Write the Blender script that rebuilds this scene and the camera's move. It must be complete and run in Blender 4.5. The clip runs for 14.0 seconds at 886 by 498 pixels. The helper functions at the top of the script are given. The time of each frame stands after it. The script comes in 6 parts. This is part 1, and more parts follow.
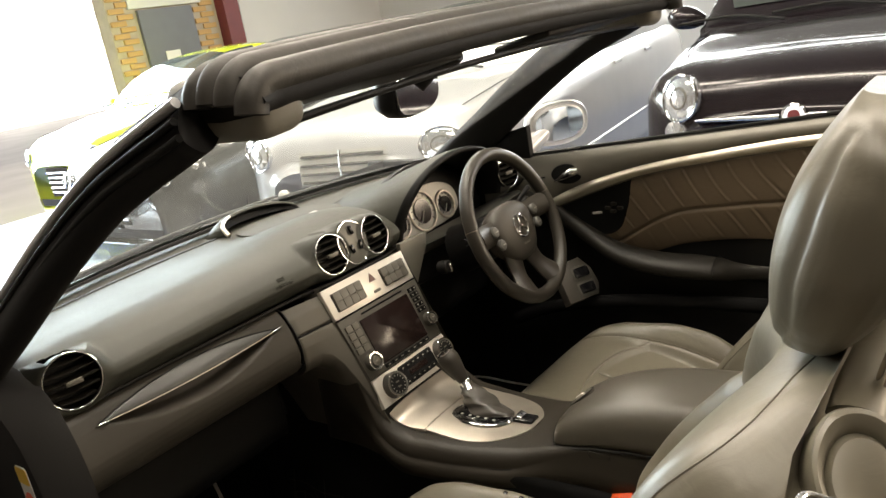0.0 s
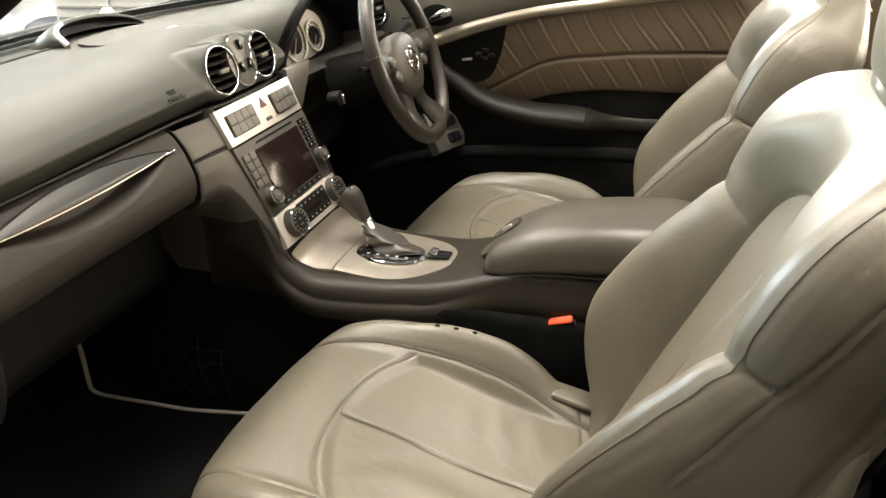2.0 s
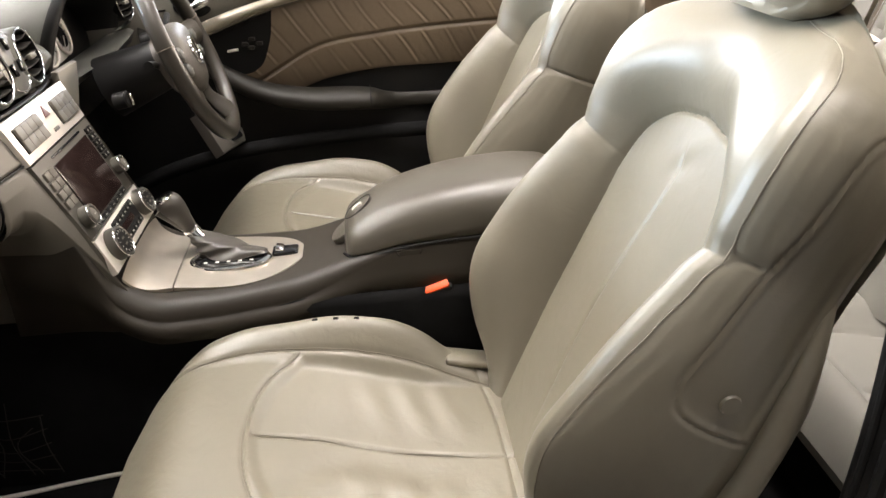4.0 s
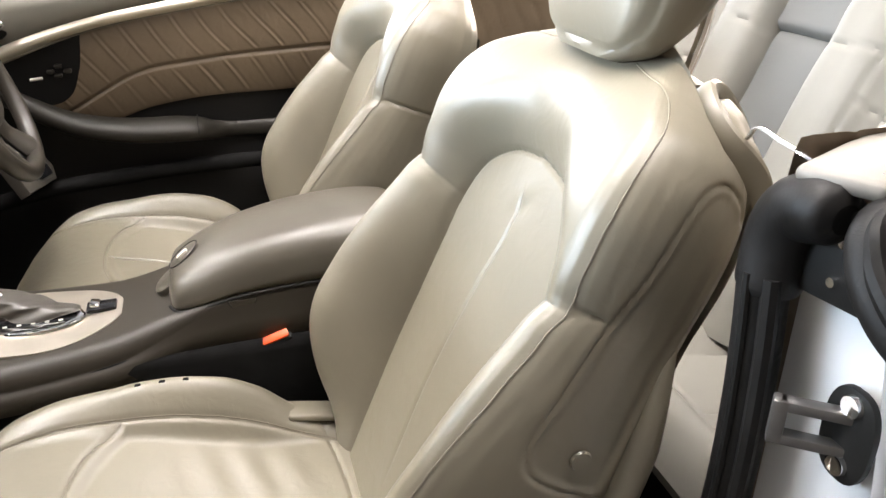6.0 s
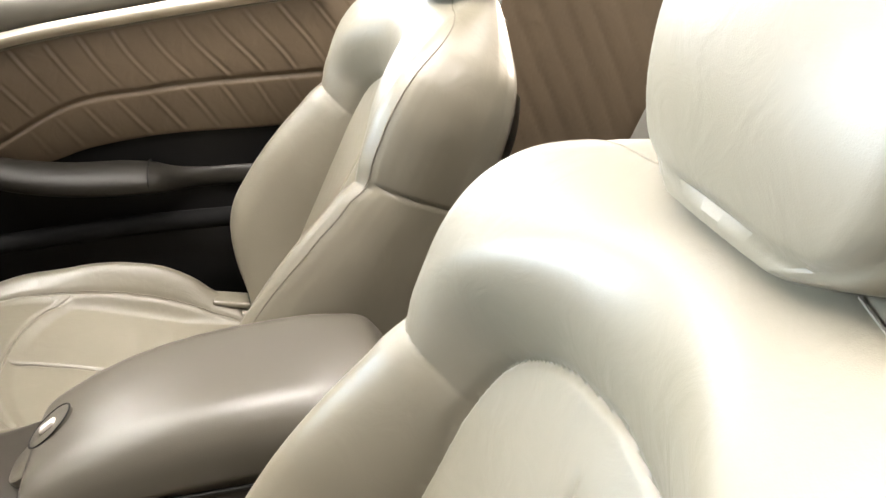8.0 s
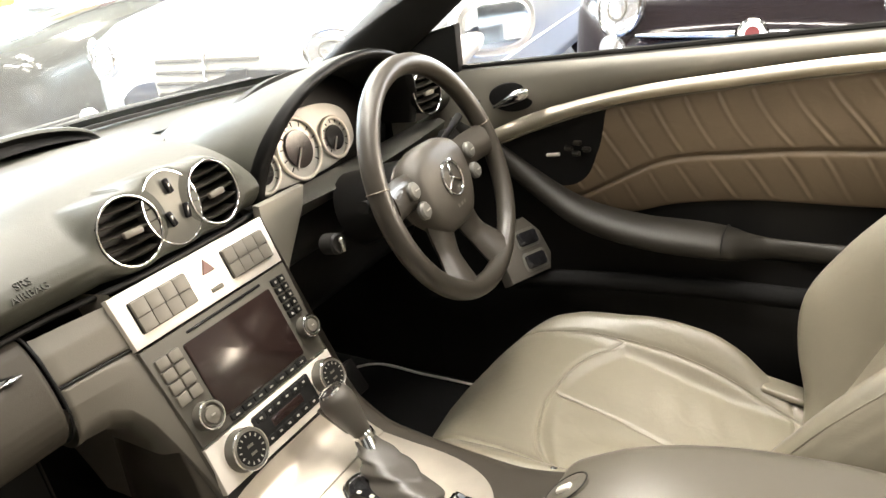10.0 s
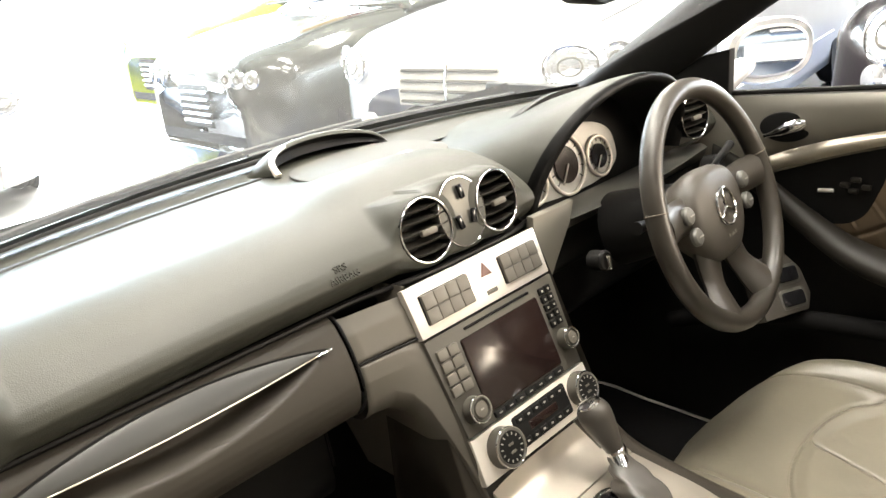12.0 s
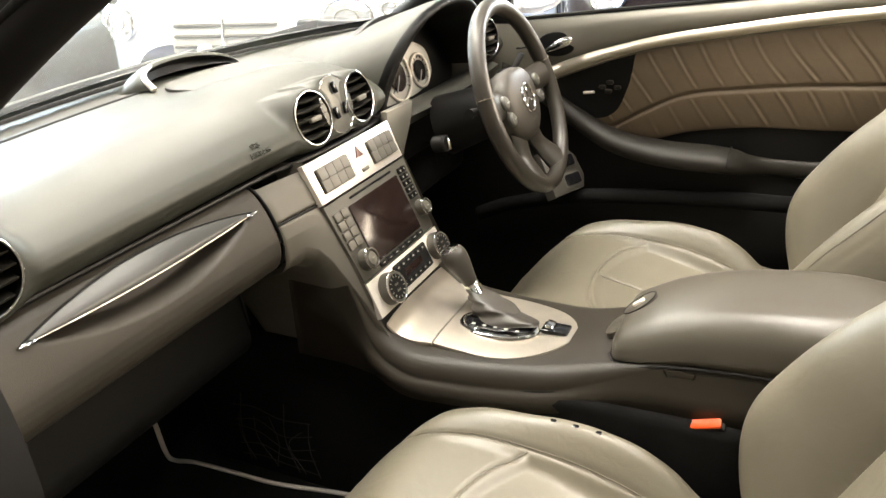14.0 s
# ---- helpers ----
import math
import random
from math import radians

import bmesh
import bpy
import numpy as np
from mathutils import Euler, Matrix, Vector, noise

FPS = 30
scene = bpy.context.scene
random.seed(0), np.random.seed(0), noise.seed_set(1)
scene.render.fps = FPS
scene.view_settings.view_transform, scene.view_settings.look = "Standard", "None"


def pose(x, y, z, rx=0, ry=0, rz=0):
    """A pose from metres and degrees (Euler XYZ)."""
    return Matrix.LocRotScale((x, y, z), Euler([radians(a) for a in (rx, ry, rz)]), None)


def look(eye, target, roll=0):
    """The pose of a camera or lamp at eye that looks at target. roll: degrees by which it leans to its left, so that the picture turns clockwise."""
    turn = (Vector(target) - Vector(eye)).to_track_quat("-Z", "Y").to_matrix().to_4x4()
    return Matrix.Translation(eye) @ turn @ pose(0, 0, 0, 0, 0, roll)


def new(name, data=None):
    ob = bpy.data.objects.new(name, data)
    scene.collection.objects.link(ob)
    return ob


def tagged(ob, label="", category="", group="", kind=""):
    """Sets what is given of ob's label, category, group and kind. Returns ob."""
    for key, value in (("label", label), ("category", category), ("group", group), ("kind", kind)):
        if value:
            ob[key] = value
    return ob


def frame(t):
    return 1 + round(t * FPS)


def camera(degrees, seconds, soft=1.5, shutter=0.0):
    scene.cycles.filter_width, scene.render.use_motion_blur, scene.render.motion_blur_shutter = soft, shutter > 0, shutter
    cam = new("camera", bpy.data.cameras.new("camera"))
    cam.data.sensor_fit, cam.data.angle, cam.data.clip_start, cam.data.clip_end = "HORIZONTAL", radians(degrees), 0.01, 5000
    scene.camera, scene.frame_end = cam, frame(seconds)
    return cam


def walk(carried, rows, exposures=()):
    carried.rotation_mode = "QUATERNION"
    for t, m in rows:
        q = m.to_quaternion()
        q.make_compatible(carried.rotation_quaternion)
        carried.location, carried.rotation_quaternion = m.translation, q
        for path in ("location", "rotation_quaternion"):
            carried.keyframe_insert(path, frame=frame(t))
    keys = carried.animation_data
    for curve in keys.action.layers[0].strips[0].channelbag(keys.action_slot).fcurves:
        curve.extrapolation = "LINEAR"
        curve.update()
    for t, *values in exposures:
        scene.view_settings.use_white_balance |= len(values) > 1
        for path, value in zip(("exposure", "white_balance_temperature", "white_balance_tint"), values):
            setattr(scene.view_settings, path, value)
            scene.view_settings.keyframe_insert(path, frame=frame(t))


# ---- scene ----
cam = camera(59.8, 14.0)
PATH = [
    (0, (-1.087, -1.093, 1.289), (0.403, 0.117, 0.727), -9.9),
    (0.5, (-1.185, -0.983, 1.254), (0.409, 0.077, 0.675), -8.8),
    (1, (-1.282, -0.869, 1.224), (0.403, -0.116, 0.453), -4.4),
    (1.5, (-1.211, -0.814, 1.206), (0.458, -0.021, 0.44), -3.1),
    (2, (-1.197, -0.757, 1.177), (0.499, -0.172, 0.294), -1.8),
    (2.2, (-1.211, -0.727, 1.159), (0.512, -0.256, 0.259), -2.8),
    (4.3, (-1.207, -0.462, 1.124), (0.557, -0.74, 0.224), -2.3),
    (4.5, (-1.208, -0.442, 1.125), (0.536, -0.802, 0.214), -2.7),
    (5, (-1.21, -0.427, 1.13), (0.492, -0.912, 0.199), -3.1),
    (5.5, (-1.205, -0.426, 1.142), (0.518, -1.049, 0.338), -0.4),
    (6, (-1.138, -0.53, 1.138), (0.58, -1.067, 0.266), 0.2),
    (6.5, (-1.052, -0.655, 1.138), (0.705, -1.039, 0.265), 0.8),
    (7, (-0.931, -0.691, 1.126), (0.788, -1.208, 0.245), 0.6),
    (7.2, (-0.867, -0.681, 1.127), (0.809, -1.312, 0.235), 0.2),
    (9.3, (-0.585, -0.765, 1.163), (1.132, -0.263, 0.268), -3.7),
    (9.5, (-0.583, -0.745, 1.167), (1.104, -0.087, 0.319), -5.4),
    (10, (-0.59, -0.714, 1.176), (0.97, 0.247, 0.376), -6.6),
    (10.5, (-0.602, -0.706, 1.183), (0.896, 0.367, 0.407), -4.8),
    (11, (-0.617, -0.683, 1.188), (0.797, 0.545, 0.487), -4.6),
    (11.5, (-0.628, -0.67, 1.187), (0.696, 0.645, 0.467), -4.9),
    (12, (-0.673, -0.65, 1.2), (0.604, 0.712, 0.483), -6.3),
    (12.5, (-0.8, -0.589, 1.198), (0.723, 0.522, 0.531), -5.6),
    (13, (-0.95, -0.564, 1.172), (0.742, 0.192, 0.42), -4.4),
    (13.5, (-0.981, -0.619, 1.173), (0.723, 0.033, 0.353), -2.7),
    (14, (-1.002, -0.675, 1.175), (0.605, 0.172, 0.339), -4.4),
]
# seconds, stops, white balance, tint
EXPOSURE = [(0, -0.78, 7610, 13), (0.5, -0.58, 7210, 12), (1.0, -0.39, 7200, 12), (2.0, 0.01, 7200, 13), (4.5, 0.46, 6700, 17), (5.5, 0.61, 6710, 17), (6.5, 0.61, 6610, 16), (7.0, 0.61, 6610, 16), (9.5, 0.66, 7010, 13), (11.0, 0.41, 7010, 13), (12.0, 0.36, 7010, 13), (13.0, 0.51, 7010, 12), (14.0, 0.51, 7110, 12)]
walk(cam, [(t, look(eye, target, roll)) for t, eye, target, roll in PATH], EXPOSURE)

# ---- world, lights, exposure ----
GROUND = -0.06
world = bpy.data.worlds.new("world")
scene.world = world
world.use_nodes = True
wn = world.node_tree
sky = wn.nodes.new("ShaderNodeTexSky")
sky.sky_type, sky.sun_disc = "NISHITA", False
sky.sun_elevation, sky.sun_rotation = radians(38), radians(-25)
wn.nodes["Background"].inputs["Strength"].default_value = 0.12
wn.links.new(sky.outputs["Color"], wn.nodes["Background"].inputs["Color"])


def area(name, m, sx, sy, power, colour):
    data = bpy.data.lights.new(name, "AREA")
    data.shape, data.size, data.size_y, data.energy, data.color = "RECTANGLE", sx, sy, power, colour
    ob = new(name, data)
    ob.matrix_world = m
    return ob


sun_data = bpy.data.lights.new("sun", "SUN")
sun_data.energy, sun_data.angle, sun_data.color = 2.5, radians(0.6), (1.0, 0.95, 0.88)
sun = new("sun", sun_data)
sun.matrix_world = look((-2, 14, 12), (0, 4, 0))

# daylight that enters through the open front of the showroom
area("daylight_opening", look((2.2, 7.7, 2.1), (0.2, -1.0, 0.9)), 4.6, 3.0, 1280, (0.64, 0.84, 1.0))
# fill from added, unseen window bands: driver's side, then rear for the stack's reflection
area("added_window_fill", look((9.42, 0.0, 2.65), (0.0, -0.4, 0.9)), 8.0, 1.7, 900, (0.82, 0.92, 1.0))
area("added_window_fill", look((6.2, -7.92, 2.65), (0.2, 0.0, 0.8)), 5.0, 1.7, 850, (1.0, 0.88, 0.73))
# ceiling lamps added out of view to light cabin and cars: place and power
FILL_TUBES = [(-0.4, 2.3, 70), (1.5, 2.3, 150), (3.7, 3.2, 260), (1.6, -2.2, 110), (0.3, 0.1, 170), (-1.1, -1.5, 60)]
for tx, ty, power in FILL_TUBES:
    area("fill_tube", look((tx, ty, 3.70), (tx, ty, 0)), 0.5, 2.4, power, (1.0, 0.985, 0.94))
scene.view_settings.exposure = 0.0

# ---- materials ----
def material(name, colour, rough=0.5, metal=0.0, grain=0.0, scale=400.0, tone=0.08, tscale=6.0, coat=0.0, spec=0.5, kind="noise", crease=0.0):
    m = bpy.data.materials.new(name)
    m.use_nodes = True
    nt = m.node_tree
    b = nt.nodes["Principled BSDF"]
    b.inputs["Metallic"].default_value = metal
    b.inputs["Coat Weight"].default_value = coat
    b.inputs["Specular IOR Level"].default_value = spec
    tc = nt.nodes.new("ShaderNodeTexCoord")
    n1 = nt.nodes.new("ShaderNodeTexNoise")
    n1.inputs["Scale"].default_value, n1.inputs["Detail"].default_value = tscale, 6.0
    nt.links.new(tc.outputs["Object"], n1.inputs["Vector"])
    ramp = nt.nodes.new("ShaderNodeMapRange")
    ramp.inputs["From Min"].default_value, ramp.inputs["From Max"].default_value = 0.3, 0.7
    ramp.inputs["To Min"].default_value, ramp.inputs["To Max"].default_value = 1.0 - tone, 1.0 + tone
    nt.links.new(n1.outputs["Fac"], ramp.inputs["Value"])
    mul = nt.nodes.new("ShaderNodeVectorMath")
    mul.operation = "SCALE"
    mul.inputs[0].default_value = colour
    nt.links.new(ramp.outputs["Result"], mul.inputs["Scale"])
    nt.links.new(mul.outputs["Vector"], b.inputs["Base Color"])
    r2 = nt.nodes.new("ShaderNodeMapRange")
    r2.inputs["To Min"].default_value, r2.inputs["To Max"].default_value = max(0.02, rough - tone * 0.7), min(1.0, rough + tone * 0.7)
    nt.links.new(n1.outputs["Fac"], r2.inputs["Value"])
    nt.links.new(r2.outputs["Result"], b.inputs["Roughness"])
    if grain > 0:
        if kind == "leather":
            n2 = nt.nodes.new("ShaderNodeTexVoronoi")
            n2.feature = "DISTANCE_TO_EDGE"
            n2.inputs["Scale"].default_value = scale
            out = n2.outputs["Distance"]
        else:
            n2 = nt.nodes.new("ShaderNodeTexNoise")
            n2.inputs["Scale"].default_value, n2.inputs["Detail"].default_value = scale, 3.0
            out = n2.outputs["Fac"]
        nt.links.new(tc.outputs["Object"], n2.inputs["Vector"])
        bump = nt.nodes.new("ShaderNodeBump")
        bump.inputs["Strength"].default_value, bump.inputs["Distance"].default_value = grain, 0.0006
        nt.links.new(out, bump.inputs["Height"])
        nt.links.new(bump.outputs["Normal"], b.inputs["Normal"])
        if crease > 0:
            # soft creases and dents, larger than the grain
            n3, bump2 = nt.nodes.new("ShaderNodeTexNoise"), nt.nodes.new("ShaderNodeBump")
            n3.inputs["Scale"].default_value, n3.inputs["Detail"].default_value, n3.inputs["Distortion"].default_value = 28.0, 4.0, 1.2
            nt.links.new(tc.outputs["Object"], n3.inputs["Vector"])
            bump2.inputs["Strength"].default_value, bump2.inputs["Distance"].default_value = crease, 0.004
            nt.links.new(n3.outputs["Fac"], bump2.inputs["Height"])
            nt.links.new(bump2.outputs["Normal"], bump.inputs["Normal"])
    return m


def emitter(name, colour, strength):
    m = bpy.data.materials.new(name)
    m.use_nodes = True
    b = m.node_tree.nodes["Principled BSDF"]
    b.inputs["Base Color"].default_value = (*colour, 1)
    b.inputs["Emission Color"].default_value = (*colour, 1)
    b.inputs["Emission Strength"].default_value = strength
    return m


def glass(name, gloss=0.05, veil=0.0):
    """A thin pane: mostly clear, with a faint mirror image and a patchy pale translucent film."""
    m = bpy.data.materials.new(name)
    m.use_nodes = True
    nt = m.node_tree
    nt.nodes.remove(nt.nodes["Principled BSDF"])
    clear, shine, mix = nt.nodes.new("ShaderNodeBsdfTransparent"), nt.nodes.new("ShaderNodeBsdfGlossy"), nt.nodes.new("ShaderNodeMixShader")
    clear.inputs["Color"].default_value = (0.93, 0.96, 0.95, 1)
    shine.inputs["Roughness"].default_value = 0.02
    mix.inputs["Fac"].default_value = gloss
    nt.links.new(clear.outputs["BSDF"], mix.inputs[1])
    nt.links.new(shine.outputs["BSDF"], mix.inputs[2])
    film = nt.nodes.new("ShaderNodeBsdfTranslucent")
    film.inputs["Color"].default_value = (0.85, 0.85, 0.84, 1)
    patch, spread, over = nt.nodes.new("ShaderNodeTexNoise"), nt.nodes.new("ShaderNodeMapRange"), nt.nodes.new("ShaderNodeMixShader")
    patch.inputs["Scale"].default_value, patch.inputs["Detail"].default_value = 5.0, 6.0
    spread.inputs["To Min"].default_value, spread.inputs["To Max"].default_value = veil * 0.5, veil * 1.5
    nt.links.new(patch.outputs["Fac"], spread.inputs["Value"])
    nt.links.new(spread.outputs["Result"], over.inputs["Fac"])
    nt.links.new(mix.outputs["Shader"], over.inputs[1])
    nt.links.new(film.outputs["BSDF"], over.inputs[2])
    nt.links.new(over.outputs["Shader"], nt.nodes["Material Output"].inputs["Surface"])
    return m


LEATHER = material("stone_leather", (0.163, 0.146, 0.108), 0.41, grain=0.10, scale=700, tone=0.07, tscale=7, kind="leather", spec=0.75, crease=0.18)
LEATHER_REAR = material("rear_leather", (0.148, 0.142, 0.122), 0.60, grain=0.12, scale=700, tone=0.07, kind="leather", spec=0.35)
REAR_GREY = material("rear_divider_grey", (0.078, 0.079, 0.076), 0.60, grain=0.12, scale=700, tone=0.07, kind="leather", spec=0.35)
DOOR_LEATHER = material("door_leather", (0.118, 0.085, 0.053), 0.48, grain=0.25, scale=480, tone=0.10, kind="leather", crease=0.3)
SEAM = material("seam_thread", (0.17, 0.15, 0.115), 0.7, tone=0.1)
DASH = material("dash_vinyl", (0.037, 0.038, 0.0295), 0.50, grain=0.5, scale=480, tone=0.08, tscale=9, kind="leather", crease=0.05, spec=0.36)
KNOB = material("dark_leather_knob", (0.060, 0.054, 0.046), 0.38, grain=0.2, scale=700, tone=0.08, kind="leather")
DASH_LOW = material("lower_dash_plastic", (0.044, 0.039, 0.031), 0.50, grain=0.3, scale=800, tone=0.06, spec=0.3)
CONSOLE = material("console_plastic", (0.016, 0.0140, 0.0105), 0.55, grain=0.2, scale=900, tone=0.07, spec=0.4)
ARMREST = material("armrest_vinyl", (0.076, 0.068, 0.054), 0.33, grain=0.25, scale=600, tone=0.05, kind="leather")
BLACK = material("black_plastic", (0.008, 0.0078, 0.0075), 0.45, grain=0.15, scale=700, tone=0.1, spec=0.22)
GLOSS_BLACK = material("gloss_black", (0.010, 0.010, 0.011), 0.12, tone=0.05)
PILLAR = material("pillar_cloth", (0.014, 0.013, 0.0125), 0.75, grain=0.4, scale=900, tone=0.12, spec=0.25)
CARPET = material("black_carpet", (0.008, 0.008, 0.008), 0.95, spec=0.1, grain=1.0, scale=1200, tone=0.25, tscale=30)
RUBBER = material("black_rubber", (0.009, 0.0085, 0.008), 0.5, grain=0.3, scale=300, tone=0.35, tscale=24, spec=0.15, crease=0.3)
ALU = material("satin_silver_trim", (0.80, 0.755, 0.68), 0.36, metal=0.4, tone=0.05, tscale=20)
STRIP = material("door_trim_silver", (0.66, 0.60, 0.49), 0.32, metal=0.55, tone=0.05, tscale=15)
CHROME = material("chrome", (0.85, 0.85, 0.85), 0.07, metal=1.0, tone=0.02)
SILVER_PAINT = material("silver_paint", (0.62, 0.625, 0.63), 0.30, metal=0.3, coat=0.8, tone=0.03)
WHITE_PAINT = material("white_paint_body", (0.75, 0.75, 0.74), 0.25, coat=0.8, tone=0.03)
BLACK_PAINT = material("black_paint_body", (0.014, 0.010, 0.012), 0.22, coat=0.5, tone=0.06)
GREEN_PAINT = material("dark_paint_body", (0.05, 0.052, 0.045), 0.15, coat=1.0, tone=0.06)
LIME_PAINT = material("lime_paint_body", (0.55, 0.60, 0.05), 0.25, coat=0.8, tone=0.03)
SCREEN = material("screen_glass", (0.016, 0.009, 0.008), 0.16, tone=0.1)
BUTTON = material("grey_button", (0.125, 0.115, 0.095), 0.45, tone=0.06, tscale=60)
MARK = material("button_mark", (0.36, 0.35, 0.31), 0.5, tone=0.03)
DIAL = material("dial_face", (0.60, 0.595, 0.56), 0.4, metal=0.3, tone=0.05, tscale=30)
RED = material("red_plastic", (0.85, 0.09, 0.015), 0.35, tone=0.06, tscale=40)
YELLOW = material("yellow_label", (0.80, 0.50, 0.03), 0.5, tone=0.06)
WHITE = material("white_label", (0.75, 0.73, 0.69), 0.5, tone=0.04)
CABLE = material("white_cable", (0.6, 0.56, 0.5), 0.5, tone=0.05)
PLATE = material("grey_vent_plate", (0.105, 0.103, 0.090), 0.4, metal=0.3, tone=0.05, tscale=30)
BLUE_FLOOR = material("blue_floor_paint", (0.045, 0.08, 0.17), 0.22, grain=0.2, scale=60, tone=0.2, tscale=1.5, coat=0.4)
GREY_FLOOR = material("dark_bounce_floor", (0.065, 0.059, 0.052), 0.4, grain=0.2, scale=60, tone=0.2, tscale=1.5)
CONCRETE = material("outside_paving", (0.45, 0.44, 0.42), 0.8, grain=0.4, scale=40, tone=0.12, tscale=1.0)
# unseen ceiling and walls, kept dark and warm to limit bounce light
CEILING = material("grey_ceiling", (0.20, 0.19, 0.175), 0.9, tone=0.08, tscale=0.7)
DARK_WALL = material("dark_bounce_wall", (0.12, 0.090, 0.065), 0.85, grain=0.2, scale=60, tone=0.08, tscale=0.8)
WALL = material("white_wall_paint", (0.70, 0.69, 0.66), 0.8, grain=0.2, scale=60, tone=0.05, tscale=0.8)
BRICK = material("yellow_brick", (0.50, 0.31, 0.13), 0.85, grain=0.5, scale=120, tone=0.16, tscale=3)
MORTAR = material("mortar", (0.42, 0.36, 0.28), 0.9, tone=0.1)
DOOR_GREY = material("grey_door", (0.13, 0.135, 0.15), 0.5, tone=0.05)
STEEL_RED = material("dark_red_steel", (0.17, 0.03, 0.03), 0.5, tone=0.08)
WHEEL_LEATHER = material("wheel_leather", (0.040, 0.035, 0.028), 0.36, grain=0.2, scale=600, tone=0.1, kind="leather")
GRIP = material("grip_blade_plastic", (0.055, 0.056, 0.052), 0.3, tone=0.05, tscale=20)
STRIKER_STEEL = material("striker_steel", (0.16, 0.155, 0.15), 0.42, metal=0.8, tone=0.15, tscale=30)
TRIM_PINK = material("cream_trim", (0.135, 0.122, 0.104), 0.5, grain=0.2, scale=500, tone=0.06, kind="leather")
DOOR_TOP = material("door_top_vinyl", (0.2175, 0.2030, 0.1711), 0.5, grain=0.3, scale=800, tone=0.06)
TRIM_LOW = material("satin_gear_trim", (0.60, 0.545, 0.465), 0.33, metal=0.8, tone=0.07, tscale=25)
SPEAKER = material("speaker_cloth", (0.052, 0.050, 0.040), 0.6, grain=0.6, scale=900, tone=0.06)
HAZARD = material("hazard_red", (0.13, 0.065, 0.055), 0.4, tone=0.05)
BLADE = material("grip_blade_grey", (0.125, 0.124, 0.112), 0.42, metal=0.2, tone=0.05, tscale=20)
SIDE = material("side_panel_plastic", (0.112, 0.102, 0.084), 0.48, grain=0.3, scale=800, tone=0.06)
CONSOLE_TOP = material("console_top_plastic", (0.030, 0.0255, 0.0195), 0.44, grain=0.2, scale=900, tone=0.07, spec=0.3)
TYRE = material("tyre", (0.02, 0.02, 0.02), 0.8, tone=0.15)
LAMP_GLASS = material("lamp_lens", (0.80, 0.82, 0.84), 0.08, metal=0.75, tone=0.04, tscale=40)
DARK_GLASS = material("dark_glass", (0.06, 0.07, 0.065), 0.04, tone=0.05)
# copy of the body silver without metal, so the jamb looks lit
JAMB_LIT = material("jamb_silver_lit", (0.60, 0.61, 0.62), 0.35, coat=0.3, tone=0.04)
GLASS = glass("clear_glass")
SCREEN_GLASS = glass("veiled_windscreen_glass", 0.05, 0.045)
TUBE_GLOW = emitter("tube_glow", (1.0, 0.95, 0.85), 12.0)
DAY_GLOW = emitter("daylight_backdrop", (0.96, 0.98, 1.0), 6.0)
MIRROR = material("mirror_glass", (0.88, 0.88, 0.88), 0.03, metal=1.0, tone=0.01)
# paler than the other rubber, for the header ribs
SEAL_GREY = material("pale_grey_seal", (0.046, 0.042, 0.036), 0.55, grain=0.4, scale=300, tone=0.3, tscale=24, spec=0.4, crease=0.3)
HUB_PAD = material("hub_pad_vinyl", (0.062, 0.055, 0.045), 0.45, grain=0.3, scale=700, tone=0.06, kind="leather")
STACK_GREY = material("stack_grey_plastic", (0.085, 0.079, 0.066), 0.42, grain=0.15, scale=900, tone=0.06, spec=0.4)

# ---- building helpers ----
ORIGIN = {}


def thing(name, base, label, category, group="", kind=""):
    """An Empty at the thing's base."""
    ob = new(name)
    ob.location = base
    ob.empty_display_size = 0.05
    ORIGIN[ob.name] = Vector(base)
    return tagged(ob, label, category, group, kind)


def part(name, data, mat, parent=None, label="", smooth=True, origin=None):
    """One mesh, given in world coordinates as a bmesh or (verts, faces), under a thing or a part."""
    me = bpy.data.meshes.new(name)
    if isinstance(data, tuple):
        me.from_pydata([tuple(v) for v in data[0]], [], data[1])
    else:
        data.to_mesh(me)
        data.free()
    base = ORIGIN[parent.name] if parent else (Vector(origin) if origin else Vector((0, 0, 0)))
    me.transform(Matrix.Translation(-base))
    me.materials.append(mat)
    if smooth:
        me.shade_smooth()
        if smooth != "all":
            me.set_sharp_from_angle(angle=radians(38))
    ob = new(name, me)
    if parent:
        ob.parent = parent
    else:
        ob.location = base
    ORIGIN[ob.name] = base
    if label:
        tagged(ob, label)
    return ob


def grid(P, cu=False, cv=False, flip=False):
    """Verts and faces of an array [nu, nv, 3]."""
    nu, nv = P.shape[:2]
    i = np.arange(nu if cu else nu - 1)
    j = np.arange(nv if cv else nv - 1)
    I, J = np.meshgrid(i, j, indexing="ij")
    I2, J2 = (I + 1) % nu, (J + 1) % nv
    F = np.stack([I * nv + J, I2 * nv + J, I2 * nv + J2, I * nv + J2], -1).reshape(-1, 4)
    if flip:
        F = F[:, ::-1]
    return P.reshape(-1, 3).tolist(), F.tolist()


def merge(*parts):
    V, F = [], []
    for v, f in parts:
        n = len(V)
        V += list(v)
        F += [[k + n for k in face] for face in f]
    return V, F


def capped(P, flip=False):
    """Closed tube of loops [n, m, 3] with flat ends."""
    V, F = grid(P, cv=True, flip=flip)
    n, m = P.shape[:2]
    a, b = list(range(m)), [(n - 1) * m + k for k in range(m)]
    F += [a if flip else a[::-1], b[::-1] if flip else b]
    return V, F


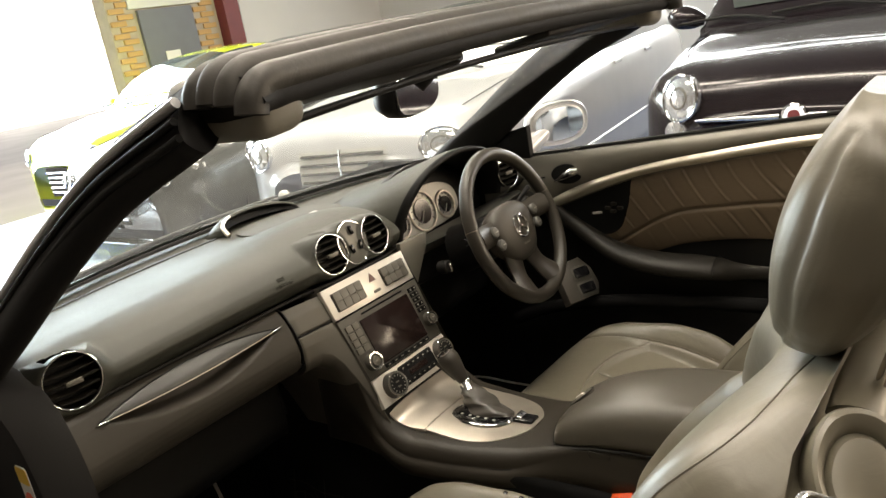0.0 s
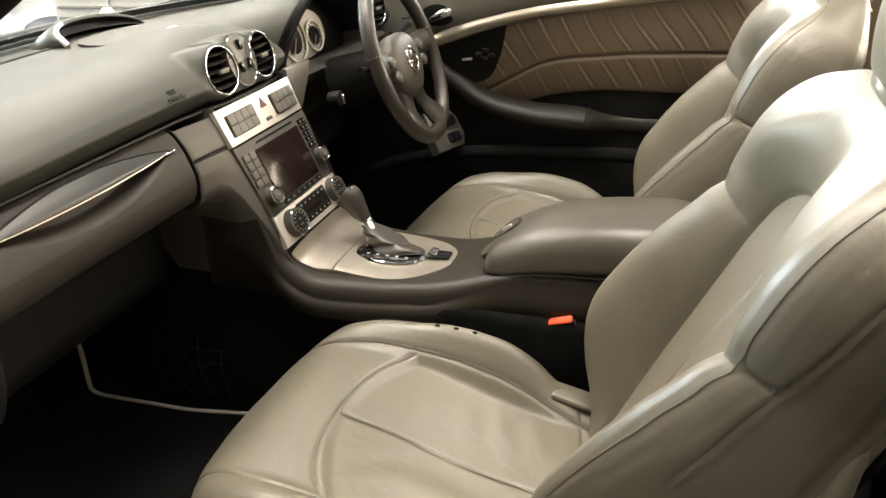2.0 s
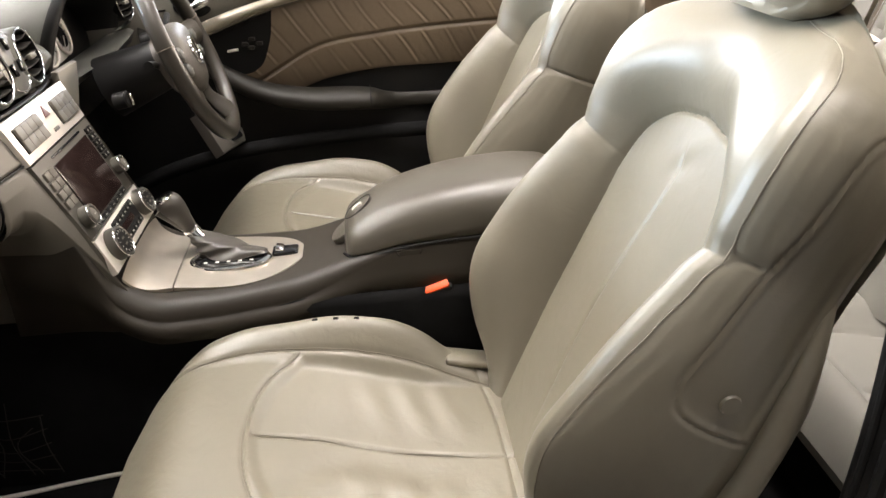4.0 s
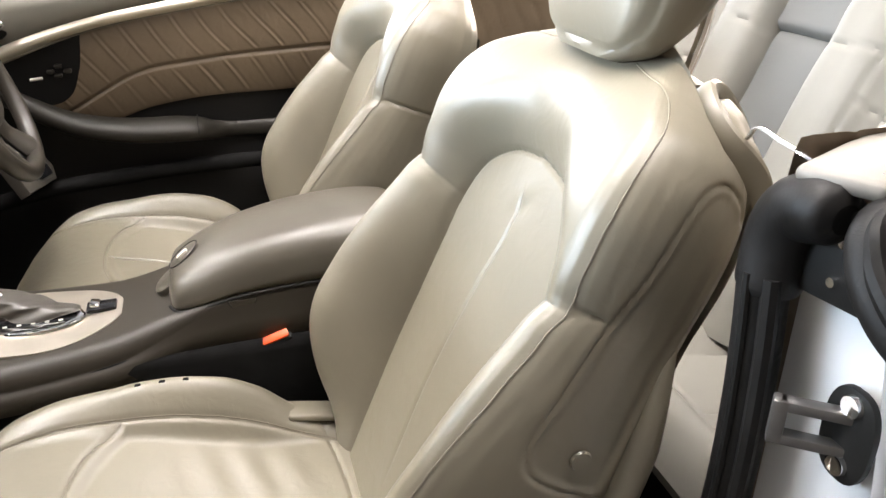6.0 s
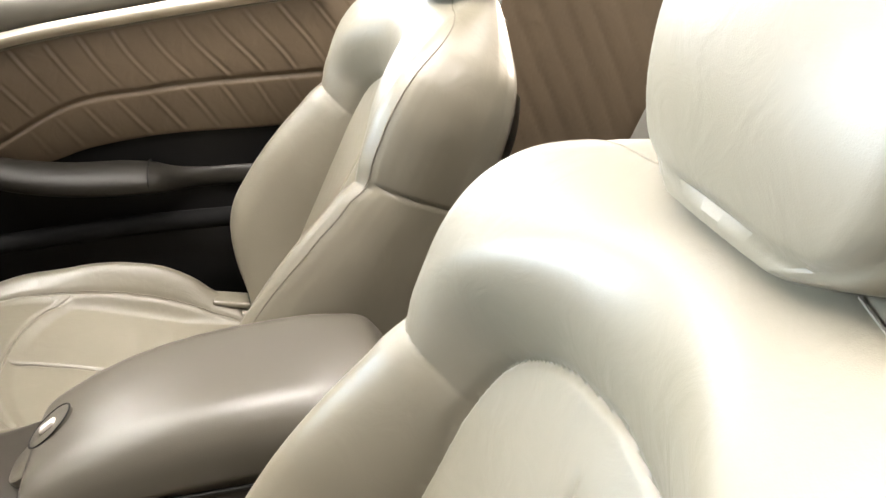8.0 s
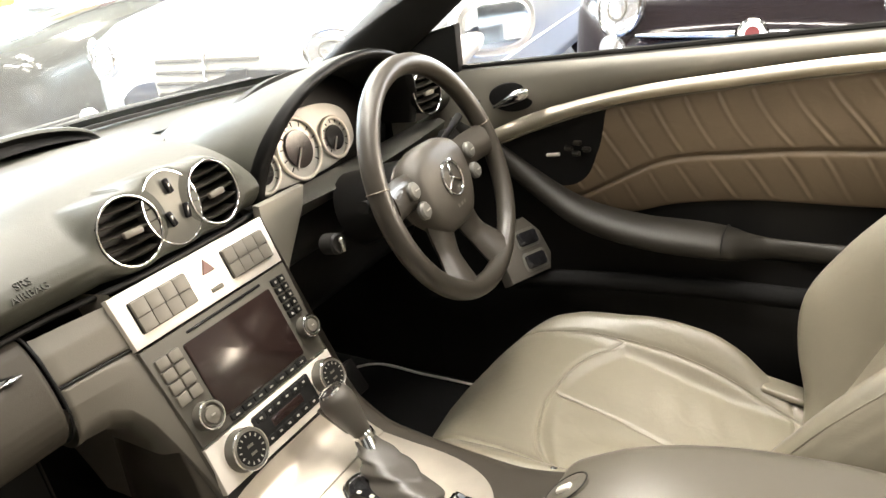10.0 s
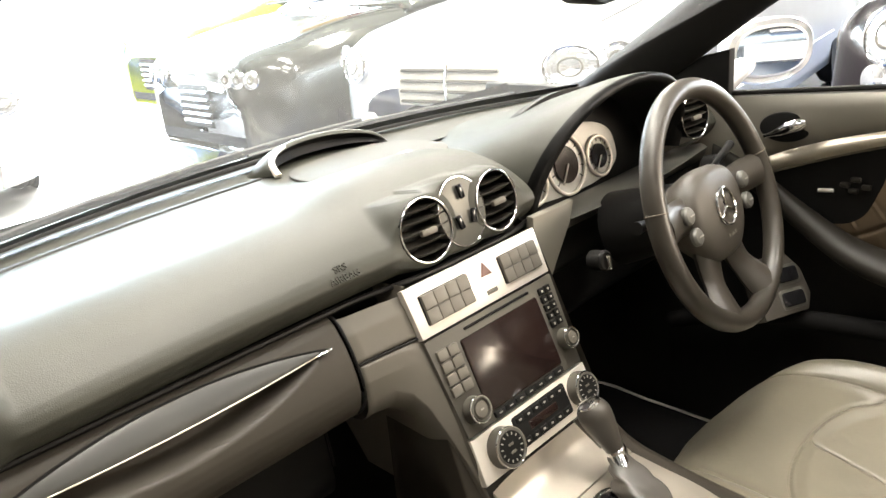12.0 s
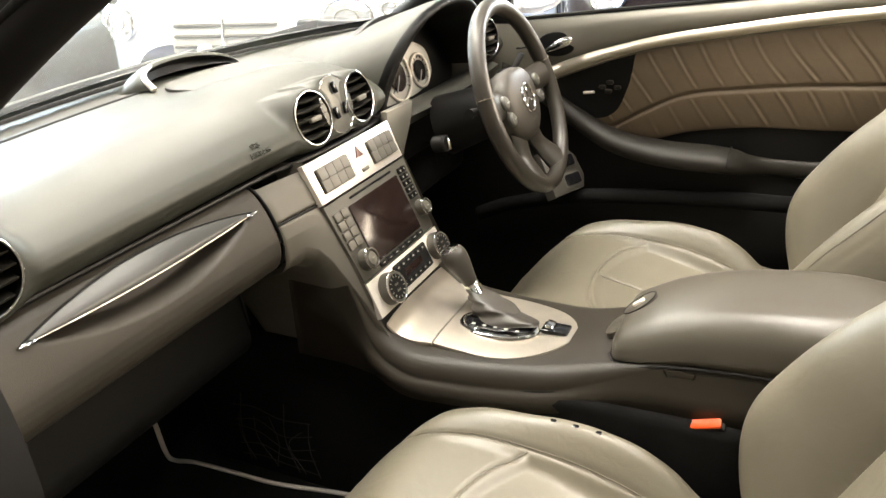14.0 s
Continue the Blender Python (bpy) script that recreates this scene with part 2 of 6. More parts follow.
def interp(x, xs, ys):
    """Smooth curve through the knots."""
    xs, ys, x = np.asarray(xs, float), np.asarray(ys, float), np.asarray(x, float)
    d = np.gradient(ys, xs)
    k = np.clip(np.searchsorted(xs, x) - 1, 0, len(xs) - 2)
    h = xs[k + 1] - xs[k]
    t = np.clip((x - xs[k]) / h, 0, 1)
    return (2 * t**3 - 3 * t**2 + 1) * ys[k] + (t**3 - 2 * t**2 + t) * h * d[k] + (-2 * t**3 + 3 * t**2) * ys[k + 1] + (t**3 - t**2) * h * d[k + 1]


def curve3(pts, n=40):
    """n points on a smooth line through the given ones."""
    p = np.array(pts, float)
    s = np.r_[0, np.cumsum(np.linalg.norm(np.diff(p, axis=0), axis=1))]
    q = np.linspace(0, s[-1], n)
    return np.stack([interp(q, s, p[:, k]) for k in range(p.shape[1])], -1)


def tube(path, r, m=10, flat=1.0, up=(0, 0, 1)):
    """A round bar along the path; r may be a list."""
    p = np.array(path, float)
    n = len(p)
    r = np.broadcast_to(np.asarray(r, float), (n,))
    t = np.gradient(p, axis=0)
    t /= np.linalg.norm(t, axis=1)[:, None] + 1e-12
    side = np.cross(t, np.array(up, float))
    side /= np.linalg.norm(side, axis=1)[:, None] + 1e-9
    top = np.cross(side, t)
    a = np.linspace(0, 2 * np.pi, m, endpoint=False)
    P = p[:, None] + r[:, None, None] * (np.cos(a)[None, :, None] * side[:, None] + flat * np.sin(a)[None, :, None] * top[:, None])
    return capped(P, flip=True)


def rbox(size, m=None, r=0.004, seg=2):
    """A rounded box of that size round its centre, at the pose m."""
    bm = bmesh.new()
    bmesh.ops.create_cube(bm, size=1.0)
    bmesh.ops.scale(bm, vec=size, verts=bm.verts)
    if r > 0:
        bmesh.ops.bevel(bm, geom=bm.edges[:], offset=min(r, min(size) * 0.49), segments=seg, affect="EDGES", profile=0.5)
    bm.transform(m or Matrix())
    return bm


def bm_data(bm):
    bm.verts.index_update()
    out = ([tuple(v.co) for v in bm.verts], [[v.index for v in f.verts] for f in bm.faces])
    bm.free()
    return out


def lathe(profile, m=None, n=40, mouth=False):
    """A turned body: rows of radius and height along local z. mouth: the first row stays open."""
    a = np.linspace(0, 2 * np.pi, n, endpoint=False)
    P = np.array([[(r * math.cos(t), r * math.sin(t), h) for t in a] for r, h in profile])
    V, F = capped(P, flip=True)
    if mouth:
        F = F[:-2] + F[-1:]
    M = np.array(m or Matrix())
    V = (np.array(V) @ M[:3, :3].T + M[:3, 3]).tolist()
    return V, F


def ring(R, r, m=None, n=48, k=10, flat=1.0):
    a = np.linspace(0, 2 * np.pi, n, endpoint=False)
    b = np.linspace(0, 2 * np.pi, k, endpoint=False)
    A, B = np.meshgrid(a, b, indexing="ij")
    P = np.stack([(R + r * np.cos(B)) * np.cos(A), (R + r * np.cos(B)) * np.sin(A), flat * r * np.sin(B)], -1)
    V, F = grid(P, cu=True, cv=True)
    M = np.array(m or Matrix())
    return (np.array(V) @ M[:3, :3].T + M[:3, 3]).tolist(), F


def facing(place, ahead, up=(0, 0, 1)):
    """A pose whose local z points ahead and whose local y points up as far as it can."""
    z = Vector(ahead).normalized()
    x = Vector(up).cross(z).normalized()
    y = z.cross(x)
    m = Matrix((x, y, z)).transposed().to_4x4()
    m.translation = place
    return m


def plate(outline, thick, m, bevel=0.0):
    """A flat piece: outline in local x, y; it reaches from -thick to 0 along local z."""
    bm = bmesh.new()
    vs = [bm.verts.new((x, y, 0)) for x, y in outline]
    f = bm.faces.new(vs)
    if f.normal.z < 0 or f.calc_area() and (f.normal_update() or f.normal.z < 0):
        f.normal_flip()
    ext = bmesh.ops.extrude_face_region(bm, geom=[f])
    low = [v for v in ext["geom"] if isinstance(v, bmesh.types.BMVert)]
    bmesh.ops.translate(bm, vec=(0, 0, -thick), verts=low)
    bmesh.ops.recalc_face_normals(bm, faces=bm.faces[:])
    if bevel > 0:
        edges = [e for e in bm.edges if abs(e.verts[0].co.z) < 1e-6 and abs(e.verts[1].co.z) < 1e-6]
        bmesh.ops.bevel(bm, geom=edges, offset=bevel, segments=2, affect="EDGES", profile=0.5)
    bm.transform(m)
    return bm


def rounded(w, h, r, n=6, cx=0.0, cy=0.0):
    """Outline of a rounded rectangle."""
    out = []
    for sx, sy, a0 in ((1, 1, 0), (-1, 1, 90), (-1, -1, 180), (1, -1, 270)):
        for k in range(n + 1):
            a = radians(a0 + 90 * k / n)
            out.append((cx + sx * (w / 2 - r) + r * math.cos(a), cy + sy * (h / 2 - r) + r * math.sin(a)))
    return out


def oval(w, h, n=32, cx=0.0, cy=0.0, power=1.0):
    out = []
    for k in range(n):
        a = 2 * math.pi * k / n
        c, s = math.cos(a), math.sin(a)
        out.append((cx + w / 2 * math.copysign(abs(c) ** power, c), cy + h / 2 * math.copysign(abs(s) ** power, s)))
    return out


def seg_dist(U, V, pts):
    """Distance of the points (U, V) to an open line through pts."""
    best = np.full(U.shape, 9.0)
    for (ax, ay), (bx, by) in zip(pts[:-1], pts[1:]):
        dx, dy = bx - ax, by - ay
        t = np.clip(((U - ax) * dx + (V - ay) * dy) / (dx * dx + dy * dy + 1e-12), 0, 1)
        best = np.minimum(best, np.hypot(U - ax - t * dx, V - ay - t * dy))
    return best


def pad(frame_o, ax_u, ax_v, ax_w, v, W, T, height, seams, m=260, corner=0.045, groove=0.0042, width=0.0030, puff=0.0, side_seams=(), side_panels=(), rear_limit=None, fine=()):
    """An upholstered block: sections along v, half width W, depth T behind the front, front relief height(u, v), sewn lines as grooves."""
    n = len(v)
    q = np.linspace(0, 1, m, endpoint=False)
    U = np.zeros((n, m))
    Z = np.zeros((n, m))
    for i in range(n):
        w, t = max(W[i], 1e-4), max(T[i], 1e-4)
        r = min(corner, w * 0.9, t * 0.48)
        corner_r = [(w - r + r * math.sin(a), -r + r * math.cos(a)) for a in np.linspace(0, math.pi / 2, 10)]
        low_r = [(w - r + r * math.cos(a), -t + r - r * math.sin(a)) for a in np.linspace(0, math.pi / 2, 6)]
        low_l = [(-w + r - r * math.sin(a), -t + r - r * math.cos(a)) for a in np.linspace(0, math.pi / 2, 6)]
        corner_l = [(-w + r - r * math.cos(a), -r + r * math.sin(a)) for a in np.linspace(0, math.pi / 2, 10)]
        poly = np.array([(-w + r, 0.0)] + corner_r + low_r + low_l + corner_l)
        # uniform along the outline, but the back counts a third
        weight = np.ones(len(poly) - 1)
        weight[16] = 0.3
        length = np.r_[0, np.cumsum(np.hypot(*np.diff(poly, axis=0).T) * weight)]
        s = q * length[-1]
        U[i], Z[i] = np.interp(s, length, poly[:, 0]), np.interp(s, length, poly[:, 1])
    VV = np.broadcast_to(v[:, None], U.shape)
    TT = np.maximum(T, 1e-4)[:, None]
    lift = np.clip(1 + Z / TT, 0, 1)
    H = height(U, VV) * lift**1.3
    front = np.clip(1 + Z / 0.05, 0, 1)
    d = np.full(U.shape, 9.0)
    for line in seams:
        d = np.minimum(d, seg_dist(U, VV, line))
    df = np.full(U.shape, 9.0)
    for line in fine:
        df = np.minimum(df, seg_dist(U, VV, line))
    H = H - 0.0016 * np.exp(-((df / 0.0024) ** 2)) * front
    H = H - groove * np.exp(-((d / width) ** 2)) * front + puff * (1 - np.exp(-((d / 0.03) ** 2))) * front
    Wd = Z + H
    if rear_limit is not None:
        Wd = rear_limit(U, VV, Wd)
    for sgn, line in side_seams:
        ds = seg_dist(VV, Wd, line)
        on = (np.sign(U) == sgn) * np.clip(-Z / 0.02, 0, 1) * np.clip((np.abs(U) / np.maximum(W, 1e-4)[:, None] - 0.8) / 0.1, 0, 1)
        U = U - sgn * 0.0034 * np.exp(-((ds / 0.0030) ** 2)) * on
    for sgn, poly in side_panels:
        # a stitched-in panel that lies a little below the leather round it
        loop = poly + poly[:1]
        inside = np.zeros(U.shape, bool)
        for (a0, b0), (a1, b1) in zip(loop[:-1], loop[1:]):
            cross = ((b0 > Wd) != (b1 > Wd)) & (VV < (a1 - a0) * (Wd - b0) / (b1 - b0 + 1e-12) + a0)
            inside ^= cross
        depth = np.clip(seg_dist(VV, Wd, loop) / 0.012, 0, 1)
        on = (np.sign(U) == sgn) * np.clip((np.abs(U) / np.maximum(W, 1e-4)[:, None] - 0.8) / 0.1, 0, 1)
        U = U - sgn * 0.0040 * inside * depth * depth * (3 - 2 * depth) * on
    P = np.array(frame_o) + U[..., None] * np.array(ax_u) + VV[..., None] * np.array(ax_v) + Wd[..., None] * np.array(ax_w)
    return capped(P, flip=False)


def snapped(ob, pts, lift=0.0):
    """The given world points moved onto the mesh of a part, and lifted off it."""
    base = ORIGIN[ob.name]
    out = []
    for p in pts:
        _, q, nrm, _ = ob.closest_point_on_mesh(Vector(p) - base)
        out.append(tuple(q + nrm * lift + base))
    return out

# ---- front seats ----
LEAN = np.array([0.0, -0.425, 0.905])
FRONT = np.array([0.0, 0.905, 0.425])
ACROSS = np.array([1.0, 0.0, 0.0])
BACK_V = [0.0, 0.10, 0.22, 0.33, 0.42, 0.455, 0.52, 0.56, 0.60, 0.63, 0.655, 0.680, 0.700, 0.712]
BACK_W = [0.192, 0.236, 0.261, 0.263, 0.257, 0.255, 0.257, 0.255, 0.244, 0.223, 0.186, 0.142, 0.098, 0.06]


def mirrored(lines):
    return lines + [[(-x, y) for x, y in line] for line in lines]


def smooth_line(pts, n=24):
    return [tuple(p) for p in curve3(pts, n)]


def back_point(cx, u, v, w):
    return np.array((cx, -0.66, 0.36)) + u * ACROSS + v * LEAN + w * FRONT


def back_relief(U, V):
    """Sunk insert with an arched top, round side bolsters, a puffed yoke over the arch, and a pinch where they meet."""
    s = np.abs(U)
    crest = interp(V, [-0.04, 0.05, 0.10, 0.15, 0.20, 0.26, 0.357, 0.42, 0.462, 0.50, 0.54, 0.58, 0.62, 0.65, 0.72], [0.0, 0.042, 0.080, 0.105, 0.116, 0.111, 0.089, 0.070, 0.062, 0.064, 0.066, 0.060, 0.044, 0.024, -0.02])
    inner = interp(V, [-0.04, 0.10, 0.26, 0.435, 0.72], [0.125, 0.138, 0.149, 0.151, 0.151])
    over = (np.sqrt((U / 0.151) ** 2 + (np.clip(V - 0.435, 0, 1) / 0.105) ** 2) - 1) * 0.151
    edge = np.where(V < 0.435, s - inner, over)
    x = np.clip(edge / 0.080, 0, 1)
    centre = np.exp(-((U / 0.11) ** 2))
    y = np.clip(edge / (0.080 + 0.085 * centre), 0, 1)
    high = np.clip((V - 0.45) / 0.03, 0, 1)
    rise = (1 - (1 - x) ** 2.3) * (1 - high) + (1 - (1 - y) ** (2.3 - 0.8 * centre)) * high
    middle = 1 - 0.38 * np.exp(-((U / 0.13) ** 2)) * np.clip((V - 0.435) / 0.06, 0, 1)
    seam_v = 0.433 + 0.027 * np.clip((s - 0.152) / 0.095, 0, 1)
    pinch = -0.006 * np.exp(-(((V - seam_v) / 0.016) ** 2)) * np.clip(edge / 0.02, 0, 1)
    crown = -0.05 * np.clip((V - 0.63) / 0.09, 0, 1) ** 2
    belly = 0.011 * np.exp(-((U / 0.10) ** 2)) * np.exp(-(((V - 0.24) / 0.17) ** 2))
    folds = 0.0016 * np.sin(V * 90 + 60 * U) * np.exp(-((U / 0.022) ** 2)) * np.exp(-(((V - 0.475) / 0.028) ** 2))
    slack = 0.0016 * np.sin(V * 34 + 9 * s) * np.exp(-(((s - 0.19) / 0.04) ** 2)) * np.exp(-(((V - 0.20) / 0.13) ** 2))
    fold = U - interp(V, [0.05, 0.36, 0.46, 0.502, 0.56], [-0.004, 0.003, 0.0, 0.008, 0.012])
    line = -0.0022 * np.exp(-((fold / 0.0028) ** 2)) * np.clip((0.505 - V) / 0.03, 0, 1) * np.clip((V - 0.06) / 0.08, 0, 1)
    return line + crest * rise * middle + pinch + crown + belly + folds + slack


def cushion_relief(U, V):
    s_ = np.abs(U)
    e = np.clip(np.minimum(0.376 - 0.064 * (s_ / 0.172) ** 2 - V, 0.174 - s_) / 0.02, 0, 1)
    # V runs from the rear (0) to the front edge (0.56)
    s = np.abs(U)
    level = interp(V, [0, 0.12, 0.30, 0.41, 0.485, 0.55], [-0.075, -0.052, 0.0, 0.012, 0.0, -0.05])
    x = np.clip((s - 0.150) / 0.075, 0, 1)
    rise = x * x * (3 - 2 * x) * interp(V, [-0.05, 0.05, 0.085, 0.118, 0.156, 0.213, 0.273, 0.333, 0.45, 0.56], [0.02, 0.032, 0.048, 0.072, 0.083, 0.076, 0.060, 0.042, 0.022, -0.01])
    dip = -0.010 * np.exp(-((U / 0.11) ** 2)) * np.exp(-(((V - 0.2) / 0.15) ** 2))
    folds = 0.0022 * np.sin(U * 70 + 40 * V + 3 * np.sin(18 * V)) * np.exp(-(((U + 0.07) / 0.05) ** 2)) * np.exp(-(((V - 0.2) / 0.10) ** 2))
    folds = folds + 0.0016 * np.sin(V * 110 - 25 * U) * np.exp(-(((s - 0.10) / 0.05) ** 2)) * np.exp(-(((V - 0.15) / 0.10) ** 2))
    return level + rise + dip + folds - 0.007 * e * e * (3 - 2 * e)


def shoulder_cover(cx, sg):
    """The padded end of the rear shell on one shoulder: a soft roll round a raised panel."""
    edge = curve3([(0.138, -0.972, 0.958), (0.168, -0.964, 0.942), (0.192, -0.966, 0.922), (0.210, -0.984, 0.902), (0.220, -1.002, 0.878), (0.226, -1.004, 0.846), (0.208, -1.014, 0.825), (0.170, -1.030, 0.850), (0.140, -1.028, 0.905), (0.120, -1.005, 0.948), (0.138, -0.972, 0.958)], 64)[:-1]
    for _ in range(14):
        edge = (np.roll(edge, 1, 0) + 2 * edge + np.roll(edge, -1, 0)) / 4
    mid = edge.mean(axis=0)
    up = np.array((0.53, -0.41, 0.75))
    rows = []
    for share, h in ((0.15, -0.075), (0.0, -0.03), (0.0, -0.002), (0.04, 0.006), (0.11, 0.009), (0.20, 0.008), (0.255, 0.004), (0.28, 0.0015), (0.305, 0.004), (0.36, 0.009), (0.50, 0.012), (0.75, 0.014), (0.97, 0.0145)):
        d = mid - edge
        p = edge + d * share + up * h
        rows.append([(cx + sg * x, y, z) for x, y, z in p])
    return capped(np.array(rows) + up * np.array((sg, 1, 1)) * 0.012, flip=sg < 0)


def front_seat(cx, out, label):
    """out: the side (sign of x) on which the door lies."""
    seat = thing("front_seat", (cx, -0.45, 0.10), label, "car seat", group="front seats")
    # backrest
    v = np.r_[np.linspace(-0.04, 0.60, 250), np.linspace(0.603, 0.712, 54), [0.716, 0.718]]
    W = interp(v, BACK_V, BACK_W)
    W[-1], W[-2] = 0.02, 0.05
    T = interp(v, [-0.04, 0.1, 0.4, 0.62, 0.72], [0.12, 0.125, 0.105, 0.085, 0.05])
    arch = smooth_line([(0.125, -0.03), (0.139, 0.10), (0.149, 0.26), (0.151, 0.36), (0.151, 0.435), (0.132, 0.487), (0.086, 0.521), (0.0, 0.540)], 44)
    shoulder = smooth_line([(0.151, 0.433), (0.20, 0.447), (0.262, 0.460)], 12)
    ridge = smooth_line([(0.190, -0.01), (0.226, 0.08), (0.238, 0.15), (0.245, 0.25), (0.249, 0.34), (0.249, 0.407), (0.246, 0.457), (0.249, 0.51), (0.249, 0.545), (0.238, 0.597), (0.216, 0.635), (0.186, 0.653), (0.15, 0.663), (0.105, 0.668), (0.07, 0.674)], 80)
    lines = mirrored([arch])
    panel = smooth_line([(0.284, -0.075), (0.286, -0.045), (0.291, -0.005), (0.303, 0.022), (0.320, 0.030), (0.386, 0.021), (0.479, 0.006), (0.524, 0.0), (0.566, -0.005), (0.598, -0.018), (0.608, -0.034), (0.600, -0.064), (0.585, -0.078)], 60)
    cross = [(-out, smooth_line([(0.459, 0.055), (0.462, 0.02), (0.466, -0.03), (0.470, -0.095)], 14)), (out, [(0.459, 0.055), (0.461, 0.016)])]

    def cut_back(U, V, Wd):
        """Room for the rear cover on the door side of the shoulder."""
        limit = np.interp(V, [0.580, 0.602, 0.62, 0.635, 0.655, 0.72], [-0.13, -0.090, -0.058, -0.034, -0.024, -0.024])
        share = np.clip((U * out + 0.10) / 0.06, 0, 1)
        return Wd + np.clip(limit - Wd, 0, 1) * share

    back = part("backrest", pad((cx, -0.66, 0.36), ACROSS, LEAN, FRONT, v, W, T, back_relief, lines, m=460, corner=0.048, groove=0.0042, fine=mirrored([shoulder, ridge]), side_seams=[(out, panel)] + cross, side_panels=[(out, panel)], rear_limit=cut_back), LEATHER, seat)
    # rear shell of the backrest
    us, vs = np.linspace(-1, 1, 25), np.linspace(0.02, 0.615, 40)
    A, B = np.meshgrid(us, vs, indexing="ij")
    half = interp(B, BACK_V, BACK_W) * 0.90
    depth = -interp(B, [-0.04, 0.1, 0.4, 0.62, 0.69], [0.12, 0.125, 0.105, 0.085, 0.05]) - 0.018 * (1 - A**4) * np.clip(1 - ((B - 0.33) / 0.31) ** 6, 0, 1)
    P = np.array((cx, -0.66, 0.36)) + (A * half)[..., None] * ACROSS + B[..., None] * LEAN + depth[..., None] * FRONT
    part("back_shell", grid(P), LEATHER, seat)
    # threads in the sewn lines, and rolled edges
    bpy.context.view_layer.update()
    for line in [ridge]:
        for sg in (-1, 1):
            pts = [back_point(cx, sg * u, vv, float(back_relief(np.array(sg * u), np.array(vv)))) for u, vv in line]
            part("thread", tube(snapped(back, pts, 0.0002), 0.0009, 5), SEAM, seat)
    part("screw_cap", lathe([(0.001, 0.003), (0.010, 0.003), (0.0115, 0.0)], facing(back_point(cx, out * 0.2605, 0.325, -0.028), (out, 0, 0)), 20), LEATHER, seat)
    part("rear_roll", tube(curve3([back_point(cx, out * 0.232, 0.0, -0.10), back_point(cx, out * 0.258, 0.2, -0.105), back_point(cx, out * 0.252, 0.38, -0.088), back_point(cx, out * 0.236, 0.46, -0.075)], 30), np.r_[np.full(22, 0.017), np.linspace(0.017, 0.006, 8)], 12), LEATHER, seat)
    part("rear_cover", shoulder_cover(cx, out), LEATHER, seat, "padded rear cover with a raised edge")
    part("post_plinth", tube(curve3([(cx - 0.120, -0.990, 0.944), (cx - 0.08, -0.990, 0.950), (cx, -0.992, 0.952), (cx + 0.08, -0.990, 0.950), (cx + 0.120, -0.990, 0.944)], 20), 0.021, 14, flat=0.5), LEATHER, seat)
    guide = curve3([(cx + out * 0.205, -0.992, 0.925), (cx + out * 0.235, -0.978, 0.945), (cx + out * 0.265, -0.975, 0.943), (cx + out * 0.300, -0.974, 0.940), (cx + out * 0.312, -0.985, 0.932), (cx + out * 0.300, -0.996, 0.925)], 24)
    part("belt_guide", tube(guide, 0.0026, 8, flat=0.5), LAMP_GLASS, seat, "pale plastic belt guide loop")
    # headrest on two posts
    hv = np.r_[[0.0, 0.002, 0.006], np.linspace(0.012, 0.196, 56), [0.204, 0.211, 0.217, 0.221, 0.223]]
    HW = interp(hv, [0, 0.012, 0.035, 0.075, 0.12, 0.17, 0.20, 0.215, 0.223], [0.055, 0.084, 0.106, 0.122, 0.126, 0.118, 0.100, 0.077, 0.042])
    HT = interp(hv, [0, 0.012, 0.04, 0.09, 0.15, 0.19, 0.223], [0.022, 0.036, 0.054, 0.074, 0.077, 0.064, 0.022])
    hseam = [smooth_line([(-0.092, 0.205), (-0.112, 0.15), (-0.114, 0.09), (-0.100, 0.036), (-0.078, 0.016), (0, 0.012), (0.078, 0.016), (0.100, 0.036), (0.114, 0.09), (0.112, 0.15), (0.092, 0.205)], 60)] + mirrored([[(0.090, 0.026), (0.108, 0.008)]])
    head_dir = np.array([0, -0.26, 0.966])
    head_front = np.array([0, 0.966, 0.26])
    base = np.array((cx, -0.926, 0.969))

    def head_relief(U, V):
        return 0.034 * (1 - ((V - 0.105) / 0.118) ** 2) - 0.026 * (np.abs(U) / 0.135) ** 2.5

    part("headrest", pad(base, ACROSS, head_dir, head_front, hv, HW, HT, head_relief, hseam, m=260, corner=0.055, groove=0.0046, width=0.0032), LEATHER, seat)
    for sx in (-0.084, 0.084):
        foot = np.array((cx + sx, -1.000, 0.947))
        top = foot + np.array((0.0, -0.022, 0.10))
        part("headrest_post", tube(curve3([foot, foot + np.array((0, -0.016, 0.05)), top], 14), 0.0060, 14), CHROME, seat, "chrome headrest post")
        part("post_collar", lathe([(0.014, -0.004), (0.014, 0.006), (0.010, 0.009), (0.002, 0.009)], facing(foot, LEAN, up=(1, 0, 0)), 20), LEATHER, seat)
    # cushion
    cv = np.r_[np.linspace(-0.05, 0.48, 190), np.linspace(0.483, 0.535, 30), [0.541, 0.546, 0.549]]
    CW = interp(cv, [-0.05, 0.1, 0.3, 0.41, 0.47, 0.51, 0.532, 0.549], [0.205, 0.232, 0.250, 0.246, 0.230, 0.200, 0.158, 0.07])
    CT = interp(cv, [-0.05, 0.3, 0.48, 0.549], [0.16, 0.20, 0.18, 0.09])
    long_ = smooth_line([(0.150, -0.03), (0.172, 0.10), (0.176, 0.30), (0.172, 0.40), (0.150, 0.55)], 40)
    c_arch = smooth_line([(0.172, 0.312), (0.135, 0.346), (0.085, 0.366), (0.04, 0.374), (0.0, 0.376)], 24)
    rear_seam = smooth_line([(0.0, 0.022), (0.10, 0.026), (0.160, 0.034), (0.232, 0.062)], 20)
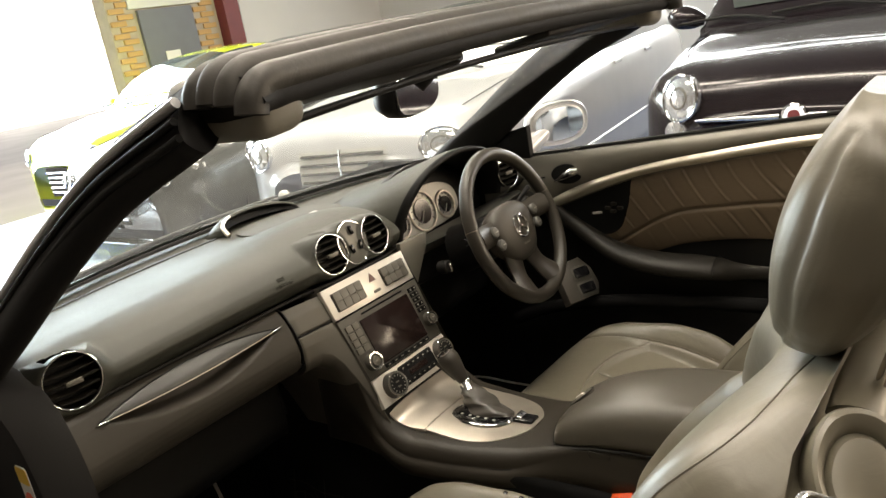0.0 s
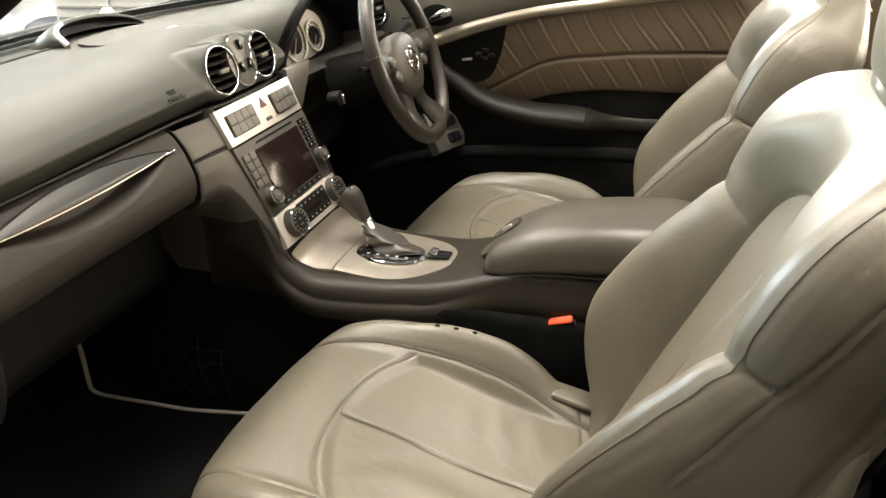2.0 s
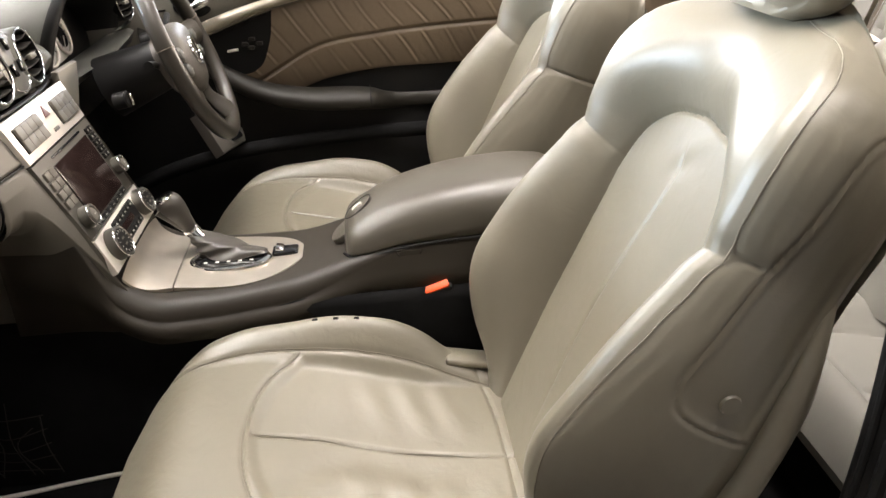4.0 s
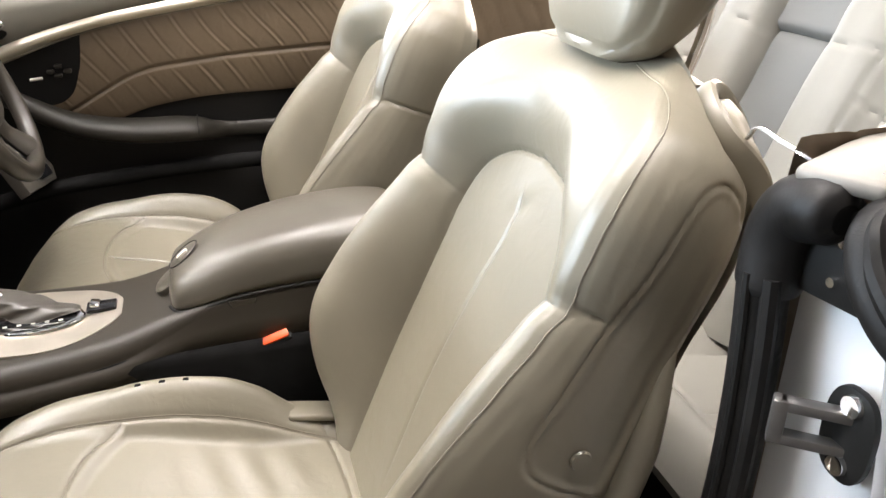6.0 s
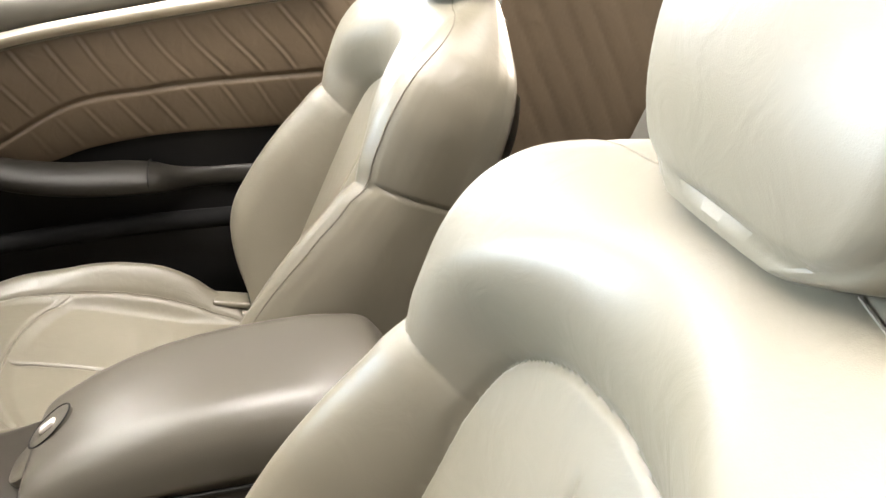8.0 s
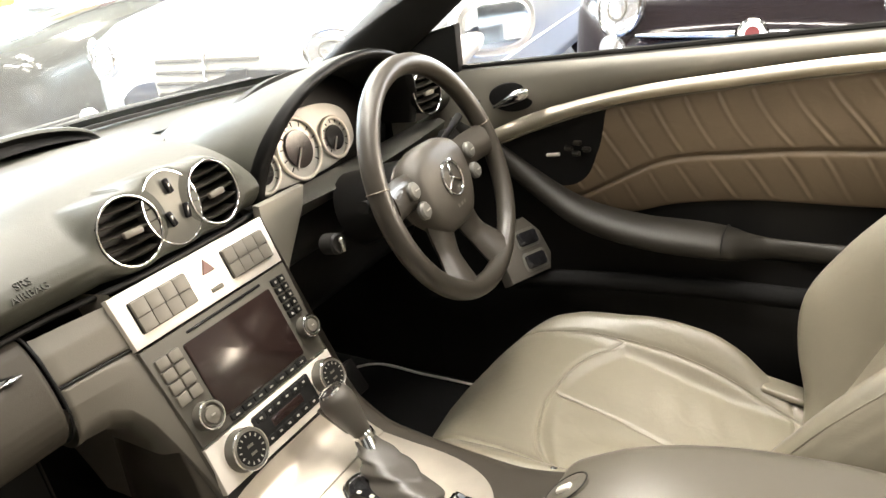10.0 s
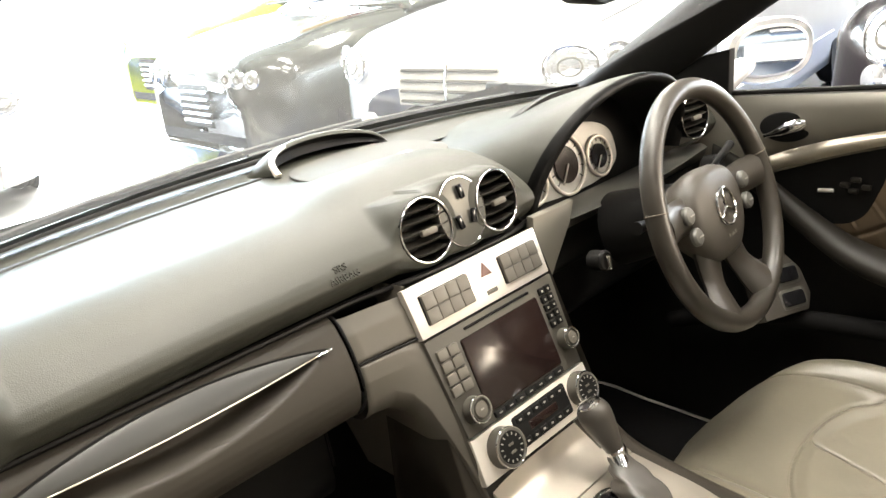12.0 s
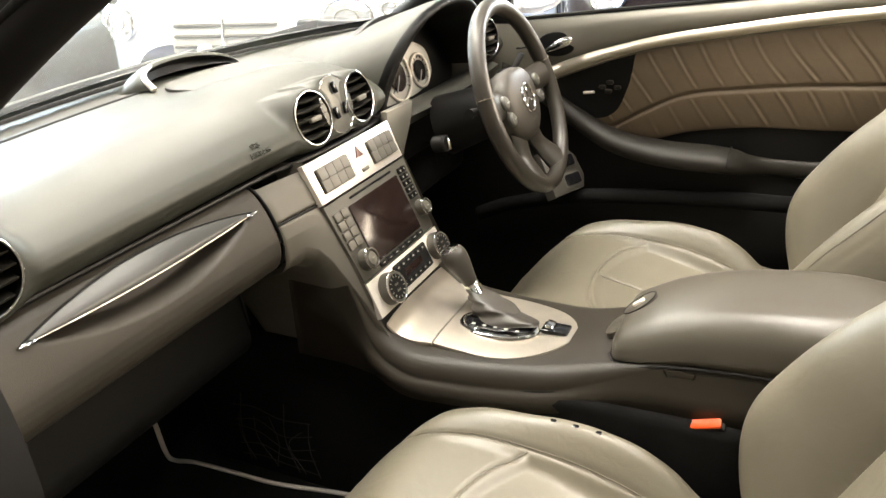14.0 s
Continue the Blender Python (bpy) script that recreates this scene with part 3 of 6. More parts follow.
    mid = smooth_line([(0.0, 0.365), (0.0, 0.2), (0.0, -0.03)], 10)
    cushion = part("seat_cushion", pad((cx, -0.675, 0.452), ACROSS, (0, 1, 0), (0, 0, 1), cv, CW, CT, cushion_relief, mirrored([long_, c_arch, rear_seam]) + [mid], m=400, corner=0.06), LEATHER, seat)
    bpy.context.view_layer.update()
    for line in mirrored([long_, c_arch]) + [mid]:
        part("thread", tube(snapped(cushion, [(cx + u, -0.675 + vv, 0.452 + float(cushion_relief(np.array(u), np.array(vv)))) for u, vv in line], 0.0002), 0.0009, 5), SEAM, seat)
    for sg in (-1, 1):
        part("hinge_cover", rbox((0.042, 0.13, 0.012), pose(cx + sg * 0.200, -0.650, 0.399, 12), 0.005, 3), LEATHER, seat)
    # base below the cushion, control buttons on its edge
    part("seat_base", rbox((0.40, 0.44, 0.17), pose(cx, -0.44, 0.185), 0.02), BLACK, seat)
    for k in range(3):
        part("seat_button", rbox((0.007, 0.010, 0.005), pose(*snapped(cushion, [(cx - out * 0.205, -0.385 - 0.036 * k, 0.53)], 0.002)[0]), 0.002), GLOSS_BLACK, seat, "small black seat control button")
    return seat


front_seat(-0.375, -1, "grey-beige leather passenger seat with sewn panels, empty")
front_seat(0.365, 1, "grey-beige leather driver's seat behind the steering wheel, empty")


# ---- rear seats ----
def rear_seat(cx):
    seat = thing("rear_bench_seat", (cx, -1.35, 0.12), "pale grey leather rear seat with rounded bolsters", "car seat", group="rear seats")
    up, ahead = np.array((0, -0.40, 0.917)), np.array((0, 0.917, 0.40))
    v = np.r_[np.linspace(-0.02, 0.58, 90), np.linspace(0.585, 0.64, 14)]
    W = interp(v, [-0.02, 0.3, 0.5, 0.60, 0.64], [0.280, 0.300, 0.298, 0.280, 0.23])
    T = np.full(len(v), 0.10)

    def relief(U, V):
        x = np.clip((np.abs(U) - 0.13) / 0.08, 0, 1)
        head = 0.022 * np.clip(1 - (U / 0.15) ** 4, 0, 1) * np.clip((V - 0.30) / 0.05, 0, 1)
        return 0.052 * (1 - (1 - x) ** 2) + head - 0.05 * np.clip((V - 0.57) / 0.07, 0, 1) ** 2

    lines = mirrored([smooth_line([(0.15, 0), (0.165, 0.2), (0.172, 0.40), (0.160, 0.52), (0.09, 0.585), (0, 0.60)], 30), smooth_line([(0.170, 0.425), (0.08, 0.402), (0.0, 0.396)], 16), smooth_line([(0.166, 0.505), (0.24, 0.500), (0.30, 0.492)], 10)]) + [[(0, 0.396), (0, 0)]]
    part("backrest", pad((cx, -1.36, 0.42), ACROSS, up, ahead, v, W, T, relief, lines, m=180), LEATHER_REAR, seat)
    cv = np.linspace(-0.03, 0.29, 60)
    CW = interp(cv, [-0.03, 0.18, 0.25, 0.29], [0.27, 0.28, 0.27, 0.20])
    CT = np.full(len(cv), 0.075)

    def flat(U, V):
        x = np.clip((np.abs(U) - 0.14) / 0.08, 0, 1)
        return 0.035 * x * x * (3 - 2 * x) - 0.06 * np.clip((V - 0.22) / 0.07, 0, 1) ** 2 - 0.03 * np.clip(1 - V / 0.2, 0, 1)

    part("seat_cushion", pad((cx, -1.38, 0.42), ACROSS, (0, 1, 0), (0, 0, 1), cv, CW, CT, flat, mirrored([[(0.15, 0), (0.16, 0.27)]]) + [[(0, 0), (0, 0.2)], [(-0.16, 0.21), (0.16, 0.21)]], m=160), LEATHER_REAR, seat)
    return seat


rear_seat(-0.37)
rear_seat(0.37)
tray = thing("rear_armrest_tray", (0, -1.36, 0.20), "grey padded divider between the rear seats", "armrest")
tilt, face_out = np.array((0, -0.40, 0.917)), np.array((0, 0.917, 0.40))
dv = np.r_[np.linspace(-0.05, 0.48, 40), np.linspace(0.484, 0.512, 14)]
dw = np.where(dv < 0.48, 0.098, 0.098 - 0.030 * (np.clip(dv - 0.48, 0, 1) / 0.032) ** 2)
part("divider", pad((0.002, -1.36, 0.42), ACROSS, tilt, face_out, dv, dw, np.full(len(dv), 0.06), lambda U, V: 0.008 - 0.012 * np.clip((V - 0.47) / 0.042, 0, 1) ** 2 - 0.010 * np.abs(U / 0.1) ** 3, [], m=90, corner=0.012), REAR_GREY, tray)
hv2 = np.r_[np.linspace(0.500, 0.60, 16), np.linspace(0.605, 0.625, 6)]
part("divider_top", pad((0.002, -1.36, 0.42), ACROSS, tilt, face_out, hv2, np.full(len(hv2), 0.105), np.full(len(hv2), 0.06), lambda U, V: 0.012 - 0.024 * np.clip((0.520 - V) / 0.02, 0, 1) ** 2 - 0.04 * np.clip((V - 0.59) / 0.035, 0, 1) ** 2, [], m=70, corner=0.012), REAR_GREY, tray)
part("divider_base", rbox((0.16, 0.30, 0.20), pose(0, -1.26, 0.32), 0.03, 3), BLACK, tray)

# ---- dashboard ----
dash = thing("dashboard", (0, 0.2, 0.55), "grey-green moulded dashboard with round chrome-ringed air vents", "dashboard")
DASH_PROFILE = [(0.510, 0.892), (0.46, 0.898), (0.38, 0.904), (0.28, 0.909), (0.20, 0.913), (0.13, 0.912), (0.082, 0.902), (0.046, 0.886), (0.025, 0.870), (0.020, 0.860), (0.025, 0.848), (0.034, 0.837), (0.044, 0.829), (0.06, 0.824)]


def dash_surface(x, s):
    """Upper pad: x across, s from the windscreen (0) to the seam (1)."""
    base = curve3(DASH_PROFILE, 60)
    k = s * 59
    y = np.interp(k, np.arange(60), base[:, 0])
    z = np.interp(k, np.arange(60), base[:, 1])
    # ends bow towards the screen base, sides drop a little
    a = np.abs(x)
    y = y - 0.13 * (a / 0.7) ** 2 * (1 - s) ** 1.5
    z = z - 0.012 * (a / 0.7) ** 3
    face = np.exp(-(((s - 0.80) / 0.16) ** 2))
    pod = np.exp(-((a / 0.135) ** 4))
    y = y - 0.012 * pod * np.exp(-(((s - 0.76) / 0.16) ** 2))
    z = z + 0.014 * pod * np.exp(-(((s - 0.60) / 0.13) ** 2))
    end = np.exp(-(((a - 0.615) / 0.075) ** 4))
    y = y + 0.004 * end * face
    return np.stack([x, y, z], -1)


VENTS = [((-0.066, 0.021, 0.880), (-0.05, -1, 0.22), 0.041), ((0.067, 0.021, 0.880), (0.05, -1, 0.22), 0.041), ((-0.617, 0.030, 0.872), (-0.12, -1, 0.14), 0.043), ((0.600, 0.012, 0.880), (-0.10, -1, 0.14), 0.040)]
X, S = np.meshgrid(np.linspace(-0.70, 0.70, 441), np.linspace(0, 1, 180), indexing="ij")
surf = dash_surface(X, S)
# seats of the vents: the pad is levelled round each and opened inside it
keep = np.ones(surf.shape[:2], bool)
for k, ((vx, vy, vz), ahead, r) in enumerate([((0.0, 0.0240, 0.884), (0, -1, 0.26), 0.046)] + VENTS):
    n_ = np.array(ahead) / np.linalg.norm(ahead)
    rel = surf - np.array((vx, vy, vz))
    along = rel @ n_
    radial = np.linalg.norm(rel - along[..., None] * n_, axis=-1)
    near = (np.abs(along) < 0.06) & (S > 0.4)
    blend = np.clip(1 - (radial - r * 1.02) / (r * 0.55), 0, 1)
    blend = blend * blend * (3 - 2 * blend) * near
    surf = surf - (blend * (along + 0.002))[..., None] * n_
    if k:
        keep &= ~((radial < r * 0.985) & near)
V, F = grid(surf)
keep &= ~((np.abs(X - 0.368) < 0.222) & (S > 0.42))
flat_keep = keep.reshape(-1)
F = [f for f in F if flat_keep[f[0]] and flat_keep[f[1]] and flat_keep[f[2]] and flat_keep[f[3]]]
part("upper_pad", (V, F), DASH, dash, smooth="all")
# dark gap below the pad
part("pad_gap", tube([(x, 0.040 - 0.020 * math.exp(-((x / 0.14) ** 4)), 0.824) for x in np.linspace(-0.70, 0.20, 40)], 0.004, 8), BLACK, dash)

LOW_PROFILE = [(0.06, 0.822), (0.030, 0.817), (0.014, 0.798), (-0.001, 0.766), (-0.007, 0.742), (-0.005, 0.722), (0.006, 0.703), (0.030, 0.691), (0.078, 0.686), (0.092, 0.664), (0.090, 0.610), (0.088, 0.556), (0.098, 0.542), (0.16, 0.538), (0.30, 0.536)]


def low_surface(x, s, push=0.0):
    base = curve3(LOW_PROFILE, 60)
    k = s * 59
    y = np.interp(k, np.arange(60), base[:, 0]) - push
    z = np.interp(k, np.arange(60), base[:, 1])
    return np.stack([x + 0 * s, y, z], -1)


def low_panel(name, x0, x1, s0, s1, mat, label="", push=0.0):
    n, m = max(8, int(abs(x1 - x0) / 0.008)), 60
    A, B = np.meshgrid(np.linspace(x0, x1, n), np.linspace(s0, s1, m), indexing="ij")
    P = low_surface(A, B, push)
    e = np.minimum.reduce([np.minimum(A - x0, x1 - A) / 0.004, np.minimum(B - s0, s1 - B) / 0.008, np.ones_like(A)])
    P[..., 1] += 0.003 * (1 - np.clip(e, 0, 1)) ** 2
    return part(name, grid(P), mat, dash, label)


# glovebox with a lens-shaped recess and a bright strip
def glovebox():
    x0, x1 = -0.695, -0.222
    foot = 0.325
    A, B = np.meshgrid(np.linspace(x0, x1, 150), np.linspace(0.02, foot, 90), indexing="ij")
    P = low_surface(A, B)
    t = (A + 0.428) / 0.185
    half = np.where(P[..., 2] > 0.79, 0.027, 0.034) * np.clip(1 - t * t, 0, 1)
    zz = P[..., 2] - (0.797 - 0.006 * np.clip(1 - t * t, 0, 1))
    inside = np.clip((half - np.abs(zz)) / 0.010, 0, 1) * (np.abs(t) < 1)
    shape = np.where(zz < 0.0, 0.032, 0.006)
    P[..., 1] += shape * inside * inside * (3 - 2 * inside)
    e = np.clip(np.minimum(A - x0, x1 - A) / 0.004, 0, 1)
    P[..., 1] += 0.003 * (1 - e) ** 2
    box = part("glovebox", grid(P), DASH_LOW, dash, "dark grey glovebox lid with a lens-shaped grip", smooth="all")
    # underside below the lid, coloured black in place of the shade there
    A, B = np.meshgrid(np.linspace(x0, x1, 40), np.linspace(foot + 0.006, 1, 50), indexing="ij")
    part("shaded_underside", grid(low_surface(A, B)), BLACK, dash, "underside of the lower dash, blackened to stand for shade", smooth="all")
    xs = np.linspace(-0.610, -0.246, 50)
    tt = (xs + 0.428) / 0.185

    def face_y(z):
        return np.interp(z, [0.76, 0.798, 0.817], [-0.003, 0.013, 0.029])

    # upper half of the lens: a smooth convex blade with a bright lower edge
    T, Q = np.meshgrid(np.linspace(-0.985, 0.985, 60), np.linspace(0, 1, 14), indexing="ij")
    Z = 0.797 - 0.006 * (1 - T * T) + 0.0262 * (1 - T * T) * Q
    Yb = face_y(Z) - 0.0005 - 0.0018 * np.sin(Q * math.pi) ** 0.7 * np.sqrt(np.clip(1 - T * T, 0, 1))
    part("grip_blade", grid(np.stack([-0.428 + 0.185 * T, Yb, Z], -1)), GRIP, box, "smooth grey grip blade", smooth="all")
    path = np.stack([xs, face_y(0.797 - 0.006 * np.clip(1 - tt * tt, 0, 1)) - 0.001, 0.7968 - 0.006 * np.clip(1 - tt * tt, 0, 1)], -1)
    part("grip_strip", tube(path, 0.0009 * np.clip(1.15 - tt**4, 0.5, 1), 8), TRIM_LOW, box, "thin bright edge")
    for q in (-1, 1):
        tip = [(-0.428 + q * u, float(face_y(0.797)) - 0.0015, 0.7972 - 0.006 * (1 - (u / 0.185) ** 2)) for u in np.linspace(0.166, 0.187, 8)]
        part("grip_tip", tube(tip, [0.0015, 0.0030, 0.0040, 0.0042, 0.0042, 0.0038, 0.0028, 0.0010], 10, flat=0.6), CHROME, box, "bright tip of the grip")
    rim = [(x, float(face_y(z)) - 0.001, z) for x, z in [(-0.428 + 0.185 * q, 0.797 - 0.006 * (1 - q * q) + 0.0268 * (1 - q * q)) for q in np.linspace(-1, 1, 40)]]
    part("grip_rim", tube(rim, 0.0014, 6), BLACK, box)


glovebox()
part("panel_gap", tube([tuple(low_surface(np.array(-0.2185), np.array(s))) for s in np.linspace(0.0, 0.57, 50)], 0.0018, 8), BLACK, dash)


# beside the stack: the face runs from the glovebox's bulge to the slope of the stack
def side_face(U, Z):
    bulge = np.interp(Z, [0.60, 0.742, 0.766, 0.798, 0.817, 0.824], [-0.008, -0.007, -0.001, 0.014, 0.030, 0.045])
    slope = np.interp(Z, [0.50, 0.80, 0.817, 0.824], [-0.127, 0.004, 0.016, 0.030])
    w = U**1.3
    X = -0.215 + U * (0.215 - np.interp(Z, [0.56, 0.80], [0.123, 0.1295]))
    return np.stack([X, bulge * (1 - w) + slope * w, Z], -1)


U, Z = np.meshgrid(np.linspace(0, 1, 14), np.linspace(0.816, 0.7665, 20), indexing="ij")
P = side_face(U, Z)
P[..., 1] += 0.003 * (1 - np.minimum(np.clip(U / 0.05, 0, 1), np.clip((Z - 0.7665) / 0.004, 0, 1))) ** 2
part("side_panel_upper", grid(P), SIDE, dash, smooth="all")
part("panel_gap", tube(side_face(np.linspace(0, 1, 12), np.full(12, 0.765)) + np.array((0, 0.0015, 0)), 0.0016, 8), BLACK, dash)


# the lower piece folds away into the footwell along an arc that runs down the stack
def side_lower():
    U, V = np.meshgrid(np.linspace(0, 1, 36), np.linspace(0, 1, 90), indexing="ij")
    fold = np.interp(U, [0, 0.12, 0.40, 0.62, 0.76, 0.86, 0.95, 1.0], [0.716, 0.719, 0.719, 0.708, 0.686, 0.650, 0.602, 0.545])
    r = 0.034
    P = side_face(U, np.maximum(0.7635 - (0.7635 - fold) * V / 0.6, fold))
    turn = np.clip((V - 0.6) / 0.28, 0, 1) * math.pi / 2
    P[..., 2] -= r * np.sin(turn)
    P[..., 1] += r * (1 - np.cos(turn)) + 0.22 * np.clip((V - 0.88) / 0.12, 0, 1)
    e = np.minimum(np.clip(U / 0.05, 0, 1), np.clip(V / 0.05, 0, 1))
    P[..., 1] += 0.003 * (1 - e) ** 2
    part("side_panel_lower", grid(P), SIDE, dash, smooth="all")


side_lower()
low_panel("driver_knee_panel", 0.150, 0.69, 0.10, 1.0, BLACK, push=-0.05)


def round_vent(place, ahead, R, name="air_vent"):
    m = facing(place, ahead)
    vent = part(name, lathe([(R * 0.985, 0.0), (R * 0.95, -0.006), (R * 0.92, -0.035), (0.002, -0.036)], m, 40, mouth=True), BLACK, dash, "round black air vent with slats")
    part("chrome_ring", ring(R, 0.0014, m @ pose(0, 0, -0.001), flat=0.8), CHROME, vent, "thin chrome ring")
    for k in range(5):
        h = R * (-0.68 + 0.34 * k)
        w = math.sqrt(max(R * R * 0.86 - h * h, 1e-6))
        xs = np.linspace(-w, w, 12)
        P = []
        for x in xs:
            hh = h - 0.05 * R * (1 - (x / w) ** 2)
            P.append([(x, hh + 0.0012, -0.002), (x, hh + 0.0052, -0.020), (x, hh + 0.0032, -0.021), (x, hh - 0.0012, -0.004)])
        V, F = capped(np.array(P))
        M = np.array(m)
        part("slat", ((np.array(V) @ M[:3, :3].T + M[:3, 3]).tolist(), F), CONSOLE, vent)
    part("vent_knob", rbox((R * 0.62, R * 0.20, 0.008), m @ pose(0, -0.002, 0.001), 0.002), BUTTON, vent, "grey vent slider")
    return vent


for spot, ahead, r in VENTS:
    round_vent(spot, ahead, r)
# plate between the middle vents
mid = facing((0.0, 0.0235, 0.884), (0, -1, 0.26))
mid_plate = part("vent_plate", plate(oval(0.082, 0.092, 40), 0.016, mid, 0.001), PLATE, dash, "silver-grey oval plate between the vents")
part("plate_rim", ring(0.5, 0.008, mid @ Matrix.Diagonal((0.082, 0.092, 0.08, 1)), 48, 6), CHROME, mid_plate, "thin chrome edge")
for px, pz, lean in ((0.002, 0.026, 8), (-0.012, -0.012, 12), (0.014, -0.010, -12)):
    part("plate_slider", rbox((0.008, 0.019, 0.006), mid @ pose(px, pz, 0.004, 0, 0, lean), 0.002), GLOSS_BLACK, mid_plate)

# raised oval of the middle speaker
part("speaker_grille", plate(oval(0.25, 0.20, 40, power=0.8), 0.004, pose(0.050, 0.262, 0.9150, -2), 0.001), SPEAKER, dash, "flat perforated speaker cover")
lip = []
for a in np.linspace(-0.05, math.pi + 0.05, 40):
    c, s_ = math.cos(a), math.sin(a)
    lip.append((0.045 + 0.112 * c, 0.345 + 0.062 * s_, 0.9085 + 0.030 * max(s_, 0.0) ** 0.6))
P, Q = [], []
for x, y, z in lip:
    h, dx = z - 0.9085, x - 0.045
    P.append(curve3([(x, y - 0.002, z - 0.004), (x, y, z), (0.045 + dx * 1.03, y + 0.008, z + 0.001), (0.045 + dx * 1.08, y + 0.028, 0.906 + h * 0.75), (0.045 + dx * 1.15, y + 0.055, 0.897 + h * 0.2), (0.045 + dx * 1.2, y + 0.07, 0.885)], 20))
    Q.append([(x, y + 0.001, z - 0.003), (0.045 + dx * 0.95, y + 0.012, 0.909 + h * 0.5), (0.045 + dx * 0.88, y + 0.006, 0.9115)])
hump = part("speaker_hump", grid(np.array(P)), DASH, dash, smooth="all")
part("hump_void", grid(np.array(Q)), BLACK, hump)
part("hump_edge", tube(np.array(lip[26:])[::-1] + np.array((0, -0.002, 0.001)), np.linspace(0.006, 0.0035, len(lip[26:])), 8), ALU, hump, "bright edge of the speaker hump")
part("defrost_slot", tube([(x, 0.372 - 0.13 * (x / 0.7) ** 2 * 0.6, 0.9045 - 0.012 * abs(x / 0.7) ** 3) for x in np.linspace(-0.62, -0.08, 30)], 0.006, 6, flat=0.5), BLACK, dash)
part("sun_sensor", rbox((0.022, 0.010, 0.004), pose(0.10, 0.235, 0.9155), 0.002), WHITE, dash)

# airbag lettering pressed into the pad
bpy_font = bpy.data.curves.new("airbag_text", "FONT")
bpy_font.body, bpy_font.size, bpy_font.extrude, bpy_font.align_x = "SRS\nAIRBAG", 0.0125, 0.0009, "CENTER"
tmp = new("airbag_text", bpy_font)
me = bpy.data.meshes.new_from_object(tmp.evaluated_get(bpy.context.evaluated_depsgraph_get()))
bpy.data.objects.remove(tmp)
pad_line = dash_surface(np.full(200, -0.200), np.linspace(0.4, 0.95, 200))
k = int(np.argmin(np.abs(pad_line[:, 2] - 0.872)))
rise = pad_line[k - 4] - pad_line[k + 4]
out = np.array((0, -rise[2], rise[1])) / np.linalg.norm(rise)
me.transform(facing(tuple(pad_line[k] + out * 0.0006), tuple(out)))
me.transform(Matrix.Translation(-ORIGIN[dash.name]))
me.materials.append(DASH)
letters = new("airbag_letters", me)
letters.parent = dash
ORIGIN[letters.name] = ORIGIN[dash.name]

# instrument hood
HC = 0.366


def hood_row(t, y, w, z0, h, n=60):
    a = np.linspace(math.pi, 0, n)
    c, s_ = np.cos(a), np.sin(a)
    return np.stack([HC + w * np.sign(c) * np.abs(c) ** 0.95, np.full(n, y) + 0.05 * (1 - s_), z0 + h * np.abs(s_) ** 0.95], -1)


rows = [hood_row(0, 0.10, 0.196, 0.825, 0.128), hood_row(0, 0.03, 0.202, 0.828, 0.142), hood_row(0, -0.010, 0.205, 0.830, 0.154), hood_row(0, -0.021, 0.208, 0.830, 0.160), hood_row(0, -0.016, 0.216, 0.830, 0.164),
        hood_row(0, 0.01, 0.226, 0.828, 0.165), hood_row(0, 0.08, 0.252, 0.822, 0.152), hood_row(0, 0.18, 0.280, 0.812, 0.130), hood_row(0, 0.30, 0.305, 0.80, 0.112), hood_row(0, 0.42, 0.32, 0.785, 0.10)]
R = np.array(rows)
P = np.stack([curve3(R[:, k], 40) for k in range(R.shape[1])], 1)
hood = part("instrument_hood", grid(P[9:], flip=True), DASH, dash, smooth="all")
part("hood_inner", grid(P[:11], flip=True), BLACK, dash, smooth="all")
face = facing((HC, 0.100, 0.850), (0, -1, 0.25))
part("cluster_surround", plate([(x, y) for x, y in oval(0.43, 0.24, 48)], 0.02, face @ pose(0, 0, -0.004), 0.002), BLACK, dash)
cl = part("instrument_panel", plate([((0.110 if math.cos(a) > 0 else 0.205) * math.cos(a), (0.060 if math.sin(a) > 0 else 0.048) * math.copysign(abs(math.sin(a)) ** 0.7, math.sin(a))) for a in np.linspace(0, 2 * math.pi, 48, endpoint=False)], 0.01, face, 0.002), DIAL, dash, "silver-grey instrument cluster with round dials")
for dx, r in ((-0.040, 0.049), (-0.132, 0.034), (0.052, 0.034)):
    m = face @ pose(dx, 0.002 if r > 0.04 else -0.006, 0.003)
    part("dial_ring", ring(r, 0.0035, m), ALU, cl, "silver dial ring")
    part("dial_centre", lathe([(0.001, 0.0015), (r * 0.62, 0.0015), (r * 0.64, 0.0)], m, 32), SCREEN if r > 0.04 else GLOSS_BLACK, cl, "dark dial centre")
    for k in range(11):
        a = radians(-130 + 26 * k)
        part("tick", rbox((0.0016, r * 0.16, 0.001), m @ pose(-math.sin(a) * r * 0.82, math.cos(a) * r * 0.82, 0.0012, 0, 0, math.degrees(a)), 0), BLACK, cl, smooth=False)
    part("needle", rbox((0.0022, r * 0.8, 0.0015), m @ pose(-r * 0.22, -r * 0.3, 0.004, 0, 0, 140), 0), MARK, cl, smooth=False)
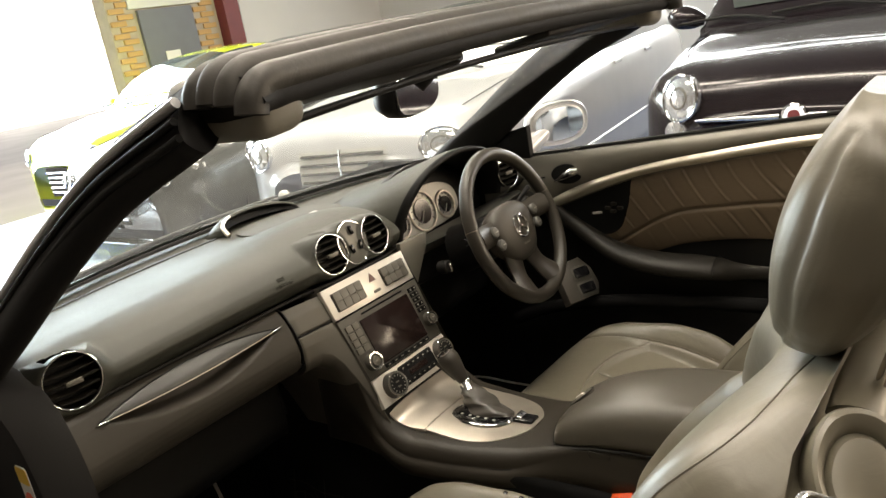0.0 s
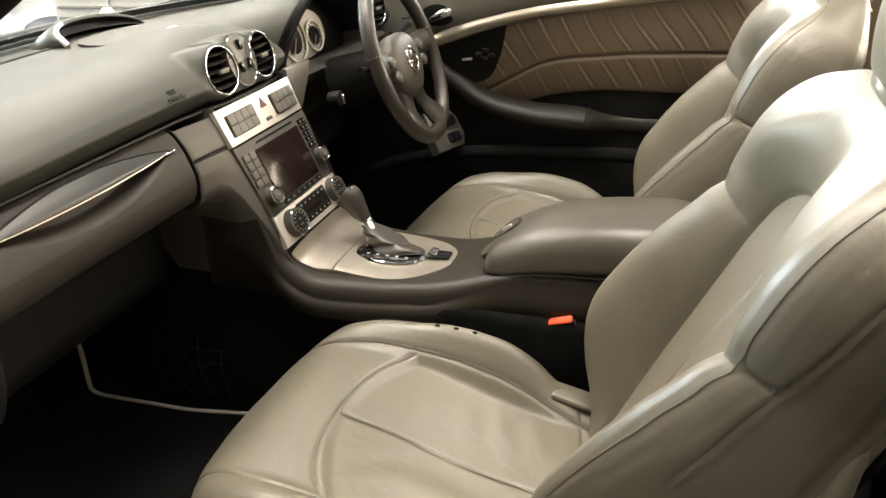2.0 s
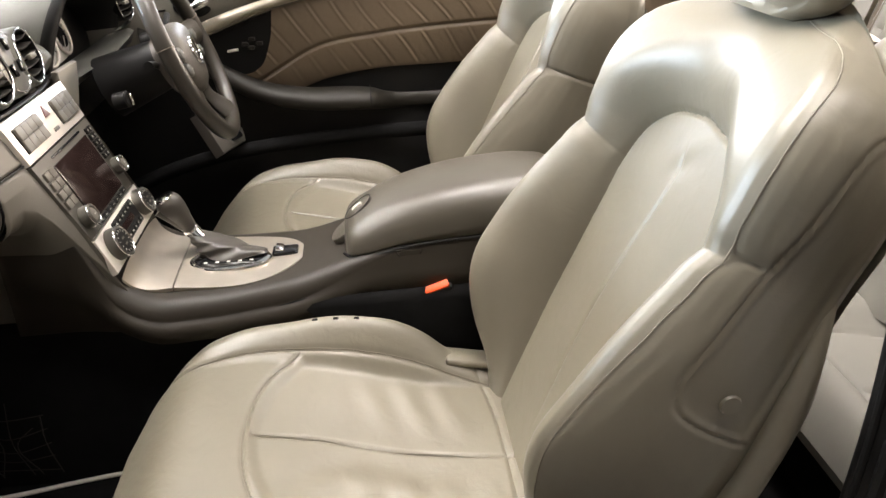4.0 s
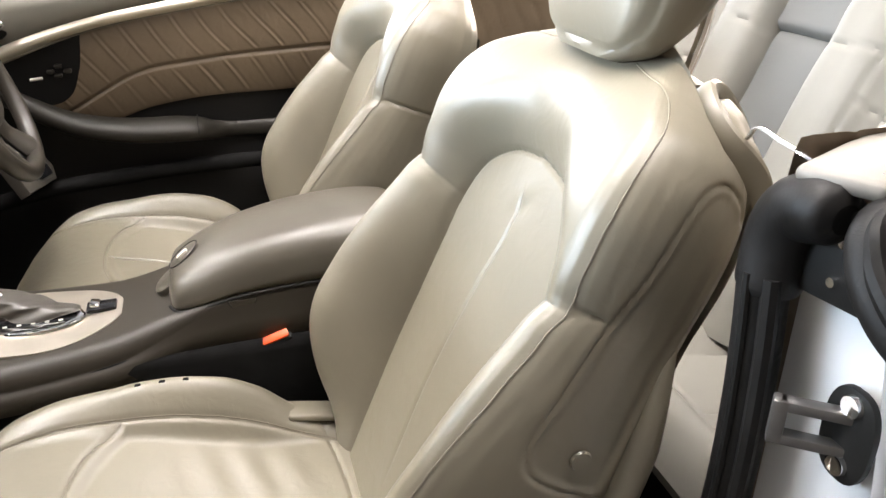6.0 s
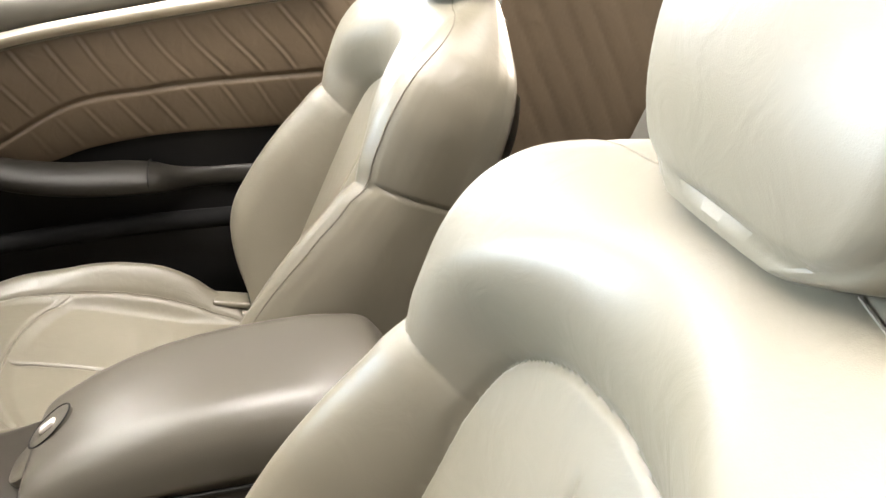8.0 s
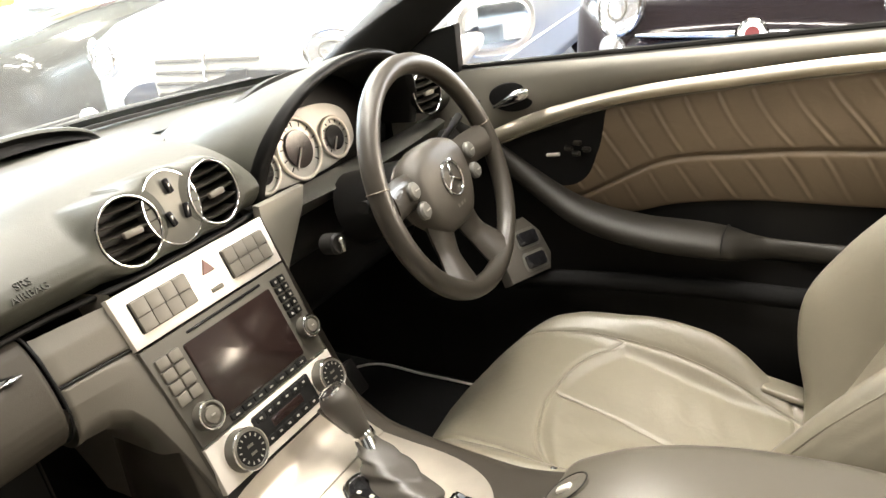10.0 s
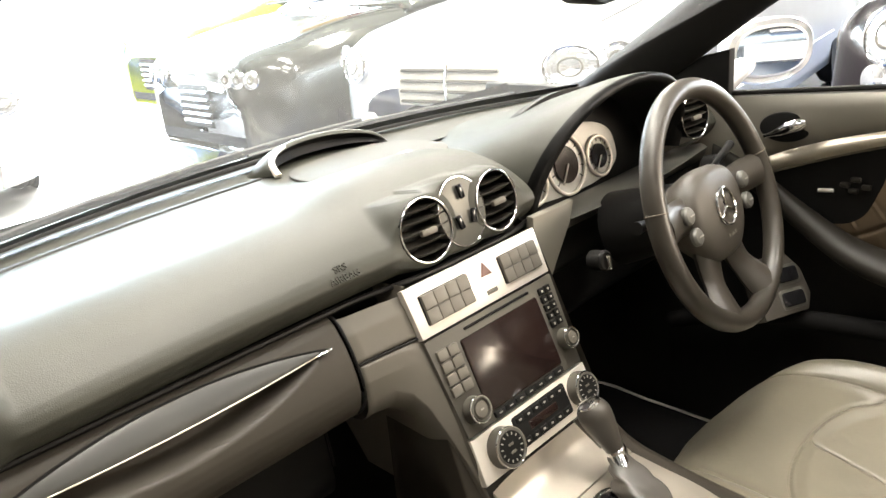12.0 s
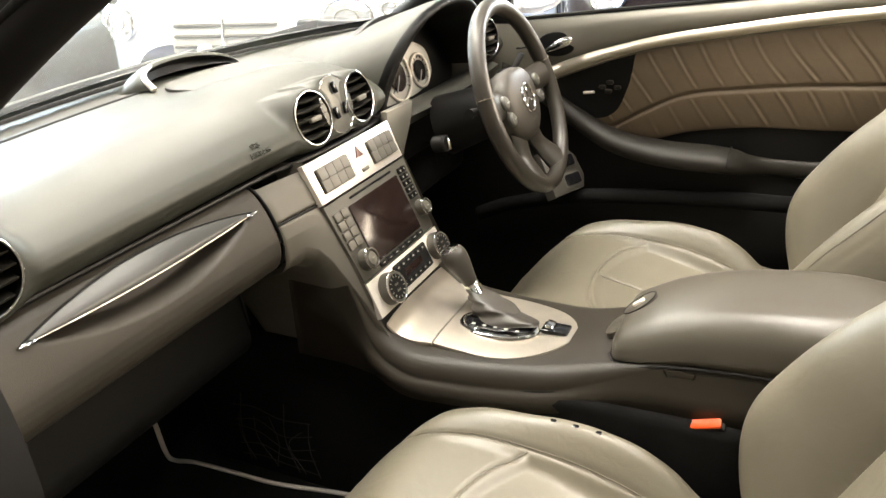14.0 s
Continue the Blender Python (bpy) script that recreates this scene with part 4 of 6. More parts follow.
# trim blade under the cluster and the column
part("trim_blade", grid(np.array([[(x, 0.085, 0.800), (x, 0.035 - 0.02 * math.sin((x - 0.13) * 6), 0.812), (x, 0.022 - 0.02 * math.sin((x - 0.13) * 6), 0.806), (x, 0.035, 0.780), (x, 0.06, 0.765)] for x in np.linspace(0.125, 0.67, 40)])), PLATE, dash, "satin grey trim blade")
part("column_side_trim", plate([(0.124, 0.838), (0.222, 0.836), (0.212, 0.806), (0.188, 0.772), (0.162, 0.735), (0.142, 0.69), (0.124, 0.64)], 0.012, Matrix(((1, 0, 0, 0), (0, 0, -1, 0.008), (0, 1, 0, 0), (0, 0, 0, 1))), 0.004), DOOR_TOP, dash, "grey trim beside the steering column")
lock = part("ignition_lock", lathe([(0.015, -0.02), (0.015, 0.002), (0.012, 0.005), (0.002, 0.005)], facing((0.168, -0.078, 0.775), (-0.1, -1, 0.2)), 24), BLACK, dash, "black ignition lock")
part("key_slot", rbox((0.007, 0.022, 0.006), facing((0.168, -0.086, 0.775), (-0.1, -1, 0.2)), 0.002), CHROME, lock)
part("light_switch", lathe([(0.022, -0.01), (0.022, 0.012), (0.018, 0.016), (0.002, 0.016)], facing((0.60, -0.02, 0.79), (0, -1, 0.2)), 24), BLACK, dash)
# end of the dashboard by the open door, with its warning sticker
end = [(0.44, 0.889), (0.33, 0.897), (0.20, 0.905), (0.10, 0.903), (0.035, 0.882), (0.002, 0.85), (-0.020, 0.80), (-0.032, 0.72), (-0.028, 0.65), (0.0, 0.59), (0.08, 0.54), (0.30, 0.50), (0.60, 0.50)]
part("dash_end", plate([(y, z) for y, z in curve3(end, 60)], 0.070, Matrix(((0, 0, -1, -0.731), (1, 0, 0, 0), (0, 1, 0, 0), (0, 0, 0, 1))), 0.009), PILLAR, dash, "black end of the dashboard and door seal")
stick = Matrix(((0, 0, -1, -0.7325), (1, 0, 0, 0.006), (0, 1, 0, 0.757), (0, 0, 0, 1)))
lab = part("warning_sticker", plate(rounded(0.034, 0.088, 0.006), 0.0008, stick), WHITE, dash, "white airbag warning sticker with yellow and red")
part("sticker_top", plate(rounded(0.032, 0.026, 0.004, cy=0.029), 0.0006, stick @ pose(0, 0, 0.0008)), YELLOW, lab)
part("sticker_disc", plate(oval(0.030, 0.042, 24, cy=-0.018), 0.0006, stick @ pose(0, 0, 0.0008)), RED, lab)

# ---- centre console ----
console = thing("centre_console", (0, -0.3, 0.12), "dark grey centre console with silver trim, radio and gear lever", "car console")
STACK = facing((0, 0, 0.80), (0, -0.917, 0.40))


def on_stack(name, outline, thick, lift, mat, parent, label="", bevel=0.0015, at=(0, 0)):
    return part(name, plate(outline, thick, STACK @ pose(at[0], at[1], lift), bevel), mat, parent, label)


# body: sections from the foot of the stack back under the armrest
def body_section(y, w, top, side_r, low):
    pts = [(-w - 0.012, low), (-w - 0.008, (top + low) / 2), (-w, top - side_r)]
    pts += [(-w + side_r * (1 - math.cos(t)), top - side_r + side_r * math.sin(t)) for t in np.linspace(0.15, math.pi / 2, 8)]
    pts += [(-x, z) for x, z in pts[::-1]]
    return [(x, y, z) for x, z in pts]


secs = [(0.06, 0.135, 0.80, 0.01), (-0.015, 0.135, 0.735, 0.012), (-0.060, 0.140, 0.630, 0.02), (-0.095, 0.146, 0.560, 0.03), (-0.14, 0.145, 0.532, 0.03), (-0.20, 0.138, 0.527, 0.03), (-0.30, 0.125, 0.529, 0.03),
        (-0.37, 0.115, 0.536, 0.03), (-0.43, 0.106, 0.552, 0.024), (-0.50, 0.102, 0.572, 0.012), (-0.60, 0.101, 0.582, 0.010), (-0.75, 0.101, 0.585, 0.010), (-0.95, 0.101, 0.585, 0.010)]
secs = curve3([(y, w, t, r) for y, w, t, r in secs], 70)
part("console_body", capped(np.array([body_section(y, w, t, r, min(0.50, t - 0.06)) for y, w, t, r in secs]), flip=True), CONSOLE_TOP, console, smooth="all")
part("tunnel", rbox((0.25, 1.40, 0.42), pose(0, -0.35, 0.300), 0.02, 3), CARPET, console, "black carpeted tunnel")
for sx in (-1, 1):
    part("stack_cheek", grid(np.array([[(sx * (0.1245 + 0.012 * k), 0.05 * k + float(np.interp(z, [0.56, 0.615, 0.80, 0.83], [-0.098, -0.082, 0.0, 0.012])), z) for k in np.linspace(0, 1, 5)] for z in np.linspace(0.555, 0.828, 24)])), SIDE, console)

# switch panel
sw = on_stack("switch_panel", [(-0.131, -0.040), (0.118, -0.040), (0.121, 0.026), (-0.133, 0.026)], 0.010, 0.004, ALU, console, "satin silver switch panel with grey rocker switches", 0.002)
for cx, n in ((-0.072, 4), (0.070, 4)):
    w = 0.086 if cx < 0 else 0.078
    on_stack("switch_well", rounded(w, 0.040, 0.003), 0.004, 0.0052, BLACK, sw, at=(cx, -0.008))
    for k in range(n):
        bw = (w - 0.004) / n
        for j in (0, 1):
            on_stack("rocker", rounded(bw - 0.0006, 0.0190, 0.0012, 3), 0.006, 0.0095 - 0.001 * j, BUTTON, sw, at=(cx - w / 2 + 0.002 + bw * (k + 0.5), 0.0015 - 0.019 * j), bevel=0.001)
on_stack("hazard_switch", [(-0.010, -0.008), (0.010, -0.008), (0.0, 0.010)], 0.003, 0.0065, HAZARD, sw, "dull reddish grey triangular hazard switch", 0.001, at=(0.004, 0.004))
on_stack("airbag_lamp", rounded(0.020, 0.006, 0.001, 2), 0.002, 0.0056, BUTTON, sw, at=(0.004, -0.026))

# radio with a dark screen
radio = on_stack("radio", [(-0.122, -0.176), (0.112, -0.176), (0.120, -0.043), (-0.130, -0.043)], 0.012, 0.002, STACK_GREY, console, "dark grey radio unit with a dark screen and grey keys", 0.002)
on_stack("screen", rounded(0.152, 0.100, 0.003), 0.003, 0.0045, SCREEN, radio, "dark glossy display", at=(-0.002, -0.112))
on_stack("disc_slot", rounded(0.130, 0.004, 0.0015, 3), 0.002, 0.0034, GLOSS_BLACK, radio, at=(0.0, -0.052))
for k in range(4):
    for j in range(2):
        on_stack("radio_key", rounded(0.0165, 0.0135, 0.002, 3), 0.005, 0.0065, BUTTON, radio, at=(-0.1125 + 0.0185 * j, -0.0665 - 0.0160 * k), bevel=0.001)
for k in range(5):
    for j in range(2):
        on_stack("number_key", rounded(0.011, 0.010, 0.0015, 3), 0.004, 0.0060, BLACK, radio, at=(0.0875 + 0.0130 * j, -0.060 - 0.0120 * k), bevel=0.001)
        on_stack("key_mark", rounded(0.0032, 0.0032, 0.0006, 2), 0.0006, 0.0064, MARK, radio, at=(0.0875 + 0.0130 * j, -0.060 - 0.0120 * k), bevel=0)
for k in range(7):
    on_stack("lower_key", rounded(0.019, 0.0085, 0.0015, 3), 0.004, 0.0060, BLACK, radio, at=(-0.062 + 0.0205 * k, -0.1685), bevel=0.001)
    on_stack("key_mark", rounded(0.006, 0.0018, 0.0005, 2), 0.0006, 0.0064, MARK, radio, at=(-0.062 + 0.0205 * k, -0.1685), bevel=0)


def dial_knob(x, b, R, parent, h=0.014):
    m = STACK @ pose(x, b, 0.004)
    k = part("rotary_knob", lathe([(R, 0.0), (R * 0.97, h), (R * 0.80, h + 0.002), (R * 0.72, h - 0.001), (0.001, h - 0.001)], m, 36), STACK_GREY, parent, "round rotary knob with a bright ring")
    part("knob_ring", ring(R * 0.95, 0.0011, m @ pose(0, 0, h + 0.0008), 36, 6), CHROME, k)
    if R > 0.02:
        # dark scale with pale ticks round a plain middle
        part("knob_scale", lathe([(R * 0.79, h), (R * 0.78, h + 0.0016), (0.001, h + 0.0018)], m, 32), BLACK, k)
        for q in range(14):
            part("tick", rbox((R * 0.05, R * 0.13, 0.0006), m @ pose(0, 0, h + 0.0022, 0, 0, q * 360 / 14) @ pose(0, R * 0.64, 0), 0), MARK, k, smooth=False)
        for q in (0.16, -0.22):
            part("knob_bar", rbox((R * 0.34, R * 0.12, 0.0006), m @ pose(0, R * q, h + 0.0022), 0), BUTTON, k, smooth=False)
    else:
        part("knob_cap", lathe([(R * 0.62, h - 0.001), (R * 0.56, h + 0.002), (0.001, h + 0.003)], m, 24), BUTTON, k)
        part("cap_mark", rbox((R * 0.30, R * 0.10, 0.0006), m @ pose(0, 0, h + 0.0032), 0), MARK, k, smooth=False)
    return k


dial_knob(-0.100, -0.146, 0.0175, radio)
dial_knob(0.096, -0.134, 0.0150, radio)

# heater panel
climate = on_stack("climate_panel", [(-0.126, -0.238), (0.112, -0.238), (0.113, -0.178), (-0.123, -0.178)], 0.010, 0.004, ALU, console, "satin silver heater panel with two rotary dials", 0.0015)
on_stack("climate_window", rounded(0.110, 0.044, 0.004), 0.003, 0.0058, BLACK, climate, at=(0.004, -0.206))
on_stack("climate_display", rounded(0.060, 0.013, 0.002), 0.001, 0.0064, SCREEN, climate, at=(0.004, -0.206))
for k in range(6):
    for j in (-1, 1):
        on_stack("climate_key", rounded(0.0145, 0.009, 0.0015, 3), 0.003, 0.0072, BLACK, climate, at=(-0.038 + 0.0168 * k, -0.206 + 0.0150 * j), bevel=0.001)
        on_stack("key_mark", rounded(0.0045, 0.0026, 0.0006, 2), 0.0005, 0.0076, MARK, climate, at=(-0.038 + 0.0168 * k, -0.206 + 0.0150 * j), bevel=0)
dial_knob(-0.080, -0.208, 0.0265, climate, 0.016)
dial_knob(0.085, -0.206, 0.0240, climate, 0.016)

# silver top: a lid that curves out of the stack, then the plate round the lever
LID = [(-0.098, 0.578), (-0.112, 0.556), (-0.130, 0.545), (-0.163, 0.539)]
TOP = [(-0.165, 0.5385), (-0.22, 0.534), (-0.30, 0.532), (-0.365, 0.537)]


def swept(name, rows, half, label, n=30, thick=0.006):
    c = curve3(rows, n)
    loops = []
    for k, (y, z) in enumerate(c):
        w = half(k / (n - 1))
        xs = np.r_[np.linspace(-w, w, 15)]
        drop = 0.010 * (xs / 0.12) ** 4
        loops.append([(x, y, z - d) for x, d in zip(xs, drop)] + [(x, y, z - d - thick) for x, d in zip(xs[::-1], drop[::-1])])
    return part(name, capped(np.array(loops)), TRIM_LOW, console, label)


swept("ashtray_lid", LID, lambda t: 0.116 - 0.021 * t, "satin silver ashtray lid")
shifter = swept("shifter_plate", TOP, lambda t: 0.094 * math.sqrt(max(1 - max(0.0, t - 0.35) ** 2 / 0.45, 0.05)), "satin silver plate round the gear lever", 40)
sp_m = pose(-0.008, -0.242, 0.5345)
part("selector_rim", ring(0.030, 0.0036, sp_m @ Matrix.Diagonal((1.20, 2.1, 1, 1)), 48, 8), CHROME, shifter, "oval chrome rim of the selector gate")
part("selector_gate", plate(oval(0.066, 0.118, 40), 0.006, sp_m @ pose(0, 0, 0.003), 0.001), GLOSS_BLACK, shifter, "gloss black selector gate")
part("gate_strip", plate(rounded(0.010, 0.090, 0.004), 0.001, sp_m @ pose(-0.024, 0.0, 0.0036)), CHROME, shifter, "bright strip of the selector gate")
for k in range(5):
    part("gate_letter", plate(rounded(0.005, 0.006, 0.001, 2), 0.0008, sp_m @ pose(-0.014, 0.038 - 0.019 * k, 0.0040)), MARK, shifter)
# lever: knob with a rolled lip, chrome collar, creased boot that trails to the rear
lever = part("gear_lever", tube([(0.010, -0.225, 0.535), (0.026, -0.195, 0.558), (0.036, -0.178, 0.574)], [0.011, 0.0115, 0.0115], 14), CHROME, console, "grey leather gear lever with chrome collar and cap")
axis = np.array((-0.17, 0.42, 0.90))
axis /= np.linalg.norm(axis)
low = np.array((0.037, -0.1765, 0.576))
knob_path = np.array([low + axis * d for d in np.linspace(0, 0.073, 16)])
part("lever_knob", tube(knob_path, [0.0120, 0.0128, 0.0137, 0.0147, 0.0158, 0.0169, 0.0180, 0.0191, 0.0201, 0.0210, 0.0218, 0.0223, 0.0224, 0.0218, 0.0200, 0.0165], 22, up=(1, 0, 0)), KNOB, lever)
part("knob_lip", tube(curve3([low + axis * 0.010 + np.array((-0.010, 0.008, 0)), low + axis * 0.035 + np.array((-0.013, 0.012, 0)), low + axis * 0.052 + np.array((-0.012, 0.020, 0))], 14), np.linspace(0.005, 0.009, 14), 10), KNOB, lever)
part("lever_cap", lathe([(0.0165, 0.0), (0.0160, 0.003), (0.010, 0.0050), (0.001, 0.0055)], facing(tuple(low + axis * 0.0725), tuple(axis), up=(1, 0, 0)), 24), CHROME, lever, "chrome cap")
part("lever_collar", lathe([(0.0128, -0.006), (0.0140, -0.004), (0.0140, 0.005), (0.0125, 0.007), (0.002, 0.007)], facing(tuple(low - axis * 0.003), tuple(axis), up=(1, 0, 0)), 28), CHROME, lever, "chrome collar")
boot = []
for t in np.linspace(0, 1, 40):
    w = 0.0245 * (1 - t) ** 0.8 + 0.0120 * t
    l = 0.046 * (1 - t) ** 0.9 + 0.0120
    cx, cy, cz = 0.004 + 0.031 * t**0.8, -0.255 + 0.076 * t, 0.536 + 0.036 * t**0.8
    row = []
    for a in np.linspace(0, 2 * math.pi, 40, endpoint=False):
        fold = 1 + 0.10 * math.sin(t * 21 + 1.5 * math.sin(a)) * (1 - t) ** 0.5 + 0.05 * math.sin(5 * a + 9 * t) * (1 - t)
        row.append((cx + w * fold * math.cos(a), cy + l * fold * math.sin(a), cz + 0.006 * (1 - t) * math.sin(2 * a + 3 * t)))
    boot.append(row)
part("lever_boot", capped(np.array(boot), flip=True), KNOB, lever, "creased leather gear lever boot", smooth="all")
part("window_switch", rbox((0.030, 0.044, 0.008), pose(0.006, -0.335, 0.537), 0.003), GLOSS_BLACK, console)
part("switch_tab", rbox((0.022, 0.014, 0.007), pose(0.006, -0.326, 0.543, 12), 0.002), CHROME, console)

# padded armrest with a round release button
arm = thing("console_armrest", (0, -0.70, 0.56), "padded grey armrest lid with a release button", "armrest")
rows = []
for y, w, top, low in curve3([(-0.440, 0.060, 0.575, 0.558), (-0.450, 0.082, 0.594, 0.560), (-0.475, 0.091, 0.612, 0.566), (-0.53, 0.096, 0.638, 0.578), (-0.60, 0.098, 0.657, 0.585), (-0.68, 0.099, 0.667, 0.588), (-0.76, 0.098, 0.668, 0.588), (-0.80, 0.095, 0.660, 0.590), (-0.815, 0.085, 0.645, 0.592)], 60):
    r = min(0.045, (top - low) * 0.9)
    pts = [(-w, low), (-w - 0.002, (low + top - r) / 2)] + [(-w + r * (1 - math.cos(a)) * 1.1, top - r + r * math.sin(a)) for a in np.linspace(0.1, math.pi / 2, 10)]
    pts += [(-w / 3, top + 0.002), (0, top + 0.003)]
    pts += [(-x, z) for x, z in pts[:-1][::-1]]
    rows.append([(x, y, z) for x, z in pts])
part("armrest_pad", capped(np.array(rows), flip=True), ARMREST, arm, smooth="all")
for sx in (-1, 1):
    part("lid_gap", tube(curve3([(sx * 0.062, -0.438, 0.556), (sx * 0.084, -0.450, 0.557), (sx * 0.094, -0.478, 0.562), (sx * 0.099, -0.53, 0.575), (sx * 0.1005, -0.60, 0.583), (sx * 0.1010, -0.70, 0.586), (sx * 0.1000, -0.80, 0.587)], 40), 0.0022, 8), BLACK, arm)
btn = facing((0.004, -0.4655, 0.608), (0, 0.62, 0.78), up=(1, 0, 0))
part("button_bezel", plate(oval(0.056, 0.046, 32), 0.006, btn @ pose(0, 0, 0.002), 0.002), ARMREST, arm)
part("bezel_gap", ring(0.5, 0.022, btn @ pose(0, 0, 0.0015) @ Matrix.Diagonal((0.057, 0.047, 0.04, 1)), 40, 6), BLACK, arm)
part("release_button", rbox((0.020, 0.010, 0.006), btn @ pose(0, -0.002, 0.003), 0.0025), ALU, arm, "silver release button")
# half-moon cover below the lid gap
half = [(0.0195 * math.cos(a), 0.0195 * math.sin(a)) for a in np.linspace(math.pi + 0.08, 2 * math.pi - 0.08, 24)]
plug = Matrix(((0, 0, -1, -0.1025), (1, 0, 0, -0.543), (0, 1, 0, 0.5745), (0, 0, 0, 1)))
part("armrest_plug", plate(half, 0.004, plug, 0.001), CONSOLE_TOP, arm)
part("plug_gap", tube([tuple(plug @ Vector((1.05 * x, 1.05 * y, -0.0006))) for x, y in half], 0.0011, 6), BLACK, arm)
part("button_surround", plate(oval(0.075, 0.060, 32, power=0.8), 0.010, facing((0.004, -0.445, 0.578), (0, 0.6, 0.8), up=(1, 0, 0)), 0.004), ARMREST, arm)

# red belt buckle on the passenger's side
buckle = thing("belt_buckle", (-0.122, -0.60, 0.42), "black seat belt buckle with a red release button", "seat belt buckle")
bk = facing((-0.114, -0.584, 0.506), (-0.55, 0.25, 0.80), up=(1, 0, 0))
part("buckle_body", rbox((0.050, 0.020, 0.085), bk @ pose(0, 0, -0.043), 0.005), BLACK, buckle)
part("buckle_button", rbox((0.042, 0.014, 0.007), bk @ pose(0, 0, 0.0025), 0.003), RED, buckle, "red release button")

# ---- steering wheel ----
steer = thing("steering_wheel", (0.350, -0.10, 0.80), "grey leather steering wheel with a padded hub and round buttons", "steering wheel")
SW = facing((0.335, -0.162, 0.822), (0.056, -0.940, 0.336))
part("rim", ring(0.1705, 0.0155, SW, 96, 16), WHEEL_LEATHER, steer, "leather-wrapped rim", smooth="all")
for sgn in (-1, 1):
    c = radians(90 + sgn * 78)
    part("rim_seam", ring(0.0158, 0.0010, SW @ pose(0.1705 * math.cos(c), 0.1705 * math.sin(c), 0) @ pose(0, 0, 0, 0, 0, math.degrees(c)) @ pose(0, 0, 0, 90), 24, 6), SEAM, steer)
hub_loops = []
for z, g in ((-0.052, 0.80), (-0.032, 0.97), (-0.014, 1.0), (-0.002, 0.94), (0.005, 0.80), (0.009, 0.5), (0.010, 0.05)):
    row = []
    for a in np.linspace(0, 2 * math.pi, 48, endpoint=False):
        c, s_ = math.cos(a), math.sin(a)
        w = 0.083 * (1 - 0.10 * max(-s_, 0)) * math.copysign(abs(c) ** 0.75, c)
        h = (0.056 if s_ > 0 else 0.082) * math.copysign(abs(s_) ** 0.85, s_)
        row.append(SW @ Vector((w * g, h * g, z)))
    hub_loops.append(row)
part("hub_pad", capped(np.array(hub_loops), flip=True), HUB_PAD, steer, "padded airbag hub", smooth="all")


def spoke(pts, wid, name="spoke"):
    p = curve3([tuple(SW @ Vector(q)) for q in pts], 16)
    n = SW.to_3x3() @ Vector((0, 0, 1))
    part(name, tube(p, wid, 12, flat=0.45, up=tuple(n)), WHEEL_LEATHER, steer)


spoke([(-0.060, 0.006, -0.018), (-0.11, 0.010, -0.012), (-0.158, 0.010, 0.0)], 0.026)
spoke([(0.060, 0.006, -0.018), (0.11, 0.010, -0.012), (0.158, 0.010, 0.0)], 0.026)
for sgn in (-1, 1):
    spoke([(sgn * 0.034, -0.050, -0.022), (sgn * 0.046, -0.10, -0.020), (sgn * 0.066, -0.155, -0.002)], np.r_[np.linspace(0.032, 0.025, 8), np.linspace(0.025, 0.036, 8)], "lower_spoke")
for sgn in (-1, 1):
    for bx, by in ((0.094, 0.010), (0.088, -0.022)):
        m = SW @ pose(sgn * bx, by, -0.002)
        b = part("wheel_button", lathe([(0.0130, 0.0), (0.0130, 0.005), (0.0105, 0.008), (0.001, 0.009)], m, 28), BLADE, steer, "round grey wheel button")
        part("button_mark", plate(rounded(0.012, 0.002, 0.0006, 2), 0.0006, m @ pose(0, 0, 0.0105)), MARK, b)
part("hub_badge", merge(ring(0.0265, 0.0020, SW @ pose(0, -0.006, 0.011), 40, 8), *[bm_data(rbox((0.0035, 0.025, 0.003), SW @ pose(0, -0.006, 0.011, 0, 0, a) @ pose(0, 0.0125, 0), 0.001)) for a in (0, 120, 240)]), CHROME, steer, "round chrome badge")
part("hub_letters", merge(*[bm_data(rbox((0.006, 0.007, 0.0008), SW @ pose(-0.010 + 0.010 * k, -0.046, 0.0080), 0)) for k in range(3)]), BUTTON, steer, smooth=False)
part("column_cowl", tube([tuple(SW @ Vector((0, -0.005, z))) for z in np.linspace(-0.03, -0.17, 10)], np.linspace(0.045, 0.060, 10), 24), BLACK, steer)
part("indicator_stalk", tube([tuple(SW @ Vector(q)) for q in ((-0.04, 0.0, -0.055), (-0.10, 0.014, -0.05), (-0.150, 0.020, -0.045))], [0.007, 0.006, 0.009], 12), BLACK, steer)
part("wiper_stalk", tube([tuple(SW @ Vector(q)) for q in ((0.04, 0.0, -0.055), (0.10, 0.03, -0.05), (0.190, 0.055, -0.045))], [0.006, 0.005, 0.007], 12), BLACK, steer)
# pedals
for px, w in ((0.33, 0.09), (0.47, 0.05)):
    ped = thing("pedal", (px, 0.25, 0.20), "black rubber pedal with metal studs", "pedal", group="pedals")
    part("pedal_pad", rbox((w, 0.02, 0.075), pose(px, 0.20, 0.30, -30), 0.005), RUBBER, ped)
    part("pedal_arm", tube([(px, 0.215, 0.31), (px, 0.30, 0.42), (px, 0.33, 0.55)], 0.010, 8), BLACK, ped)

# ---- driver's door, seen from inside ----
door = thing("door_panel", (0.70, -0.4, 0.15), "closed driver's door with pleated brown leather and a silver strip", "car door")
DX = 0.690


def sill_z(y):
    return 0.894 - 0.085 * y


